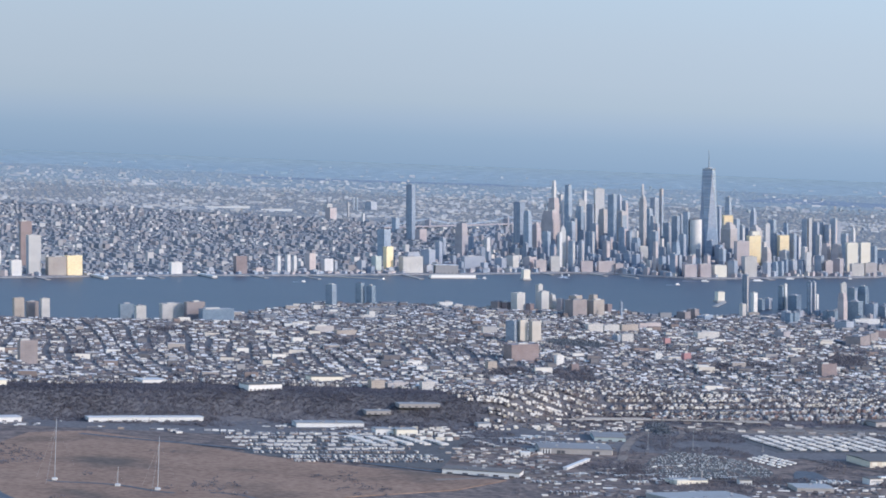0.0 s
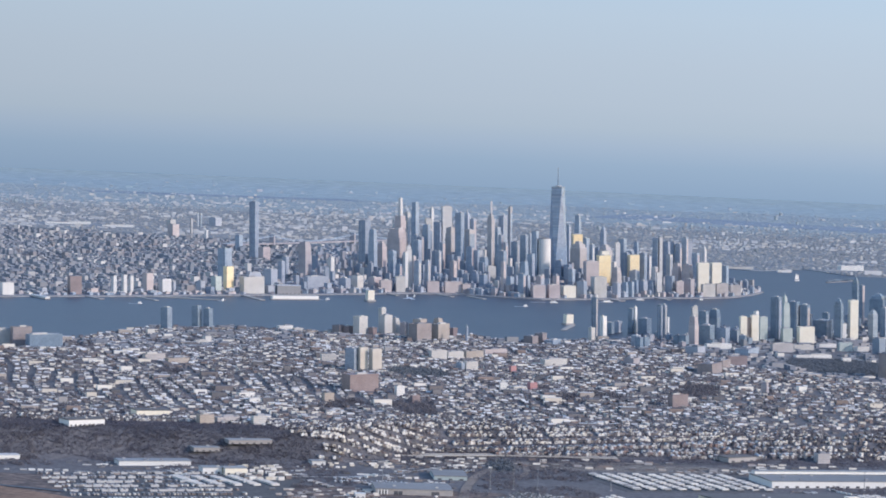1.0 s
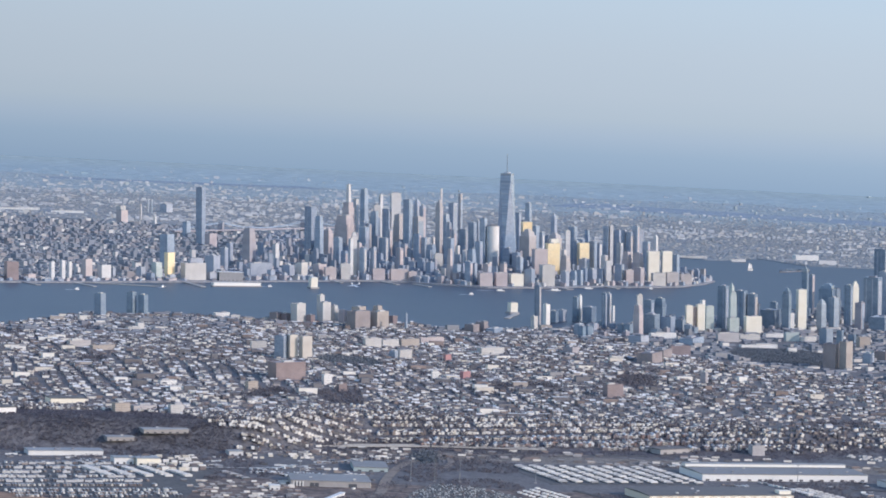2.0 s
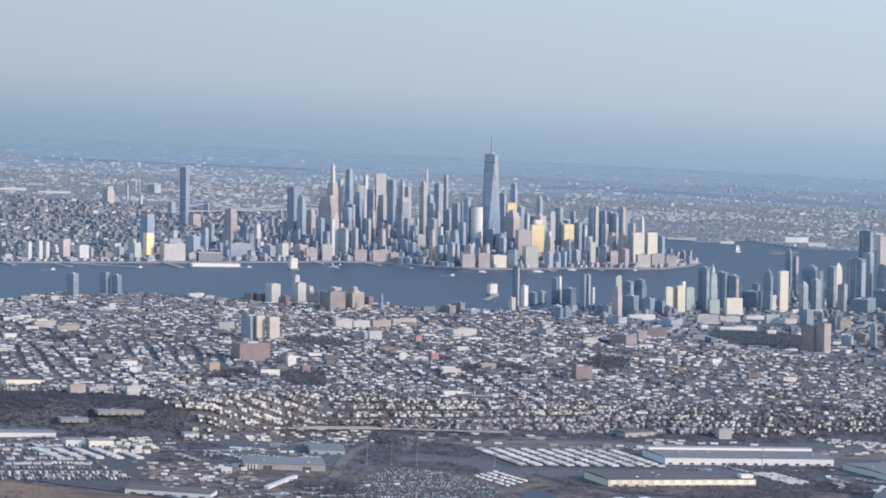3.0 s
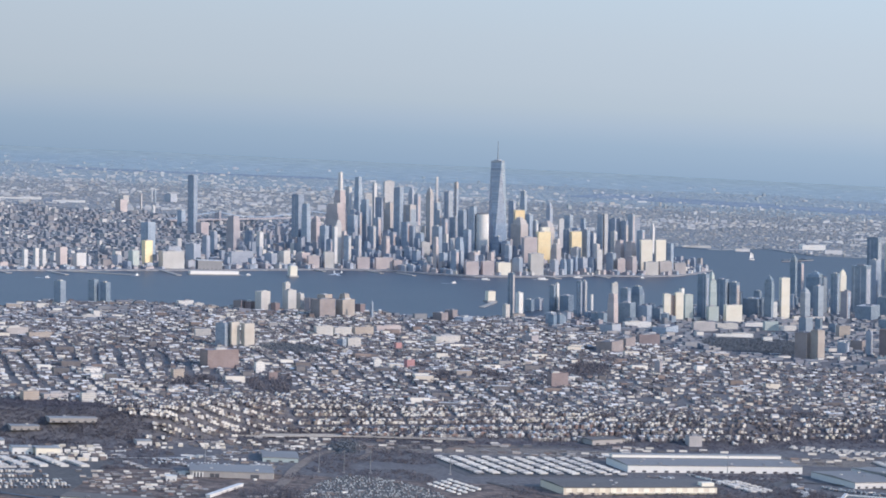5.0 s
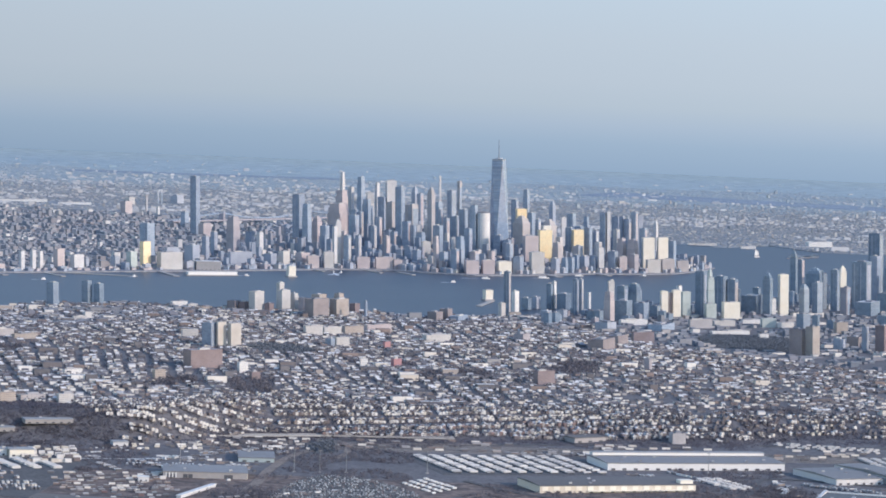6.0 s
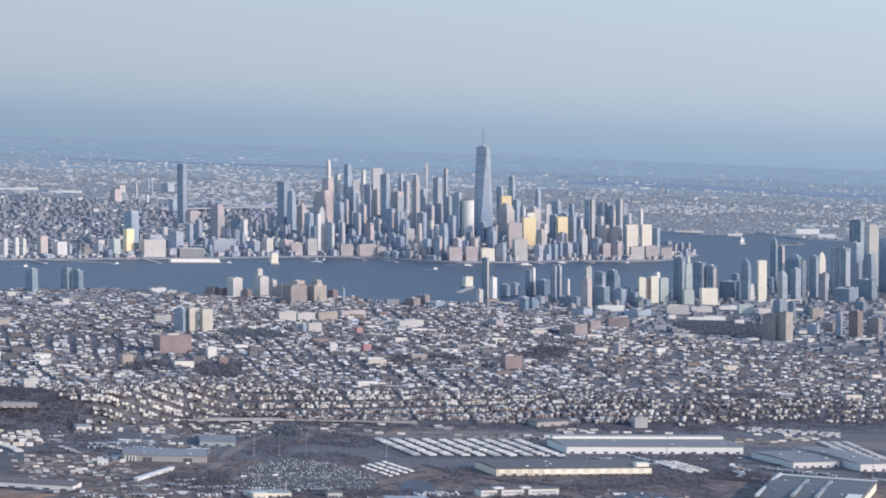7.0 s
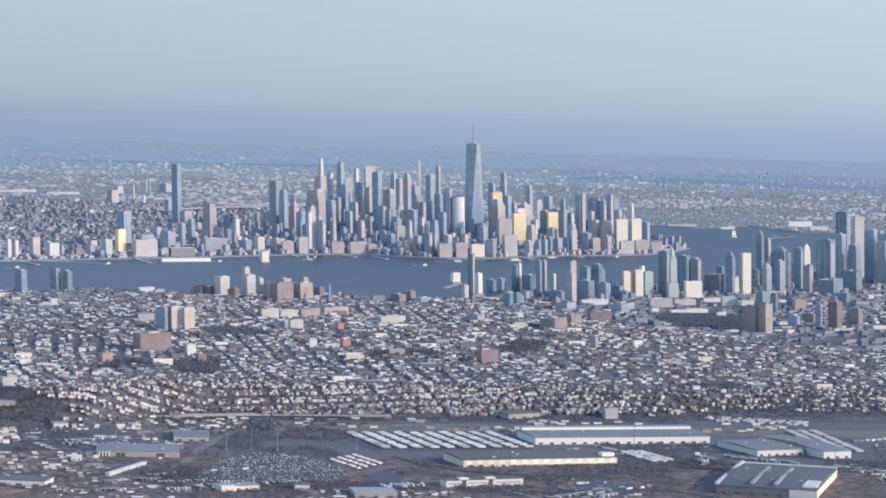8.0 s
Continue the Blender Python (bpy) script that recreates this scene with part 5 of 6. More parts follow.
CAR_LOT = [(-43.1, 434.3), (-41.4, 428.4), (-32, 427.6), (-20.4, 429.0), (-18.7, 436), (-19.3, 444.7), (-24.5, 454.2), (-30.7, 462.4), (-35.5, 463.2), (-39.5, 453.1)]
flat_patch("pavement_trailer_yard", [(-15.5, 469), (12, 477), (8.5, 503), (-24, 494)], 0.29, ASPHALT, "asphalt yard full of parked trailers", "yard")
flat_patch("pavement_car_park", CAR_LOT, 0.29, ASPHALT, "asphalt car park full of cars", "car park")
flat_patch("pavement_depot", [(-114, 432), (-78, 422), (-74, 470), (-114, 466)], 0.29, ASPHALT, "asphalt yard of a trailer depot", "yard")
flat_patch("road_motorway", [(-180, 495), (-60, 502), (-36, 508), (-14, 510.5), (40, 528), (120, 540), (120, 542.5), (40, 530.5), (-14, 513), (-36, 510.5), (-60, 504.5), (-180, 497.5)], 0.33, ASPHALT, "grey asphalt motorway", "road")


def viaduct(x0, y0, x1, y1, w, z):
    """An elevated carriageway on piers."""
    length, a = math.hypot(x1 - x0, y1 - y0), math.degrees(math.atan2(y1 - y0, x1 - x0))
    ob = thing("viaduct", pose((x0 + x1) / 2, (y0 + y1) / 2, 0.25, 0, 0, a), "pale concrete elevated carriageway on piers", "viaduct")
    part("deck", box(length, w, 0.18, z=z), CONCRETE, ob)
    for s in (-1, 1):
        part("barrier", box(length, 0.08, 0.12, 0, s * (w / 2 - 0.04), z + 0.18), CONCRETE, ob)
    for k in range(int(length / 3)):
        part("pier", box(0.4, w * 0.7, z + 0.02, -length / 2 + 1.5 + 3 * k), CONCRETE, ob)


viaduct(-62, 506, -36, 515.5, 2.2, 0.3)
viaduct(-36, 515.5, -14, 518.5, 2.2, 0.3)


def radio_mast(x, y, h, label="slender lattice radio mast standing in the reeds"):
    ob = thing("radio_mast", pose(x, y, 0.2), label, "mast")
    part("footing", box(0.8, 0.8, 0.5), WHITE_METAL, ob)
    part("mast", prism(4, 0.05, 0.035, h, z=0.3), STEEL, ob)
    for k in range(3):
        bm = bmesh.new()
        a = 2 * math.pi * k / 3 + 0.4
        p, q = Vector((0, 0, h * 0.9)), Vector((h * 0.45 * math.cos(a), h * 0.45 * math.sin(a), 0.0))
        s = Vector((-math.sin(a), math.cos(a), 0)) * 0.012
        for o in (s, -s):
            bm.verts.new(p + o), bm.verts.new(q + o)
        v = list(bm.verts)
        bm.faces.new((v[0], v[1], v[3], v[2]))
        part("guy_wire", bm, STEEL, ob)


radio_mast(-139.4, 386.8, 10.0)
radio_mast(-121.5, 380.5, 8.5)
radio_mast(-128.4, 383.0, 3.0)


def pylon(x, y, h):
    ob = thing("transmission_pylon", pose(x, y, 0.25, 0, 0, 20), "tall grey steel transmission pylon beside the road", "pylon", "pylons over the meadows")
    part("mast", prism(4, 0.085, 0.045, h), POLE, ob)
    part("crossarm", box(0.6, 0.05, 0.05, 0, 0, h * 0.94), POLE, ob)
    part("footing", box(0.5, 0.5, 0.12), CONCRETE, ob)


for px, py, ph in ((-40.5, 465, 4.0), (-36.3, 465.6, 3.9), (-31.9, 466.8, 3.9), (-18.4, 470, 3.6), (30.3, 486, 3.6), (63.7, 468, 3.8), (-60, 470, 3.2), (-33.5, 426, 3.0)):
    pylon(px, py, ph)


# trailers: one built, then copied along slanting rows
def semi_trailer(m):
    ob = thing("semi_trailer", m, "white box trailer parked in a tight row", "trailer", "trailers in the yard")
    part("box", box(0.27, 1.5, 0.29, z=0.12, bevel=0.015), TRAILER, ob)
    for s in (-1, 1):
        part("wheel", box(0.05, 0.3, 0.11, s * 0.1, 0.5, 0.0), RUBBER, ob)
    part("landing_leg", box(0.18, 0.03, 0.12, 0, -0.5, 0.0), STEEL, ob)
    return ob


first = None
rngt = random.Random(4)
for row in range(10):
    start = Vector((-13.2 + row * 2.75, 472.0 + row * 0.75, 0.3))
    for k in range(30):
        if rngt.random() < (0.4 if k % 9 > 6 else 0.08):
            continue
        p = start + Vector((-0.25, 0.69, 0)) * k
        m = pose(p.x + rngt.uniform(-0.12, 0.12), p.y, p.z, 0, 0, -62 + rngt.uniform(-3, 3))
        if first is None:
            first = semi_trailer(m)
        else:
            copy_thing(first, m)

rng = np.random.default_rng(11)


def parked(name, label, origin, u, v, rows, cols, sx, sy, turn, size, keep, mats, jitter=0.05, crowd=0.0, lot=None):
    """Rows of parked vehicles as one mass."""
    i, j = np.meshgrid(np.arange(rows), np.arange(cols), indexing="ij")
    i, j = i.ravel(), j.ravel()
    ok = rng.random(len(i)) < keep
    i, j = i[ok], j[ok]
    if crowd:
        spot = np.array([noise.noise((a * sx * 0.07, b * sy * 0.07, crowd)) for a, b in zip(i, j)])
        i, j = i[spot > 0.05], j[spot > 0.05]
    c = np.array(origin)[None] + np.outer(i * sx, u) + np.outer(j * sy, v) + rng.normal(0, jitter, (len(i), 2))
    if lot:
        odd = np.zeros(len(c), bool)
        for (xa, ya), (xb, yb) in zip(lot, lot[1:] + lot[:1]):
            odd ^= ((ya > c[:, 1]) != (yb > c[:, 1])) & (c[:, 0] < (xb - xa) * (c[:, 1] - ya) / (yb - ya) + xa)
        c, i = c[odd], i[odd]
    s = np.tile(np.array(size), (len(i), 1)) * rng.uniform(0.9, 1.1, (len(i), 1))
    return stuff(name, boxes_mesh(name, c, s, np.full(len(i), radians(turn)), np.full(len(i), 0.3), mats), label, "vehicles")


parked("parked_cars", "closely parked cars of many colours in a big lot", (-42, 421), (-0.15, 0.99), (0.97, 0.25), 24, 86, 1.7, 0.31, 10, (0.19, 0.46, 0.15), 0.7, [LOT_PAINT, LOT_PAINT], lot=CAR_LOT)
parked("parked_lorries", "white lorries parked beside a car park", (-17.0, 445.5), (0.45, 0.89), (-0.44, 0.9), 4, 18, 2.5, 0.66, -64, (0.27, 0.62, 0.26), 0.78, [TRAILER, TRAILER])

# the marsh and its creeks
MARSH = [(-166, 372), (-158, 432), (-156, 449), (-146, 456), (-128, 444), (-109, 429), (-90, 420), (-66, 411), (-74, 396), (-91, 382), (-102, 361), (-118, 349), (-150, 340)]
flat_patch("ground_marsh", MARSH, 0.34, REEDS, "rust-brown winter reed marsh", "marsh")


def creek(x0, y0, x1, y1, w):
    n = 12
    v, f = [], []
    a = math.atan2(y1 - y0, x1 - x0) + math.pi / 2
    for i in range(n + 1):
        s = i / n
        bend = math.sin(s * 7 + x0) * 1.3
        for k in (-1, 1):
            v.append((x0 + (x1 - x0) * s + math.cos(a) * (bend + k * w / 2), y0 + (y1 - y0) * s + math.sin(a) * (bend + k * w / 2), 0.36))
    for i in range(n):
        f.append((2 * i, 2 * i + 2, 2 * i + 3, 2 * i + 1))
    tagged(new("water_creek", mesh_of("water_creek", v, f, [POND])), "dark muddy creek through the reeds", "creek", kind="structure")


def pond(x, y, rx, ry, seed):
    """Standing water with a wandering edge."""
    pts = []
    for k in range(40):
        a = 2 * math.pi * k / 40
        r = 1 + 0.35 * noise.noise((math.cos(a) * 1.3, math.sin(a) * 1.3, seed))
        pts.append((x + rx * r * math.cos(a), y + ry * r * math.sin(a)))
    flat_patch("water_pond", pts, 0.33, POND, "shallow muddy pond between the yards", "pond")


pond(22.2, 429.5, 4.6, 9.5, 1.7)
pond(-12.3, 431.5, 3.4, 9.5, 5.2)
creek(-146, 452, -66, 414, 1.5)
creek(-157, 396, -138, 356, 2.6)
creek(-140, 387, -118, 379, 1.0)
creek(-113, 380, -96, 372, 0.8)
creek(-121, 363, -88, 366, 1.0)


# the rail yard along the foot of the ridge, with standing freight cars
def rail_track(x0, y0, x1, y1):
    length, a = math.hypot(x1 - x0, y1 - y0), math.degrees(math.atan2(y1 - y0, x1 - x0))
    ob = thing("railway_track", pose((x0 + x1) / 2, (y0 + y1) / 2, 0.25, 0, 0, a), "rusty rails on a pale ballast bed", "railway", "tracks of the rail yard")
    part("ballast", box(length, 0.55, 0.05), CONCRETE, ob)
    for s in (-1, 1):
        part("rail", box(length, 0.03, 0.03, 0, s * 0.08, 0.05), RUBBER, ob)


for k in range(7):
    rail_track(-75 + 3 * k, 493.5 + 2.1 * k, 95, 511 + 1.7 * k)
parked("freight_cars", "freight cars and containers standing in the rail yard", (-60, 497), (0.02, 1.0), (0.985, 0.11), 7, 60, 2.2, 2.1, 6, (1.5, 0.3, 0.4), 0.28, [HOUSE_WALL, HOUSE_ROOF], 0.25)
flat_patch("ground_park", [(70, 2090), (110, 2215), (230, 2140), (360, 2060), (380, 1985), (290, 2000), (200, 2040)], 0.42, PARK, "dark wooded park far off in the haze", "park")
flat_patch("ground_cemetery", [(-330, 2240), (-120, 2300), (-100, 2250), (-320, 2190)], 0.42, PARK, "dark green open ground far off in the haze", "park")


def ribbon_road(pts, w, mat, label):
    """A road that bends smoothly through a few places."""
    v, f = [], []
    n = len(pts)
    path = []
    for i in range(n - 1):
        p0, p1, p2, p3 = (Vector(pts[max(0, min(n - 1, i + k))]) for k in (-1, 0, 1, 2))
        for s in range(8):
            t = s / 8
            path.append(0.5 * ((2 * p1) + (p2 - p0) * t + (2 * p0 - 5 * p1 + 4 * p2 - p3) * t * t + (3 * p1 - p0 - 3 * p2 + p3) * t ** 3))
    path.append(Vector(pts[-1]))
    for i, p in enumerate(path):
        d = (path[min(i + 1, len(path) - 1)] - path[max(i - 1, 0)]).normalized()
        for k in (-1, 1):
            v.append((p.x - d.y * k * w / 2, p.y + d.x * k * w / 2, 0.345))
    for i in range(len(path) - 1):
        f.append((2 * i, 2 * i + 1, 2 * i + 3, 2 * i + 2))
    tagged(new("road_bend", mesh_of("road_bend", v, f, [mat])), label, "road", kind="structure")


ribbon_road([(-78, 408), (-54, 424), (-46.5, 442), (-44.5, 468), (-41, 490), (-34, 503), (-24, 509), (-6, 514)], 1.8, DIRT, "brown dirt road curving over the meadows")
ribbon_road([(-34, 500), (-36, 508), (-42, 512), (-60, 509)], 1.4, CONCRETE, "pale concrete slip road")
ribbon_road([(-12, 462), (0, 447), (18, 444), (34, 458), (40, 480), (58, 477), (74, 470)], 1.3, ASPHALT, "grey service road between warehouses")
ribbon_road([(-46, 420), (-20, 424), (8, 424), (30, 430), (40, 424)], 1.2, ASPHALT, "grey access road past truck terminals")
ribbon_road([(-78, 470), (-62, 476), (-50, 492), (-40, 500)], 1.2, CONCRETE, "pale concrete yard road")
shed(-104.0, 1003, 9.0, 6.0, 3.2, 20, GREY_WALL, WHITE_METAL, "big grey river terminal with a white roof", 6, 4)
ROWS_U, ROWS_V = (-0.33, 0.943), (0.943, 0.33)
parked("depot_trailers", "rows of white trailers in a crowded depot", (-112, 434), ROWS_U, ROWS_V, 6, 62, 5.6, 0.5, 19, (0.3, 1.25, 0.36), 0.72, [HOUSE_WALL, TRAILER], 0.06)
parked("depot_vans", "rows of parked vans and trucks beside a marsh", (-104, 423.5), ROWS_U, ROWS_V, 3, 56, 3.4, 0.5, 19, (0.3, 1.15, 0.34), 0.78, [HOUSE_WALL, TRAILER], 0.08)
parked("depot_lorries", "rows of lorries nose to tail in a depot", (-113.5, 438), ROWS_U, ROWS_V, 5, 18, 5.6, 1.7, 19, (1.35, 0.28, 0.34), 0.6, [TRAILER, TRAILER], 0.12)
parked("slanting_trailers", "slanting lines of parked white trailers", (-97, 463), ROWS_V, (0.47, -0.88), 5, 24, 3.4, 0.5, -62, (0.3, 1.5, 0.38), 0.9, [TRAILER, TRAILER])
parked("depot_containers", "stacked pale containers in a bright cluster", (-84.5, 463), (-0.2, 0.98), ROWS_V, 12, 7, 1.6, 1.4, 19, (1.1, 0.6, 0.6), 0.64, [TERRACE_WALL, TERRACE_WALL], 0.25)
parked("siding_wagons", "white wagons and trucks on sidings below the slope", (-70.5, 486), (-0.1, 0.99), (0.95, 0.3), 5, 34, 2.6, 0.98, 17, (0.8, 0.3, 0.36), 0.42, [TERRACE_WALL, TERRACE_WALL], 0.22)
parked("yard_trucks", "rows of parked trucks beside a depot", (-75, 432), (-0.2, 0.98), (0.97, 0.25), 10, 17, 2.2, 1.1, 104, (0.3, 0.95, 0.3), 0.5, [HOUSE_WALL, TRAILER], 0.12)
parked("yard_buses", "buses and vans in small yards", (-70, 413), (-0.1, 0.99), (0.97, 0.2), 8, 14, 3.0, 1.3, 14, (0.8, 0.3, 0.28), 0.35, [CAR_PAINT, CAR_PAINT], 0.4)
parked("dock_trucks", "lorries standing in slanting rows by a warehouse", (27.5, 476), (0.95, 0.3), (0.4, -0.9), 3, 22, 1.8, 0.6, -65, (0.28, 1.1, 0.36), 0.8, [TRAILER, TRAILER])
parked("edge_trailers", "slanting rows of trailers at the yard edge", (61, 514), (0.95, 0.25), (0.17, -0.98), 3, 48, 2.4, 0.62, -80, (0.3, 1.2, 0.38), 0.8, [TRAILER, TRAILER])
parked("embankment_trucks", "white trucks in slanting rows below a wooded bank", (47, 533.5), (0.05, -1.0), (0.96, -0.22), 3, 22, 2.6, 0.95, -70, (0.3, 0.9, 0.36), 0.72, [TRAILER, TRAILER], 0.15)
parked("apron_trucks", "trucks along a warehouse apron", (45.5, 474.5), (0.4, -0.9), (0.87, -0.5), 2, 26, 2.2, 0.5, -20, (0.28, 1.0, 0.34), 0.7, [TRAILER, CAR_PAINT], 0.1)
parked("roadside_lorries", "white lorries in a small yard", (-11.5, 423.5), (-0.4, 0.9), (0.8, 0.6), 3, 11, 1.2, 0.7, 20, (0.3, 0.9, 0.36), 0.7, [TRAILER, TRAILER], 0.25)
ribbon_road([(-34.5, 484), (-32.9, 492), (-33.0, 500), (-33.6, 506), (-35.5, 511)], 1.3, DIRT, "pale loop of a slip road")
ribbon_road([(3.7, 430.3), (7, 425), (10.5, 419), (16, 410)], 0.9, CONCRETE, "pale access road beside a truck terminal")


def suspension_bridge(x0, y0, x1, y1, z):
    """A far bridge: deck, two towers and the sagging cables between them."""
    length, a = math.hypot(x1 - x0, y1 - y0), math.degrees(math.atan2(y1 - y0, x1 - x0))
    ob = thing("suspension_bridge", pose((x0 + x1) / 2, (y0 + y1) / 2, 0, 0, 0, a), "grey steel suspension bridge between hazy shores", "bridge")
    part("deck", box(length, 2.4, 0.7, z=z), FACADES["umber"], ob)
    for s in (-1, 1):
        tw = part("bridge_tower", box(1.4, 2.8, z + 4.6, s * length * 0.24, 0, -0.5), FACADES["umber"], ob)
        part("cap", box(1.7, 3.0, 0.5, s * length * 0.24, 0, z + 4.1), FACADES["stone"], tw)
        bm = bmesh.new()
        rows = []
        for i in range(33):
            u = i / 32 - 0.5
            if abs(u) < 0.24:
                zz = z + 1.0 + 3.0 * (u / 0.24) ** 2
            else:
                zz = z + 0.7 + 3.3 * (0.5 - abs(u)) / 0.26
            rows.append([bm.verts.new((u * length, s * 1.1 + dy, zz + dz)) for dy, dz in ((-0.1, 0), (0.1, 0), (0, 0.22))])
        for p, q in zip(rows, rows[1:]):
            for i in range(3):
                bm.faces.new((p[i], p[(i + 1) % 3], q[(i + 1) % 3], q[i]))
        part("cable", bm, FACADES["slate"], ob)


suspension_bridge(-150, 1325, -70, 1465, 2.4)


# ---------------------------------------------------------------- town fabric
def clear_of(c, extra=0.0):
    """Which places stay outside the footprints of the single buildings."""
    ok = np.ones(len(c), bool)
    for x, y, r in CLEAR:
        ok &= (np.abs(c[:, 0] - x) > r + extra) | (np.abs(c[:, 1] - y) > r + extra)
    return ok


def grid(turn, x0, x1, y0, y1, lot, depth, block, street, gap):
    """House places in rows: back-to-back lots along streets, in turned axes."""
    a = radians(turn)
    co, si = math.cos(a), math.sin(a)
    cx, cy = (x0 + x1) / 2, (y0 + y1) / 2
    half = math.hypot(x1 - x0, y1 - y0) / 2
    us, u = [], -half
    while u < half:
        us.append(u)
        u += depth if len(us) % 2 else depth + street
    vs, v, k = [], -half, 0
    while v < half:
        vs.append(v)
        k += 1
        v += lot if k % block else lot + gap
    g = np.array(np.meshgrid(us, vs, indexing="ij")).reshape(2, -1).T
    c = np.stack([cx + g[:, 0] * co - g[:, 1] * si, cy + g[:, 0] * si + g[:, 1] * co], 1)
    return c[(c[:, 0] > x0) & (c[:, 0] < x1) & (c[:, 1] > y0) & (c[:, 1] < y1)]


def wooded(c):
    """The bare wood on the slope of the ridge."""
    x, y = c[:, 0], c[:, 1]
    edge = np.where(x < -70, ridge_foot(x) + (21 + 2 * np.sin(x * 0.13)) * np.clip((-70 - x + 2.5 * np.sin(y * 0.9)) / 22, 0, 1) ** 0.6, 0)
    return y < edge


def common(c):
    """A dark wooded common in the low town."""
    spots = ((68, 775, 16, 28), (36, 740, 5, 18), (-54, 641, 8, 13))
    return np.any([((c[:, 0] - a) / ra) ** 2 + ((c[:, 1] - b) / rb) ** 2 < 1 for a, b, ra, rb in spots], axis=0)


# single row houses along the foot of the ridge, then the rest of the town as one mass
def row_house_mesh(kind):
    rng2 = random.Random(kind)
    w, d, h = 0.54, 1.0, 0.56 + 0.07 * kind
    wall, roof = bmesh.new(), bmesh.new()
    add_box(wall, w, d, h)
    if kind % 2:
        v = [roof.verts.new(p) for p in ((-w / 2 - 0.04, -d / 2 - 0.04, h), (w / 2 + 0.04, -d / 2 - 0.04, h), (w / 2 + 0.04, d / 2 + 0.04, h), (-w / 2 - 0.04, d / 2 + 0.04, h), (0, -d / 2 - 0.04, h + 0.3), (0, d / 2 + 0.04, h + 0.3))]
        for q in ((0, 3, 5, 4), (1, 4, 5, 2), (0, 4, 1), (2, 5, 3), (0, 1, 2, 3)):
            roof.faces.new([v[i] for i in q])
    else:
        add_box(roof, w + 0.05, d + 0.05, 0.08, z=h)
    door = box(0.14, 0.03, 0.22, 0.16, -d / 2 - 0.01, 0.05)
    pane = box(0.14, 0.02, 0.16, 0, 0, 0)
    chim = box(0.12, 0.12, 0.25, rng2.uniform(-0.2, 0.2), 0.3, h)
    out = []
    for nm, b, m in (("wall", wall, HOUSE_SINGLE), ("roof", roof, ROOF_SINGLE), ("door", door, DARK), ("window", pane, DARK), ("chimney", chim, HOUSE_SINGLE)):
        me = bpy.data.meshes.new(nm)
        b.to_mesh(me)
        b.free()
        me.materials.append(m)
        out.append(me)
    return out, d, h


HOUSE_SINGLE = palette_mat("row_house_walls", [(0.70, 0.68, 0.65), (0.35, 0.24, 0.21), (0.55, 0.50, 0.44), (0.80, 0.78, 0.75), (0.24, 0.20, 0.20), (0.62, 0.58, 0.52)], island=False)
ROOF_SINGLE = palette_mat("row_house_roofs", [(0.10, 0.10, 0.11), (0.20, 0.20, 0.22), (0.70, 0.70, 0.71), (0.14, 0.13, 0.14), (0.33, 0.33, 0.35)], island=False)
protos = []
for kind in range(4):
    meshes, pd, ph = row_house_mesh(kind)
    ob = thing("row_house", pose(0, 0, 0), ("small row house with a ridged roof" if kind % 2 else "small row house with a flat roof") + " in a terrace", "house", "row houses of the Heights")
    share("wall", meshes[0], ob)
    top = share("roof", meshes[1], ob)
    share("door", meshes[2], ob)
    share("chimney", meshes[4], top)
    for wx, wz in ((-0.16, 0.1), (-0.16, 0.36), (0.16, 0.36)):
        share("window", meshes[3], ob, pose(wx, -pd / 2 - 0.01, wz))
    protos.append([ob, False])

front = grid(106, -420, 320, 460, 1090, 0.58, 1.15, 17, 1.5, 0.8)
front = front[front[:, 1] < ridge_foot(front[:, 0]) + 28 + 6 * np.sin(front[:, 0] * 0.09)]
back = grid(16, -420, 320, 460, 1090, 0.92, 1.5, 20, 1.2, 1.3)
# streets bend a little over the ridge
back += np.stack([2.6 * np.sin(back[:, 1] * 0.043) + 1.2 * np.sin(back[:, 0] * 0.11 + back[:, 1] * 0.09), 1.6 * np.sin(back[:, 0] * 0.06) + 0.7 * np.sin(back[:, 0] * 0.21)], 1)
back = back[back[:, 1] >= ridge_foot(back[:, 0]) + 28 + 6 * np.sin(back[:, 0] * 0.09)]
town = np.concatenate([front, back])
town = town[(town[:, 1] < np.minimum(near_shore(town[:, 0]) - 3, np.interp(town[:, 0], [-420, 20, 40, 70, 120, 320], [900, 900, 760, 690, 655, 650]))) & ~wooded(town) & (town[:, 1] > ridge_foot(town[:, 0]) + np.interp(town[:, 0], [-60, 10, 40, 130], [3, 4, 6, 6]))]
town += rng.normal(0, 1, town.shape) * np.where(town[:, 1] < ridge_foot(town[:, 0]) + 28, 0.03, 0.13)[:, None]
# open yards and gardens leave gaps in patches
thin = np.clip(np.array([0.82 + 0.9 * noise.noise((p * 0.11, q * 0.05, 4.0)) for p, q in town]), 0.25, 1)
thin[town[:, 0] < 10] = np.maximum(thin[town[:, 0] < 10], 0.8)
thin[(town[:, 1] < ridge_foot(town[:, 0]) + 28) & (town[:, 0] < 10)] = 1.0
grove = np.array([noise.noise((p * 0.035, q * 0.017, 13.0)) + 0.45 * noise.noise((p * 0.12, q * 0.06, 14.0)) for p, q in town]) > 0.58
grove &= town[:, 1] > ridge_foot(town[:, 0]) + 28
groves = town[grove & clear_of(town)]
town = town[~grove]
thin = thin[~grove]
town = town[clear_of(town) & ~common(town) & (rng.random(len(town)) < np.where(town[:, 1] < ridge_foot(town[:, 0]) + 28, 0.86, 0.68) * np.interp(town[:, 0], [-10, 40], [1, 0.68]) * thin)]
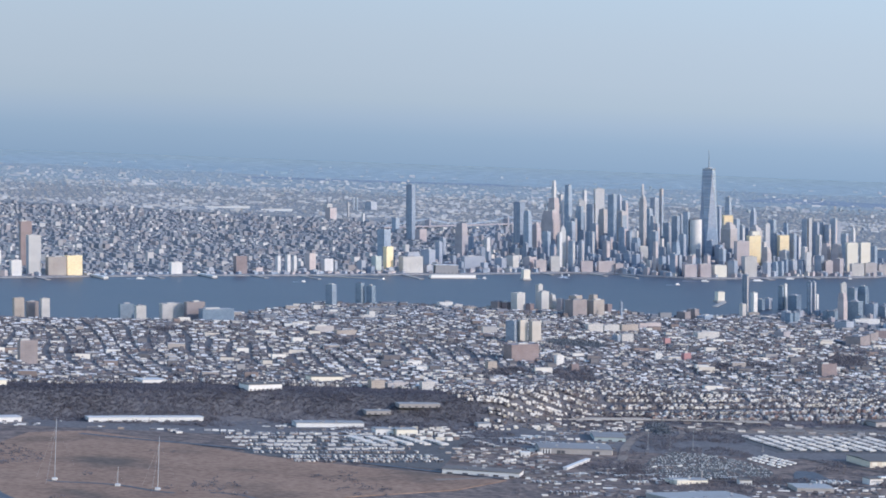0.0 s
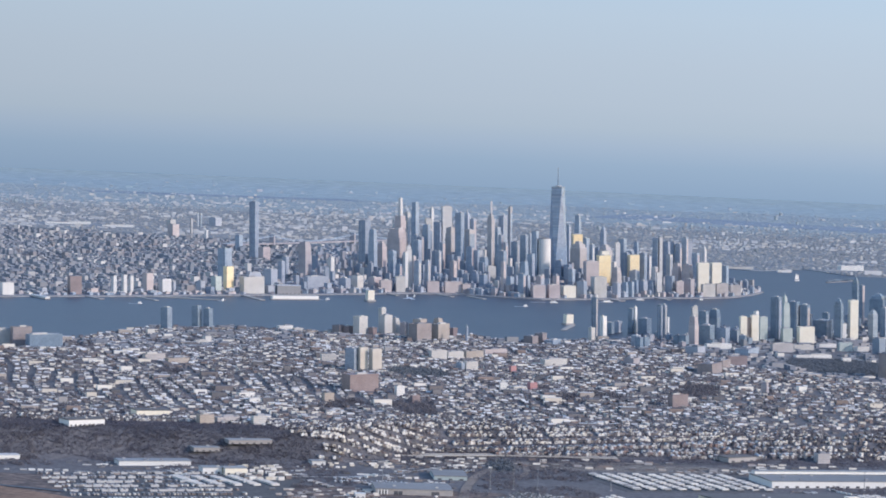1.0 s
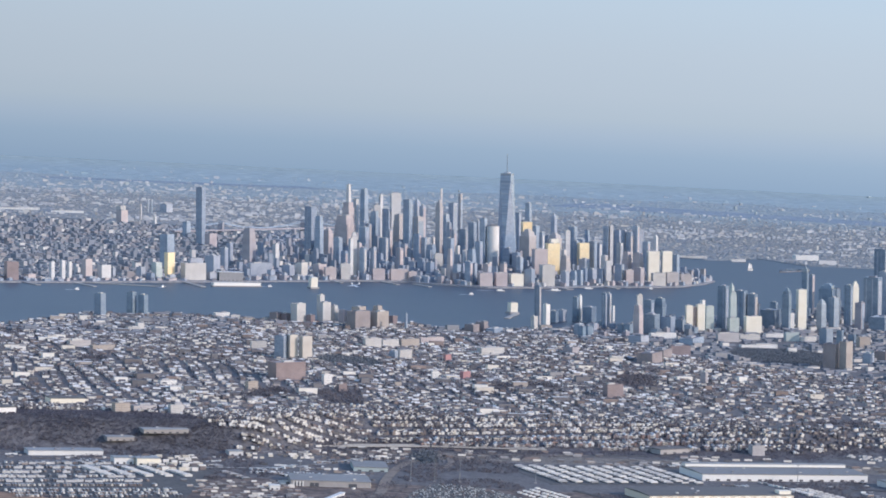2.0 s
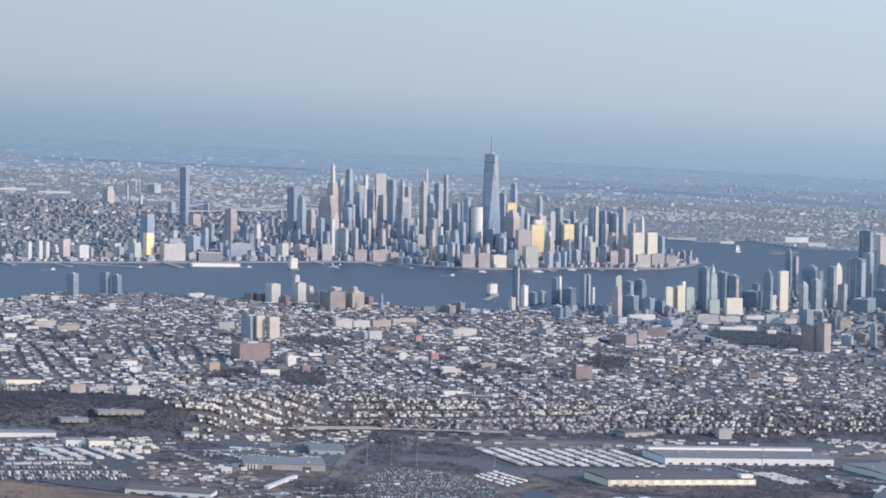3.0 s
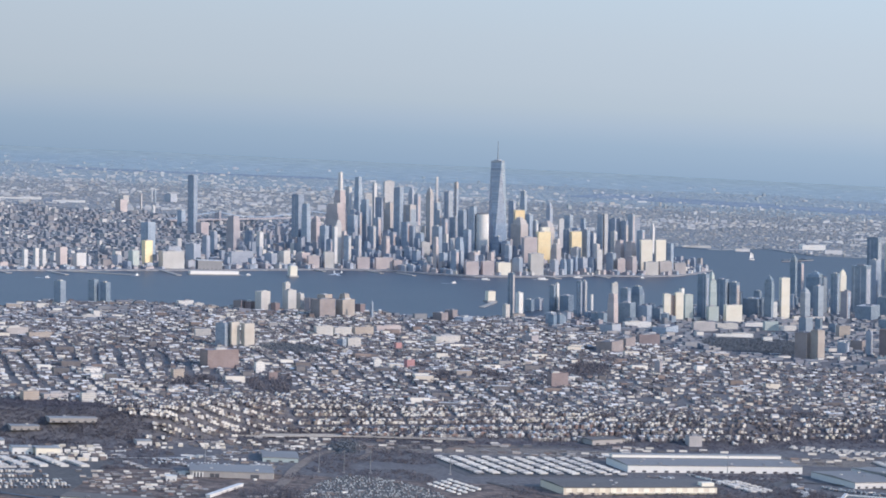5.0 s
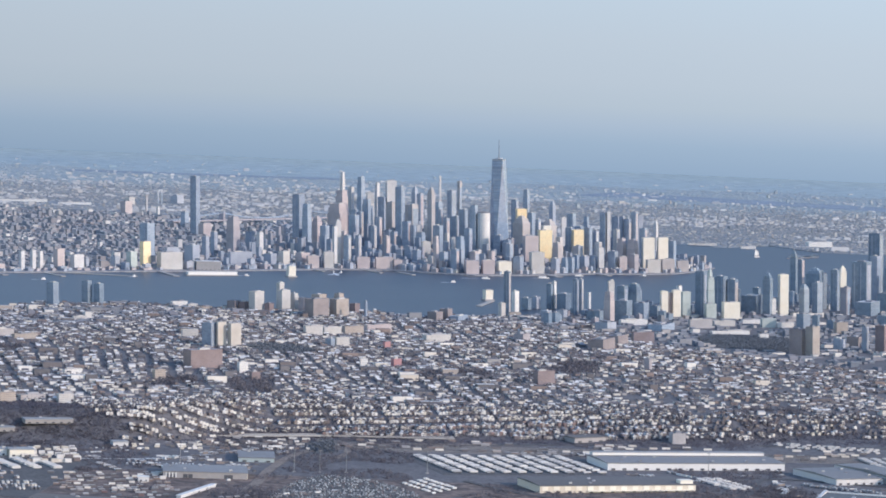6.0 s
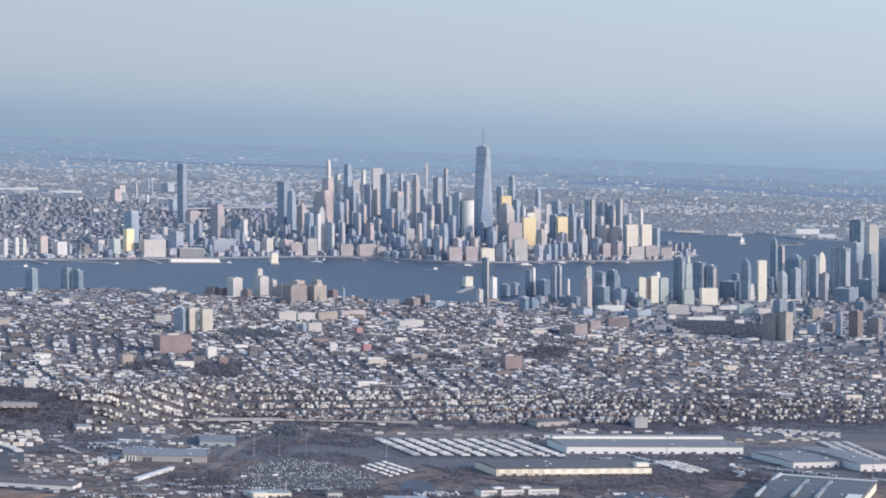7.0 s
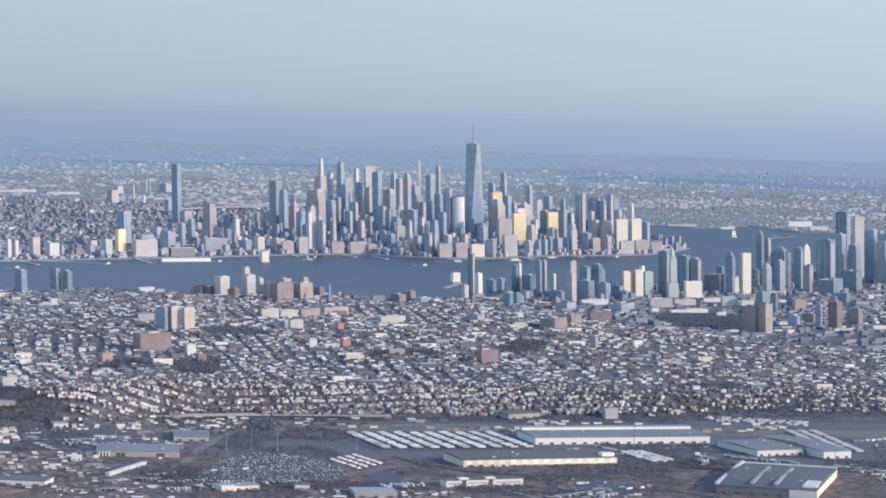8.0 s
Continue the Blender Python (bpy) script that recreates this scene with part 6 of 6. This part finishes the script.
# stay inside the fan that the walk looks over
town = town[(np.abs(town[:, 0] + 40) < 60 + 0.30 * town[:, 1])]
single = (town[:, 0] > -40) & (town[:, 0] < 26) & (town[:, 1] < ridge_foot(town[:, 0]) + 14)
near = town[single][:300]
rest = np.concatenate([town[~single], town[single][300:]])
for k, (hx, hy) in enumerate(near):
    slot = protos[k % 4]
    m = pose(float(hx), float(hy), float(land_height(hx, hy)) - 0.05, 0, 0, 16)
    if slot[1]:
        copy_thing(slot[0], m)
    else:
        slot[0].matrix_world = m
        slot[1] = True

n = len(rest)
deep = rest[:, 1] > ridge_foot(rest[:, 0]) + 28 + 6 * np.sin(rest[:, 0] * 0.09)
# broad patches of bigger and smaller lots
patch = np.array([noise.noise((x * 0.03, y * 0.03, 2.0)) for x, y in rest])
size = np.stack([rng.uniform(0.7, 1.0, n), rng.uniform(0.8, 1.3, n), rng.uniform(0.45, 0.85, n) + np.clip(patch, 0, 1) * 0.4], 1)
size[:, 0] = rng.uniform(0.48, 0.6, n)
size[:, 1] = rng.uniform(0.75, 1.0, n)
size[:, 2] = rng.uniform(0.42, 0.64, n)
size[deep, 2] = rng.uniform(0.32, 0.62, deep.sum()) + np.clip(patch[deep], 0, 1) * 0.4
bank = deep & (rest[:, 1] > 735) & (rest[:, 0] > -90) & (rest[:, 0] < -35)
size[bank, 2] += rng.uniform(0, 0.9, bank.sum())
size[deep, :2] = np.stack([rng.uniform(0.6, 1.6, deep.sum()), rng.uniform(0.7, 0.95, deep.sum())], 1)
big = (rng.random(n) < 0.012) & deep
size[big] = np.stack([rng.uniform(1.5, 4.0, big.sum()), rng.uniform(1.0, 2.0, big.sum()), rng.uniform(0.7, 1.5, big.sum())], 1)
zz = land_height(rest[:, 0], rest[:, 1]) - 0.08
gab = (rng.random(n) < np.where(deep, 0.35, 0.45)) & ~big
rot = np.full(n, radians(16)) + rng.normal(0, 0.03, n)
# the terraces on the slope turn their gable ends to the meadows
ends = gab & ~deep
size[ends, :2] = size[ends, 1::-1]
rot[ends] += radians(90)
stuff("town_houses", boxes_mesh("town_houses", rest[deep], size[deep], rot[deep], zz[deep], [HOUSE_WALL, HOUSE_ROOF], gab[deep]), "dense rows of small brick and clapboard houses", "houses")
stuff("slope_terraces", boxes_mesh("slope_terraces", rest[~deep], size[~deep], rot[~deep], zz[~deep], [TERRACE_WALL, HOUSE_ROOF], gab[~deep]), "pale gabled terraces stepping up the slope", "houses")

# bare street trees and the wood on the slope
tp = np.concatenate([town[rng.random(len(town)) < np.interp(town[:, 0], [-20, 30], [0.5, 0.8])], groves, groves + rng.normal(0, 0.6, groves.shape)])
row_trees = town[(town[:, 1] < ridge_foot(town[:, 0]) + 28) & (rng.random(len(town)) < 0.5)] + np.array([0.3, -1.0])
tp = np.concatenate([tp + rng.normal(0, 0.55, tp.shape), row_trees])
tz = land_height(tp[:, 0], tp[:, 1])
stuff("street_trees", clumps_mesh("street_trees", np.column_stack([tp, tz]), rng.uniform(0.65, 1.3, len(tp)), [TWIGS]), "bare brown winter trees between the houses", "trees")
wp = np.column_stack([rng.uniform(-260, -60, 120000), rng.uniform(440, 528, 120000)])
low = ridge_foot(wp[:, 0]) + 1 + 2 * np.sin(wp[:, 0] * 0.3)
wp = wp[wooded(wp) & (wp[:, 1] > low) & clear_of(wp, -0.8)]
band = np.column_stack([rng.uniform(-60, 130, 4500), 0 * np.arange(4500)])
band[:, 1] = ridge_foot(band[:, 0]) + rng.normal(0, 1, 4500) * np.interp(band[:, 0], [0, 40], [2.0, 4.0]) + np.interp(band[:, 0], [0, 40], [1.0, 6.0])
band = np.concatenate([band, band[band[:, 0] > 20] + rng.normal(0, 0.8, (int((band[:, 0] > 20).sum()), 2))])
wp = np.concatenate([wp, band[clear_of(band)]])
wz = land_height(wp[:, 0], wp[:, 1])
stuff("hillside_wood", clumps_mesh("hillside_wood", np.column_stack([wp, wz]), rng.uniform(0.25, 0.5, len(wp)), [SLOPE_TWIGS]), "bare brown wood on the slope of the ridge", "wood")
# the common's bare trees take the colour darkened for shade
cp = np.column_stack([rng.uniform(-64, 86, 60000), rng.uniform(620, 805, 60000)])
cp = cp[common(cp) & clear_of(cp)]
stuff("common_wood", clumps_mesh("common_wood", np.column_stack([cp, land_height(cp[:, 0], cp[:, 1])]), rng.uniform(0.4, 0.8, len(cp)), [SHADE_TWIGS]), "bare trees of a town common in shade-dark colour", "wood")
sp = np.column_stack([rng.uniform(-190, 110, 52000), rng.uniform(340, 518, 52000)])
dens = np.array([noise.noise((x * 0.05, y * 0.03, 9.0)) + 0.4 * noise.noise((x * 0.2, y * 0.1, 15.0)) for x, y in sp])
sp = sp[(dens > 0.12) & clear_of(sp, -1.0) & ~((sp[:, 0] < -64) & (sp[:, 1] < 456))]
extra = np.column_stack([rng.normal(41, 2.2, 900), rng.uniform(429, 470, 900)])
extra = np.concatenate([extra, np.column_stack([rng.normal(-37, 1.3, 500), rng.normal(503, 3.2, 500)]), np.column_stack([rng.normal(-46, 3, 700), rng.normal(434, 5, 700)])])
sp = sp[~((sp[:, 0] > -46) & (sp[:, 0] < 13) & (sp[:, 1] > 423) & (sp[:, 1] < 500))]
open_ground = np.column_stack([rng.uniform(-46, -21, 1500), rng.uniform(452, 500, 1500)])
open_ground = np.concatenate([open_ground, np.column_stack([rng.uniform(-46, 14, 700), rng.uniform(422, 432, 700)]), np.column_stack([rng.uniform(-14, 60, 1800), rng.uniform(424, 458, 1800)])])
extra = np.concatenate([extra, open_ground[np.array([noise.noise((p * 0.12, q * 0.1, 6.0)) for p, q in open_ground]) > -0.05]])
foot_scrub = np.column_stack([rng.uniform(-230, -72, 2600), rng.uniform(-6, 9, 2600)])
foot_scrub[:, 1] += ridge_foot(foot_scrub[:, 0])
foot_scrub = foot_scrub[np.array([noise.noise((p * 0.09, q * 0.16, 8.0)) for p, q in foot_scrub]) > 0]
extra = np.concatenate([extra, foot_scrub])
reeds_edge = np.column_stack([rng.uniform(-168, -66, 9000), rng.uniform(338, 458, 9000)])
edge_noise = np.array([noise.noise((p * 0.06, q * 0.035, 31.0)) + 0.3 * noise.noise((p * 0.3, q * 0.15, 32.0)) for p, q in reeds_edge])
extra = np.concatenate([extra, reeds_edge[edge_noise > 0.3]])
sp = np.concatenate([sp, extra[clear_of(extra, -1.0)]])
sp = sp[~((sp[:, 0] < -76) & (sp[:, 1] > 430) & (sp[:, 1] < 470))]
stuff("meadow_scrub", clumps_mesh("meadow_scrub", np.column_stack([sp, np.maximum(0.25, land_height(sp[:, 0], sp[:, 1]))]), rng.uniform(0.3, 0.8, len(sp)), [TWIGS]), "bare scrub and trees along yards and roads", "scrub")
# dark clumps paint the shade within the slip road's loop
gp = np.column_stack([rng.normal(-37.3, 1.0, 420), rng.normal(500, 3.4, 420)])
stuff("ramp_grove", clumps_mesh("ramp_grove", np.column_stack([gp, np.full(len(gp), 0.3)]), rng.uniform(0.6, 1.1, len(gp)), [SHADE_TWIGS]), "grove in shade-dark colour inside the loop of a slip road", "trees")

# scattered sheds and yards over the meadows
ip = np.column_stack([rng.uniform(-230, 110, 16000), rng.uniform(345, 500, 16000)])
dens = np.array([noise.noise((x * 0.05, y * 0.05, 5.0)) + 0.5 * noise.noise((x * 0.16, y * 0.2, 21.0)) for x, y in ip])
ok = (dens > 0.02) & clear_of(ip, 0.5) & ~((ip[:, 0] < -64) & (ip[:, 0] > -168) & (ip[:, 1] < 458))
ok &= ~((ip[:, 0] > -47) & (ip[:, 0] < 14) & (ip[:, 1] > 422) & (ip[:, 1] < 505)) & ~((ip[:, 0] < -76) & (ip[:, 1] > 425) & (ip[:, 1] < ridge_foot(ip[:, 0]) - 12))
ip = ip[ok]
n = len(ip)
size = np.stack([rng.gamma(2.0, 0.3, n) + 0.25, rng.uniform(0.25, 0.7, n), rng.uniform(0.14, 0.34, n)], 1)
stuff("yard_sheds", boxes_mesh("yard_sheds", ip, size, np.full(n, radians(15)) + rng.choice([0, 0.3, -0.2], n), np.full(n, 0.2), [YARD_PAINT, YARD_PAINT]), "scattered small sheds, containers and lorries", "sheds")

# strings of lorries and vans parked nose to tail along yards and verges
lr = np.random.default_rng(8)
spots, turns = [], []
for k in range(260):
    cx, cy = lr.uniform(-225, 100), lr.uniform(350, 505)
    if -47 < cx < 14 and 425 < cy < 500 or -168 < cx < -64 and cy < 458 or cx < -76 and cy > ridge_foot(cx) - 12:
        continue
    a, bend = radians(lr.choice([15, 15, 15, -62, 38]) + lr.normal(0, 4)), lr.normal(0, 0.02)
    side = lr.random() < 0.5
    for j in range(int(lr.integers(6, 24))):
        step = 0.55 if side else 1.5
        cx += math.cos(a) * step
        cy += math.sin(a) * step
        a += bend
        if lr.random() < 0.8:
            spots.append((cx, cy))
            turns.append(a + (radians(90) if side else 0))
spots, turns = np.array(spots), np.array(turns)
open_spot = clear_of(spots, 0.3)
spots, turns = spots[open_spot], turns[open_spot]
n = len(spots)
stuff("verge_lorries", boxes_mesh("verge_lorries", spots, np.stack([lr.uniform(0.8, 1.3, n), lr.uniform(0.26, 0.34, n), lr.uniform(0.26, 0.4, n)], 1), turns, np.full(n, 0.27), [YARD_PAINT, TRAILER]), "strings of parked lorries and vans along yards", "vehicles")

# the island city: mid-rise blocks, taller towards its southern end
ic = grid(26, -420, 92, 780, 1500, 2.3, 2.4, 6, 1.6, 1.2)
x, y = ic[:, 0], ic[:, 1]
ic = ic[(y > manhattan_shore(x) + 4) & (y < east_shore(x) - 2) & (np.abs(x + 40) < 60 + 0.26 * y)]
ic = ic[clear_of(ic) & (rng.random(len(ic)) < 0.9)]
n = len(ic)
x, y = ic[:, 0], ic[:, 1]
front = np.clip((y - manhattan_shore(x)) / 45, 0.1, 1)
core = np.exp(-(((x + 16) / np.where(x < -16, 82, 58)) ** 2)) * front * np.clip((1260 - y) / 60, 0.15, 1)
mid = np.interp(x, [-110, -70], [0.42, 0.9])
h = rng.gamma(2.4, 0.6, n) * (0.55 + 0.45 * front) * mid + 0.55 + core * rng.gamma(2.0, 1.7, n)
tallk = (rng.random(n) < 0.02) & (y > manhattan_shore(x) + 20)
h[tallk] += rng.uniform(1, 3.5, tallk.sum()) * np.interp(x[tallk], [-100, -70], [0.7, 2.0])
size = np.stack([rng.uniform(1.2, 2.1, n), rng.uniform(1.2, 2.1, n), np.clip(h, 0.8, 24)], 1)
low_part = x <= -105
size[low_part, 2] = 0.62 * size[low_part, 2] + 0.3
size[low_part, :2] *= 0.9
bigger = low_part & (rng.random(n) < 0.07)
size[bigger, :2] *= 1.5
size[bigger, 2] += rng.uniform(0.4, 1.8, bigger.sum())
turn = np.where(x > -85, radians(60), radians(50)) + rng.normal(0, 1, n) * np.where(x > -85, 0.05, 0.3)
edge = np.argsort(y - manhattan_shore(x))[:260]


def block_building(x, y, z, w, d, h, turn, wall):
    """A plain city block with a flat roof and a stair head."""
    ob = thing("block_building", pose(x, y, z, 0, PLUMB) @ pose(0, 0, 0, 0, 0, turn), WORDS[wall] + " city block close to the water", "building", "blocks along the water")
    part("wall", box(w, d, h), FACADES[wall], ob)
    roof = part("roof", box(w - 0.12, d - 0.12, 0.08, z=h - 0.03), ROOFING, ob)
    part("stair_head", box(w * 0.25, d * 0.25, 0.28, w * 0.12, -d * 0.1, h + 0.04), PLANT, roof)


for k in edge:
    block_building(float(x[k]), float(y[k]), 0.3, float(size[k, 0]) * 1.15, float(size[k, 1]), float(size[k, 2]), math.degrees(turn[k]), ("rose", "stone", "dusk", "umber", "slate", "umber", "pale", "stone", "dusk", "slate")[int(rng.integers(10))])
inner = np.setdiff1d(np.arange(n), edge)
south = inner[x[inner] > -105]
north = inner[x[inner] <= -105]
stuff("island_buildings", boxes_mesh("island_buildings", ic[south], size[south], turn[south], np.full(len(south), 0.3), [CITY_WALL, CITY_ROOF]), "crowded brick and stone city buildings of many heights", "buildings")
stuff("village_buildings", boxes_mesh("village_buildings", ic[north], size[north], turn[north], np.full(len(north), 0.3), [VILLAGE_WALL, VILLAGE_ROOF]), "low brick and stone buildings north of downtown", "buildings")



# low waterfront blocks of Hoboken and Jersey City
jc = grid(30, -260, 240, 680, 1060, 2.2, 2.2, 5, 1.4, 1.2)
x, y = jc[:, 0], jc[:, 1]
brow = np.interp(x, [-420, -140, -70, -10, 40, 70, 120], [600, 700, 745, 795, 755, 690, 655])
jc = jc[(y < near_shore(x) - 3) & (y > brow) & (np.abs(x + 40) < 60 + 0.26 * y)]
jc = jc[clear_of(jc) & ~common(jc) & (rng.random(len(jc)) < 0.38)]
n = len(jc)
size = np.stack([rng.gamma(2.2, 0.6, n) + 0.8, rng.uniform(0.9, 1.7, n), rng.gamma(2.0, 0.18, n) + 0.35], 1)
stuff("waterfront_blocks", boxes_mesh("waterfront_blocks", jc, size, np.full(n, radians(30)), np.full(n, 0.2), [LOW_WALL, LOW_ROOF]), "low city blocks behind the waterfront towers", "buildings")


# mid-rise blocks standing between the Jersey City towers
def midrise(x, y, w, d, h, turn, wall):
    ob = thing("midrise_block", pose(x, y, 0.1, 0, PLUMB) @ pose(0, 0, 0, 0, 0, turn), WORDS[wall] + " mid-rise block below waterfront towers", "building", "mid-rise blocks of the waterfront")
    part("wall", box(w, d, h), FACADES[wall], ob)
    roof = part("roof", box(w - 0.14, d - 0.14, 0.08, z=h - 0.03), ROOFING, ob)
    part("plant_room", box(w * 0.3, d * 0.35, 0.3, w * 0.15, d * 0.1, h + 0.04), PLANT, roof)


mids = np.column_stack([rng.uniform(12, 125, 260), rng.uniform(4, 48, 260)])
mids[:, 1] = near_shore(mids[:, 0]) - mids[:, 1]
mids = mids[clear_of(mids, 0.6)]
taken = []
for mx, my in mids:
    if len(taken) < 70 and all(abs(mx - a) + abs(my - b) > 4.2 for a, b in taken):
        taken.append((mx, my))
        midrise(float(mx), float(my), float(rng.uniform(1.3, 3.4)), float(rng.uniform(1.2, 2.2)), float(rng.gamma(2.2, 0.9) + 0.8), float(rng.choice([62, 66, 70, 58])), ("glass", "steel", "dusk", "glass", "glass", "umber", "steel", "dusk", "stone", "slate")[int(rng.integers(10))])


# the boroughs beyond the East River, thinning out towards the horizon
def borough(name, y0, y1, step, turn, hmin, hmax, keep, label, wall=None, roof=None):
    c = grid(turn, -0.26 * y1 - 60, 0.24 * y1 + 40, y0, y1, step, step * 1.3, 7, step * 0.9, step)
    c = c[(c[:, 1] > borough_shore(c[:, 0]) + 1.5) & (rng.random(len(c)) < keep * np.interp(c[:, 1], [y0, y0 + 120, y1 - 300, y1], [0.7 if y0 > 1400 else 1, 1, 1, 0.25])) & (np.abs(c[:, 0] + 30) < 70 + 0.23 * c[:, 1])]
    c += rng.normal(0, step * (0.5 if step < 5 else 1.6), c.shape)
    c = c[clear_of(c)]
    n = len(c)
    h = hmin + rng.gamma(1.3, (hmax - hmin) * 0.22, n)
    tall = rng.random(n) < 0.003
    h[tall] += rng.uniform(1.0, 2.5, tall.sum())
    s = np.stack([rng.uniform(0.5, 1.0, n) * step, rng.uniform(0.5, 1.1, n) * step, h], 1)
    stuff(name, boxes_mesh(name, c, s, np.full(n, radians(turn)), np.full(n, 0.25), [wall or FAR_WALL, roof or FAR_ROOF]), label, "buildings")


# haze here comes only from the tinted palettes, paler with distance
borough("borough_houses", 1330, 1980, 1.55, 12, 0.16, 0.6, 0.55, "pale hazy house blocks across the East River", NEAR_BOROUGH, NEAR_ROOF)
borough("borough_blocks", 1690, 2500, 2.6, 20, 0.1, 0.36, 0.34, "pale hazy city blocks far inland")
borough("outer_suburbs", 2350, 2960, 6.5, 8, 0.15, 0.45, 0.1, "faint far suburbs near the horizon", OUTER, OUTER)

# clusters of bright low roofs and sheds that stand out of the haze
wp2 = np.column_stack([rng.uniform(-560, 460, 34000), rng.uniform(1340, 2900, 34000)])
dens = np.array([noise.noise((a * 0.012, b * 0.008, 3.0)) + 0.6 * noise.noise((a * 0.05, b * 0.03, 7.0)) for a, b in wp2])
wp2 = wp2[(dens > np.interp(wp2[:, 0], [-40, 60], [-0.12, 0.12])) & (wp2[:, 1] > borough_shore(wp2[:, 0]) + 3) & (np.abs(wp2[:, 0] + 30) < 70 + 0.23 * wp2[:, 1]) & (rng.random(len(wp2)) < np.clip(2.3 - wp2[:, 1] / 1000, 0.012, 0.8)) & (wp2[:, 1] < 2650)]
wp2 = wp2[clear_of(wp2)]
n = len(wp2)
size = np.stack([rng.gamma(2.0, 0.8, n) + 0.5, rng.uniform(0.8, 2.5, n), rng.gamma(2.0, 0.28, n) + 0.25], 1)
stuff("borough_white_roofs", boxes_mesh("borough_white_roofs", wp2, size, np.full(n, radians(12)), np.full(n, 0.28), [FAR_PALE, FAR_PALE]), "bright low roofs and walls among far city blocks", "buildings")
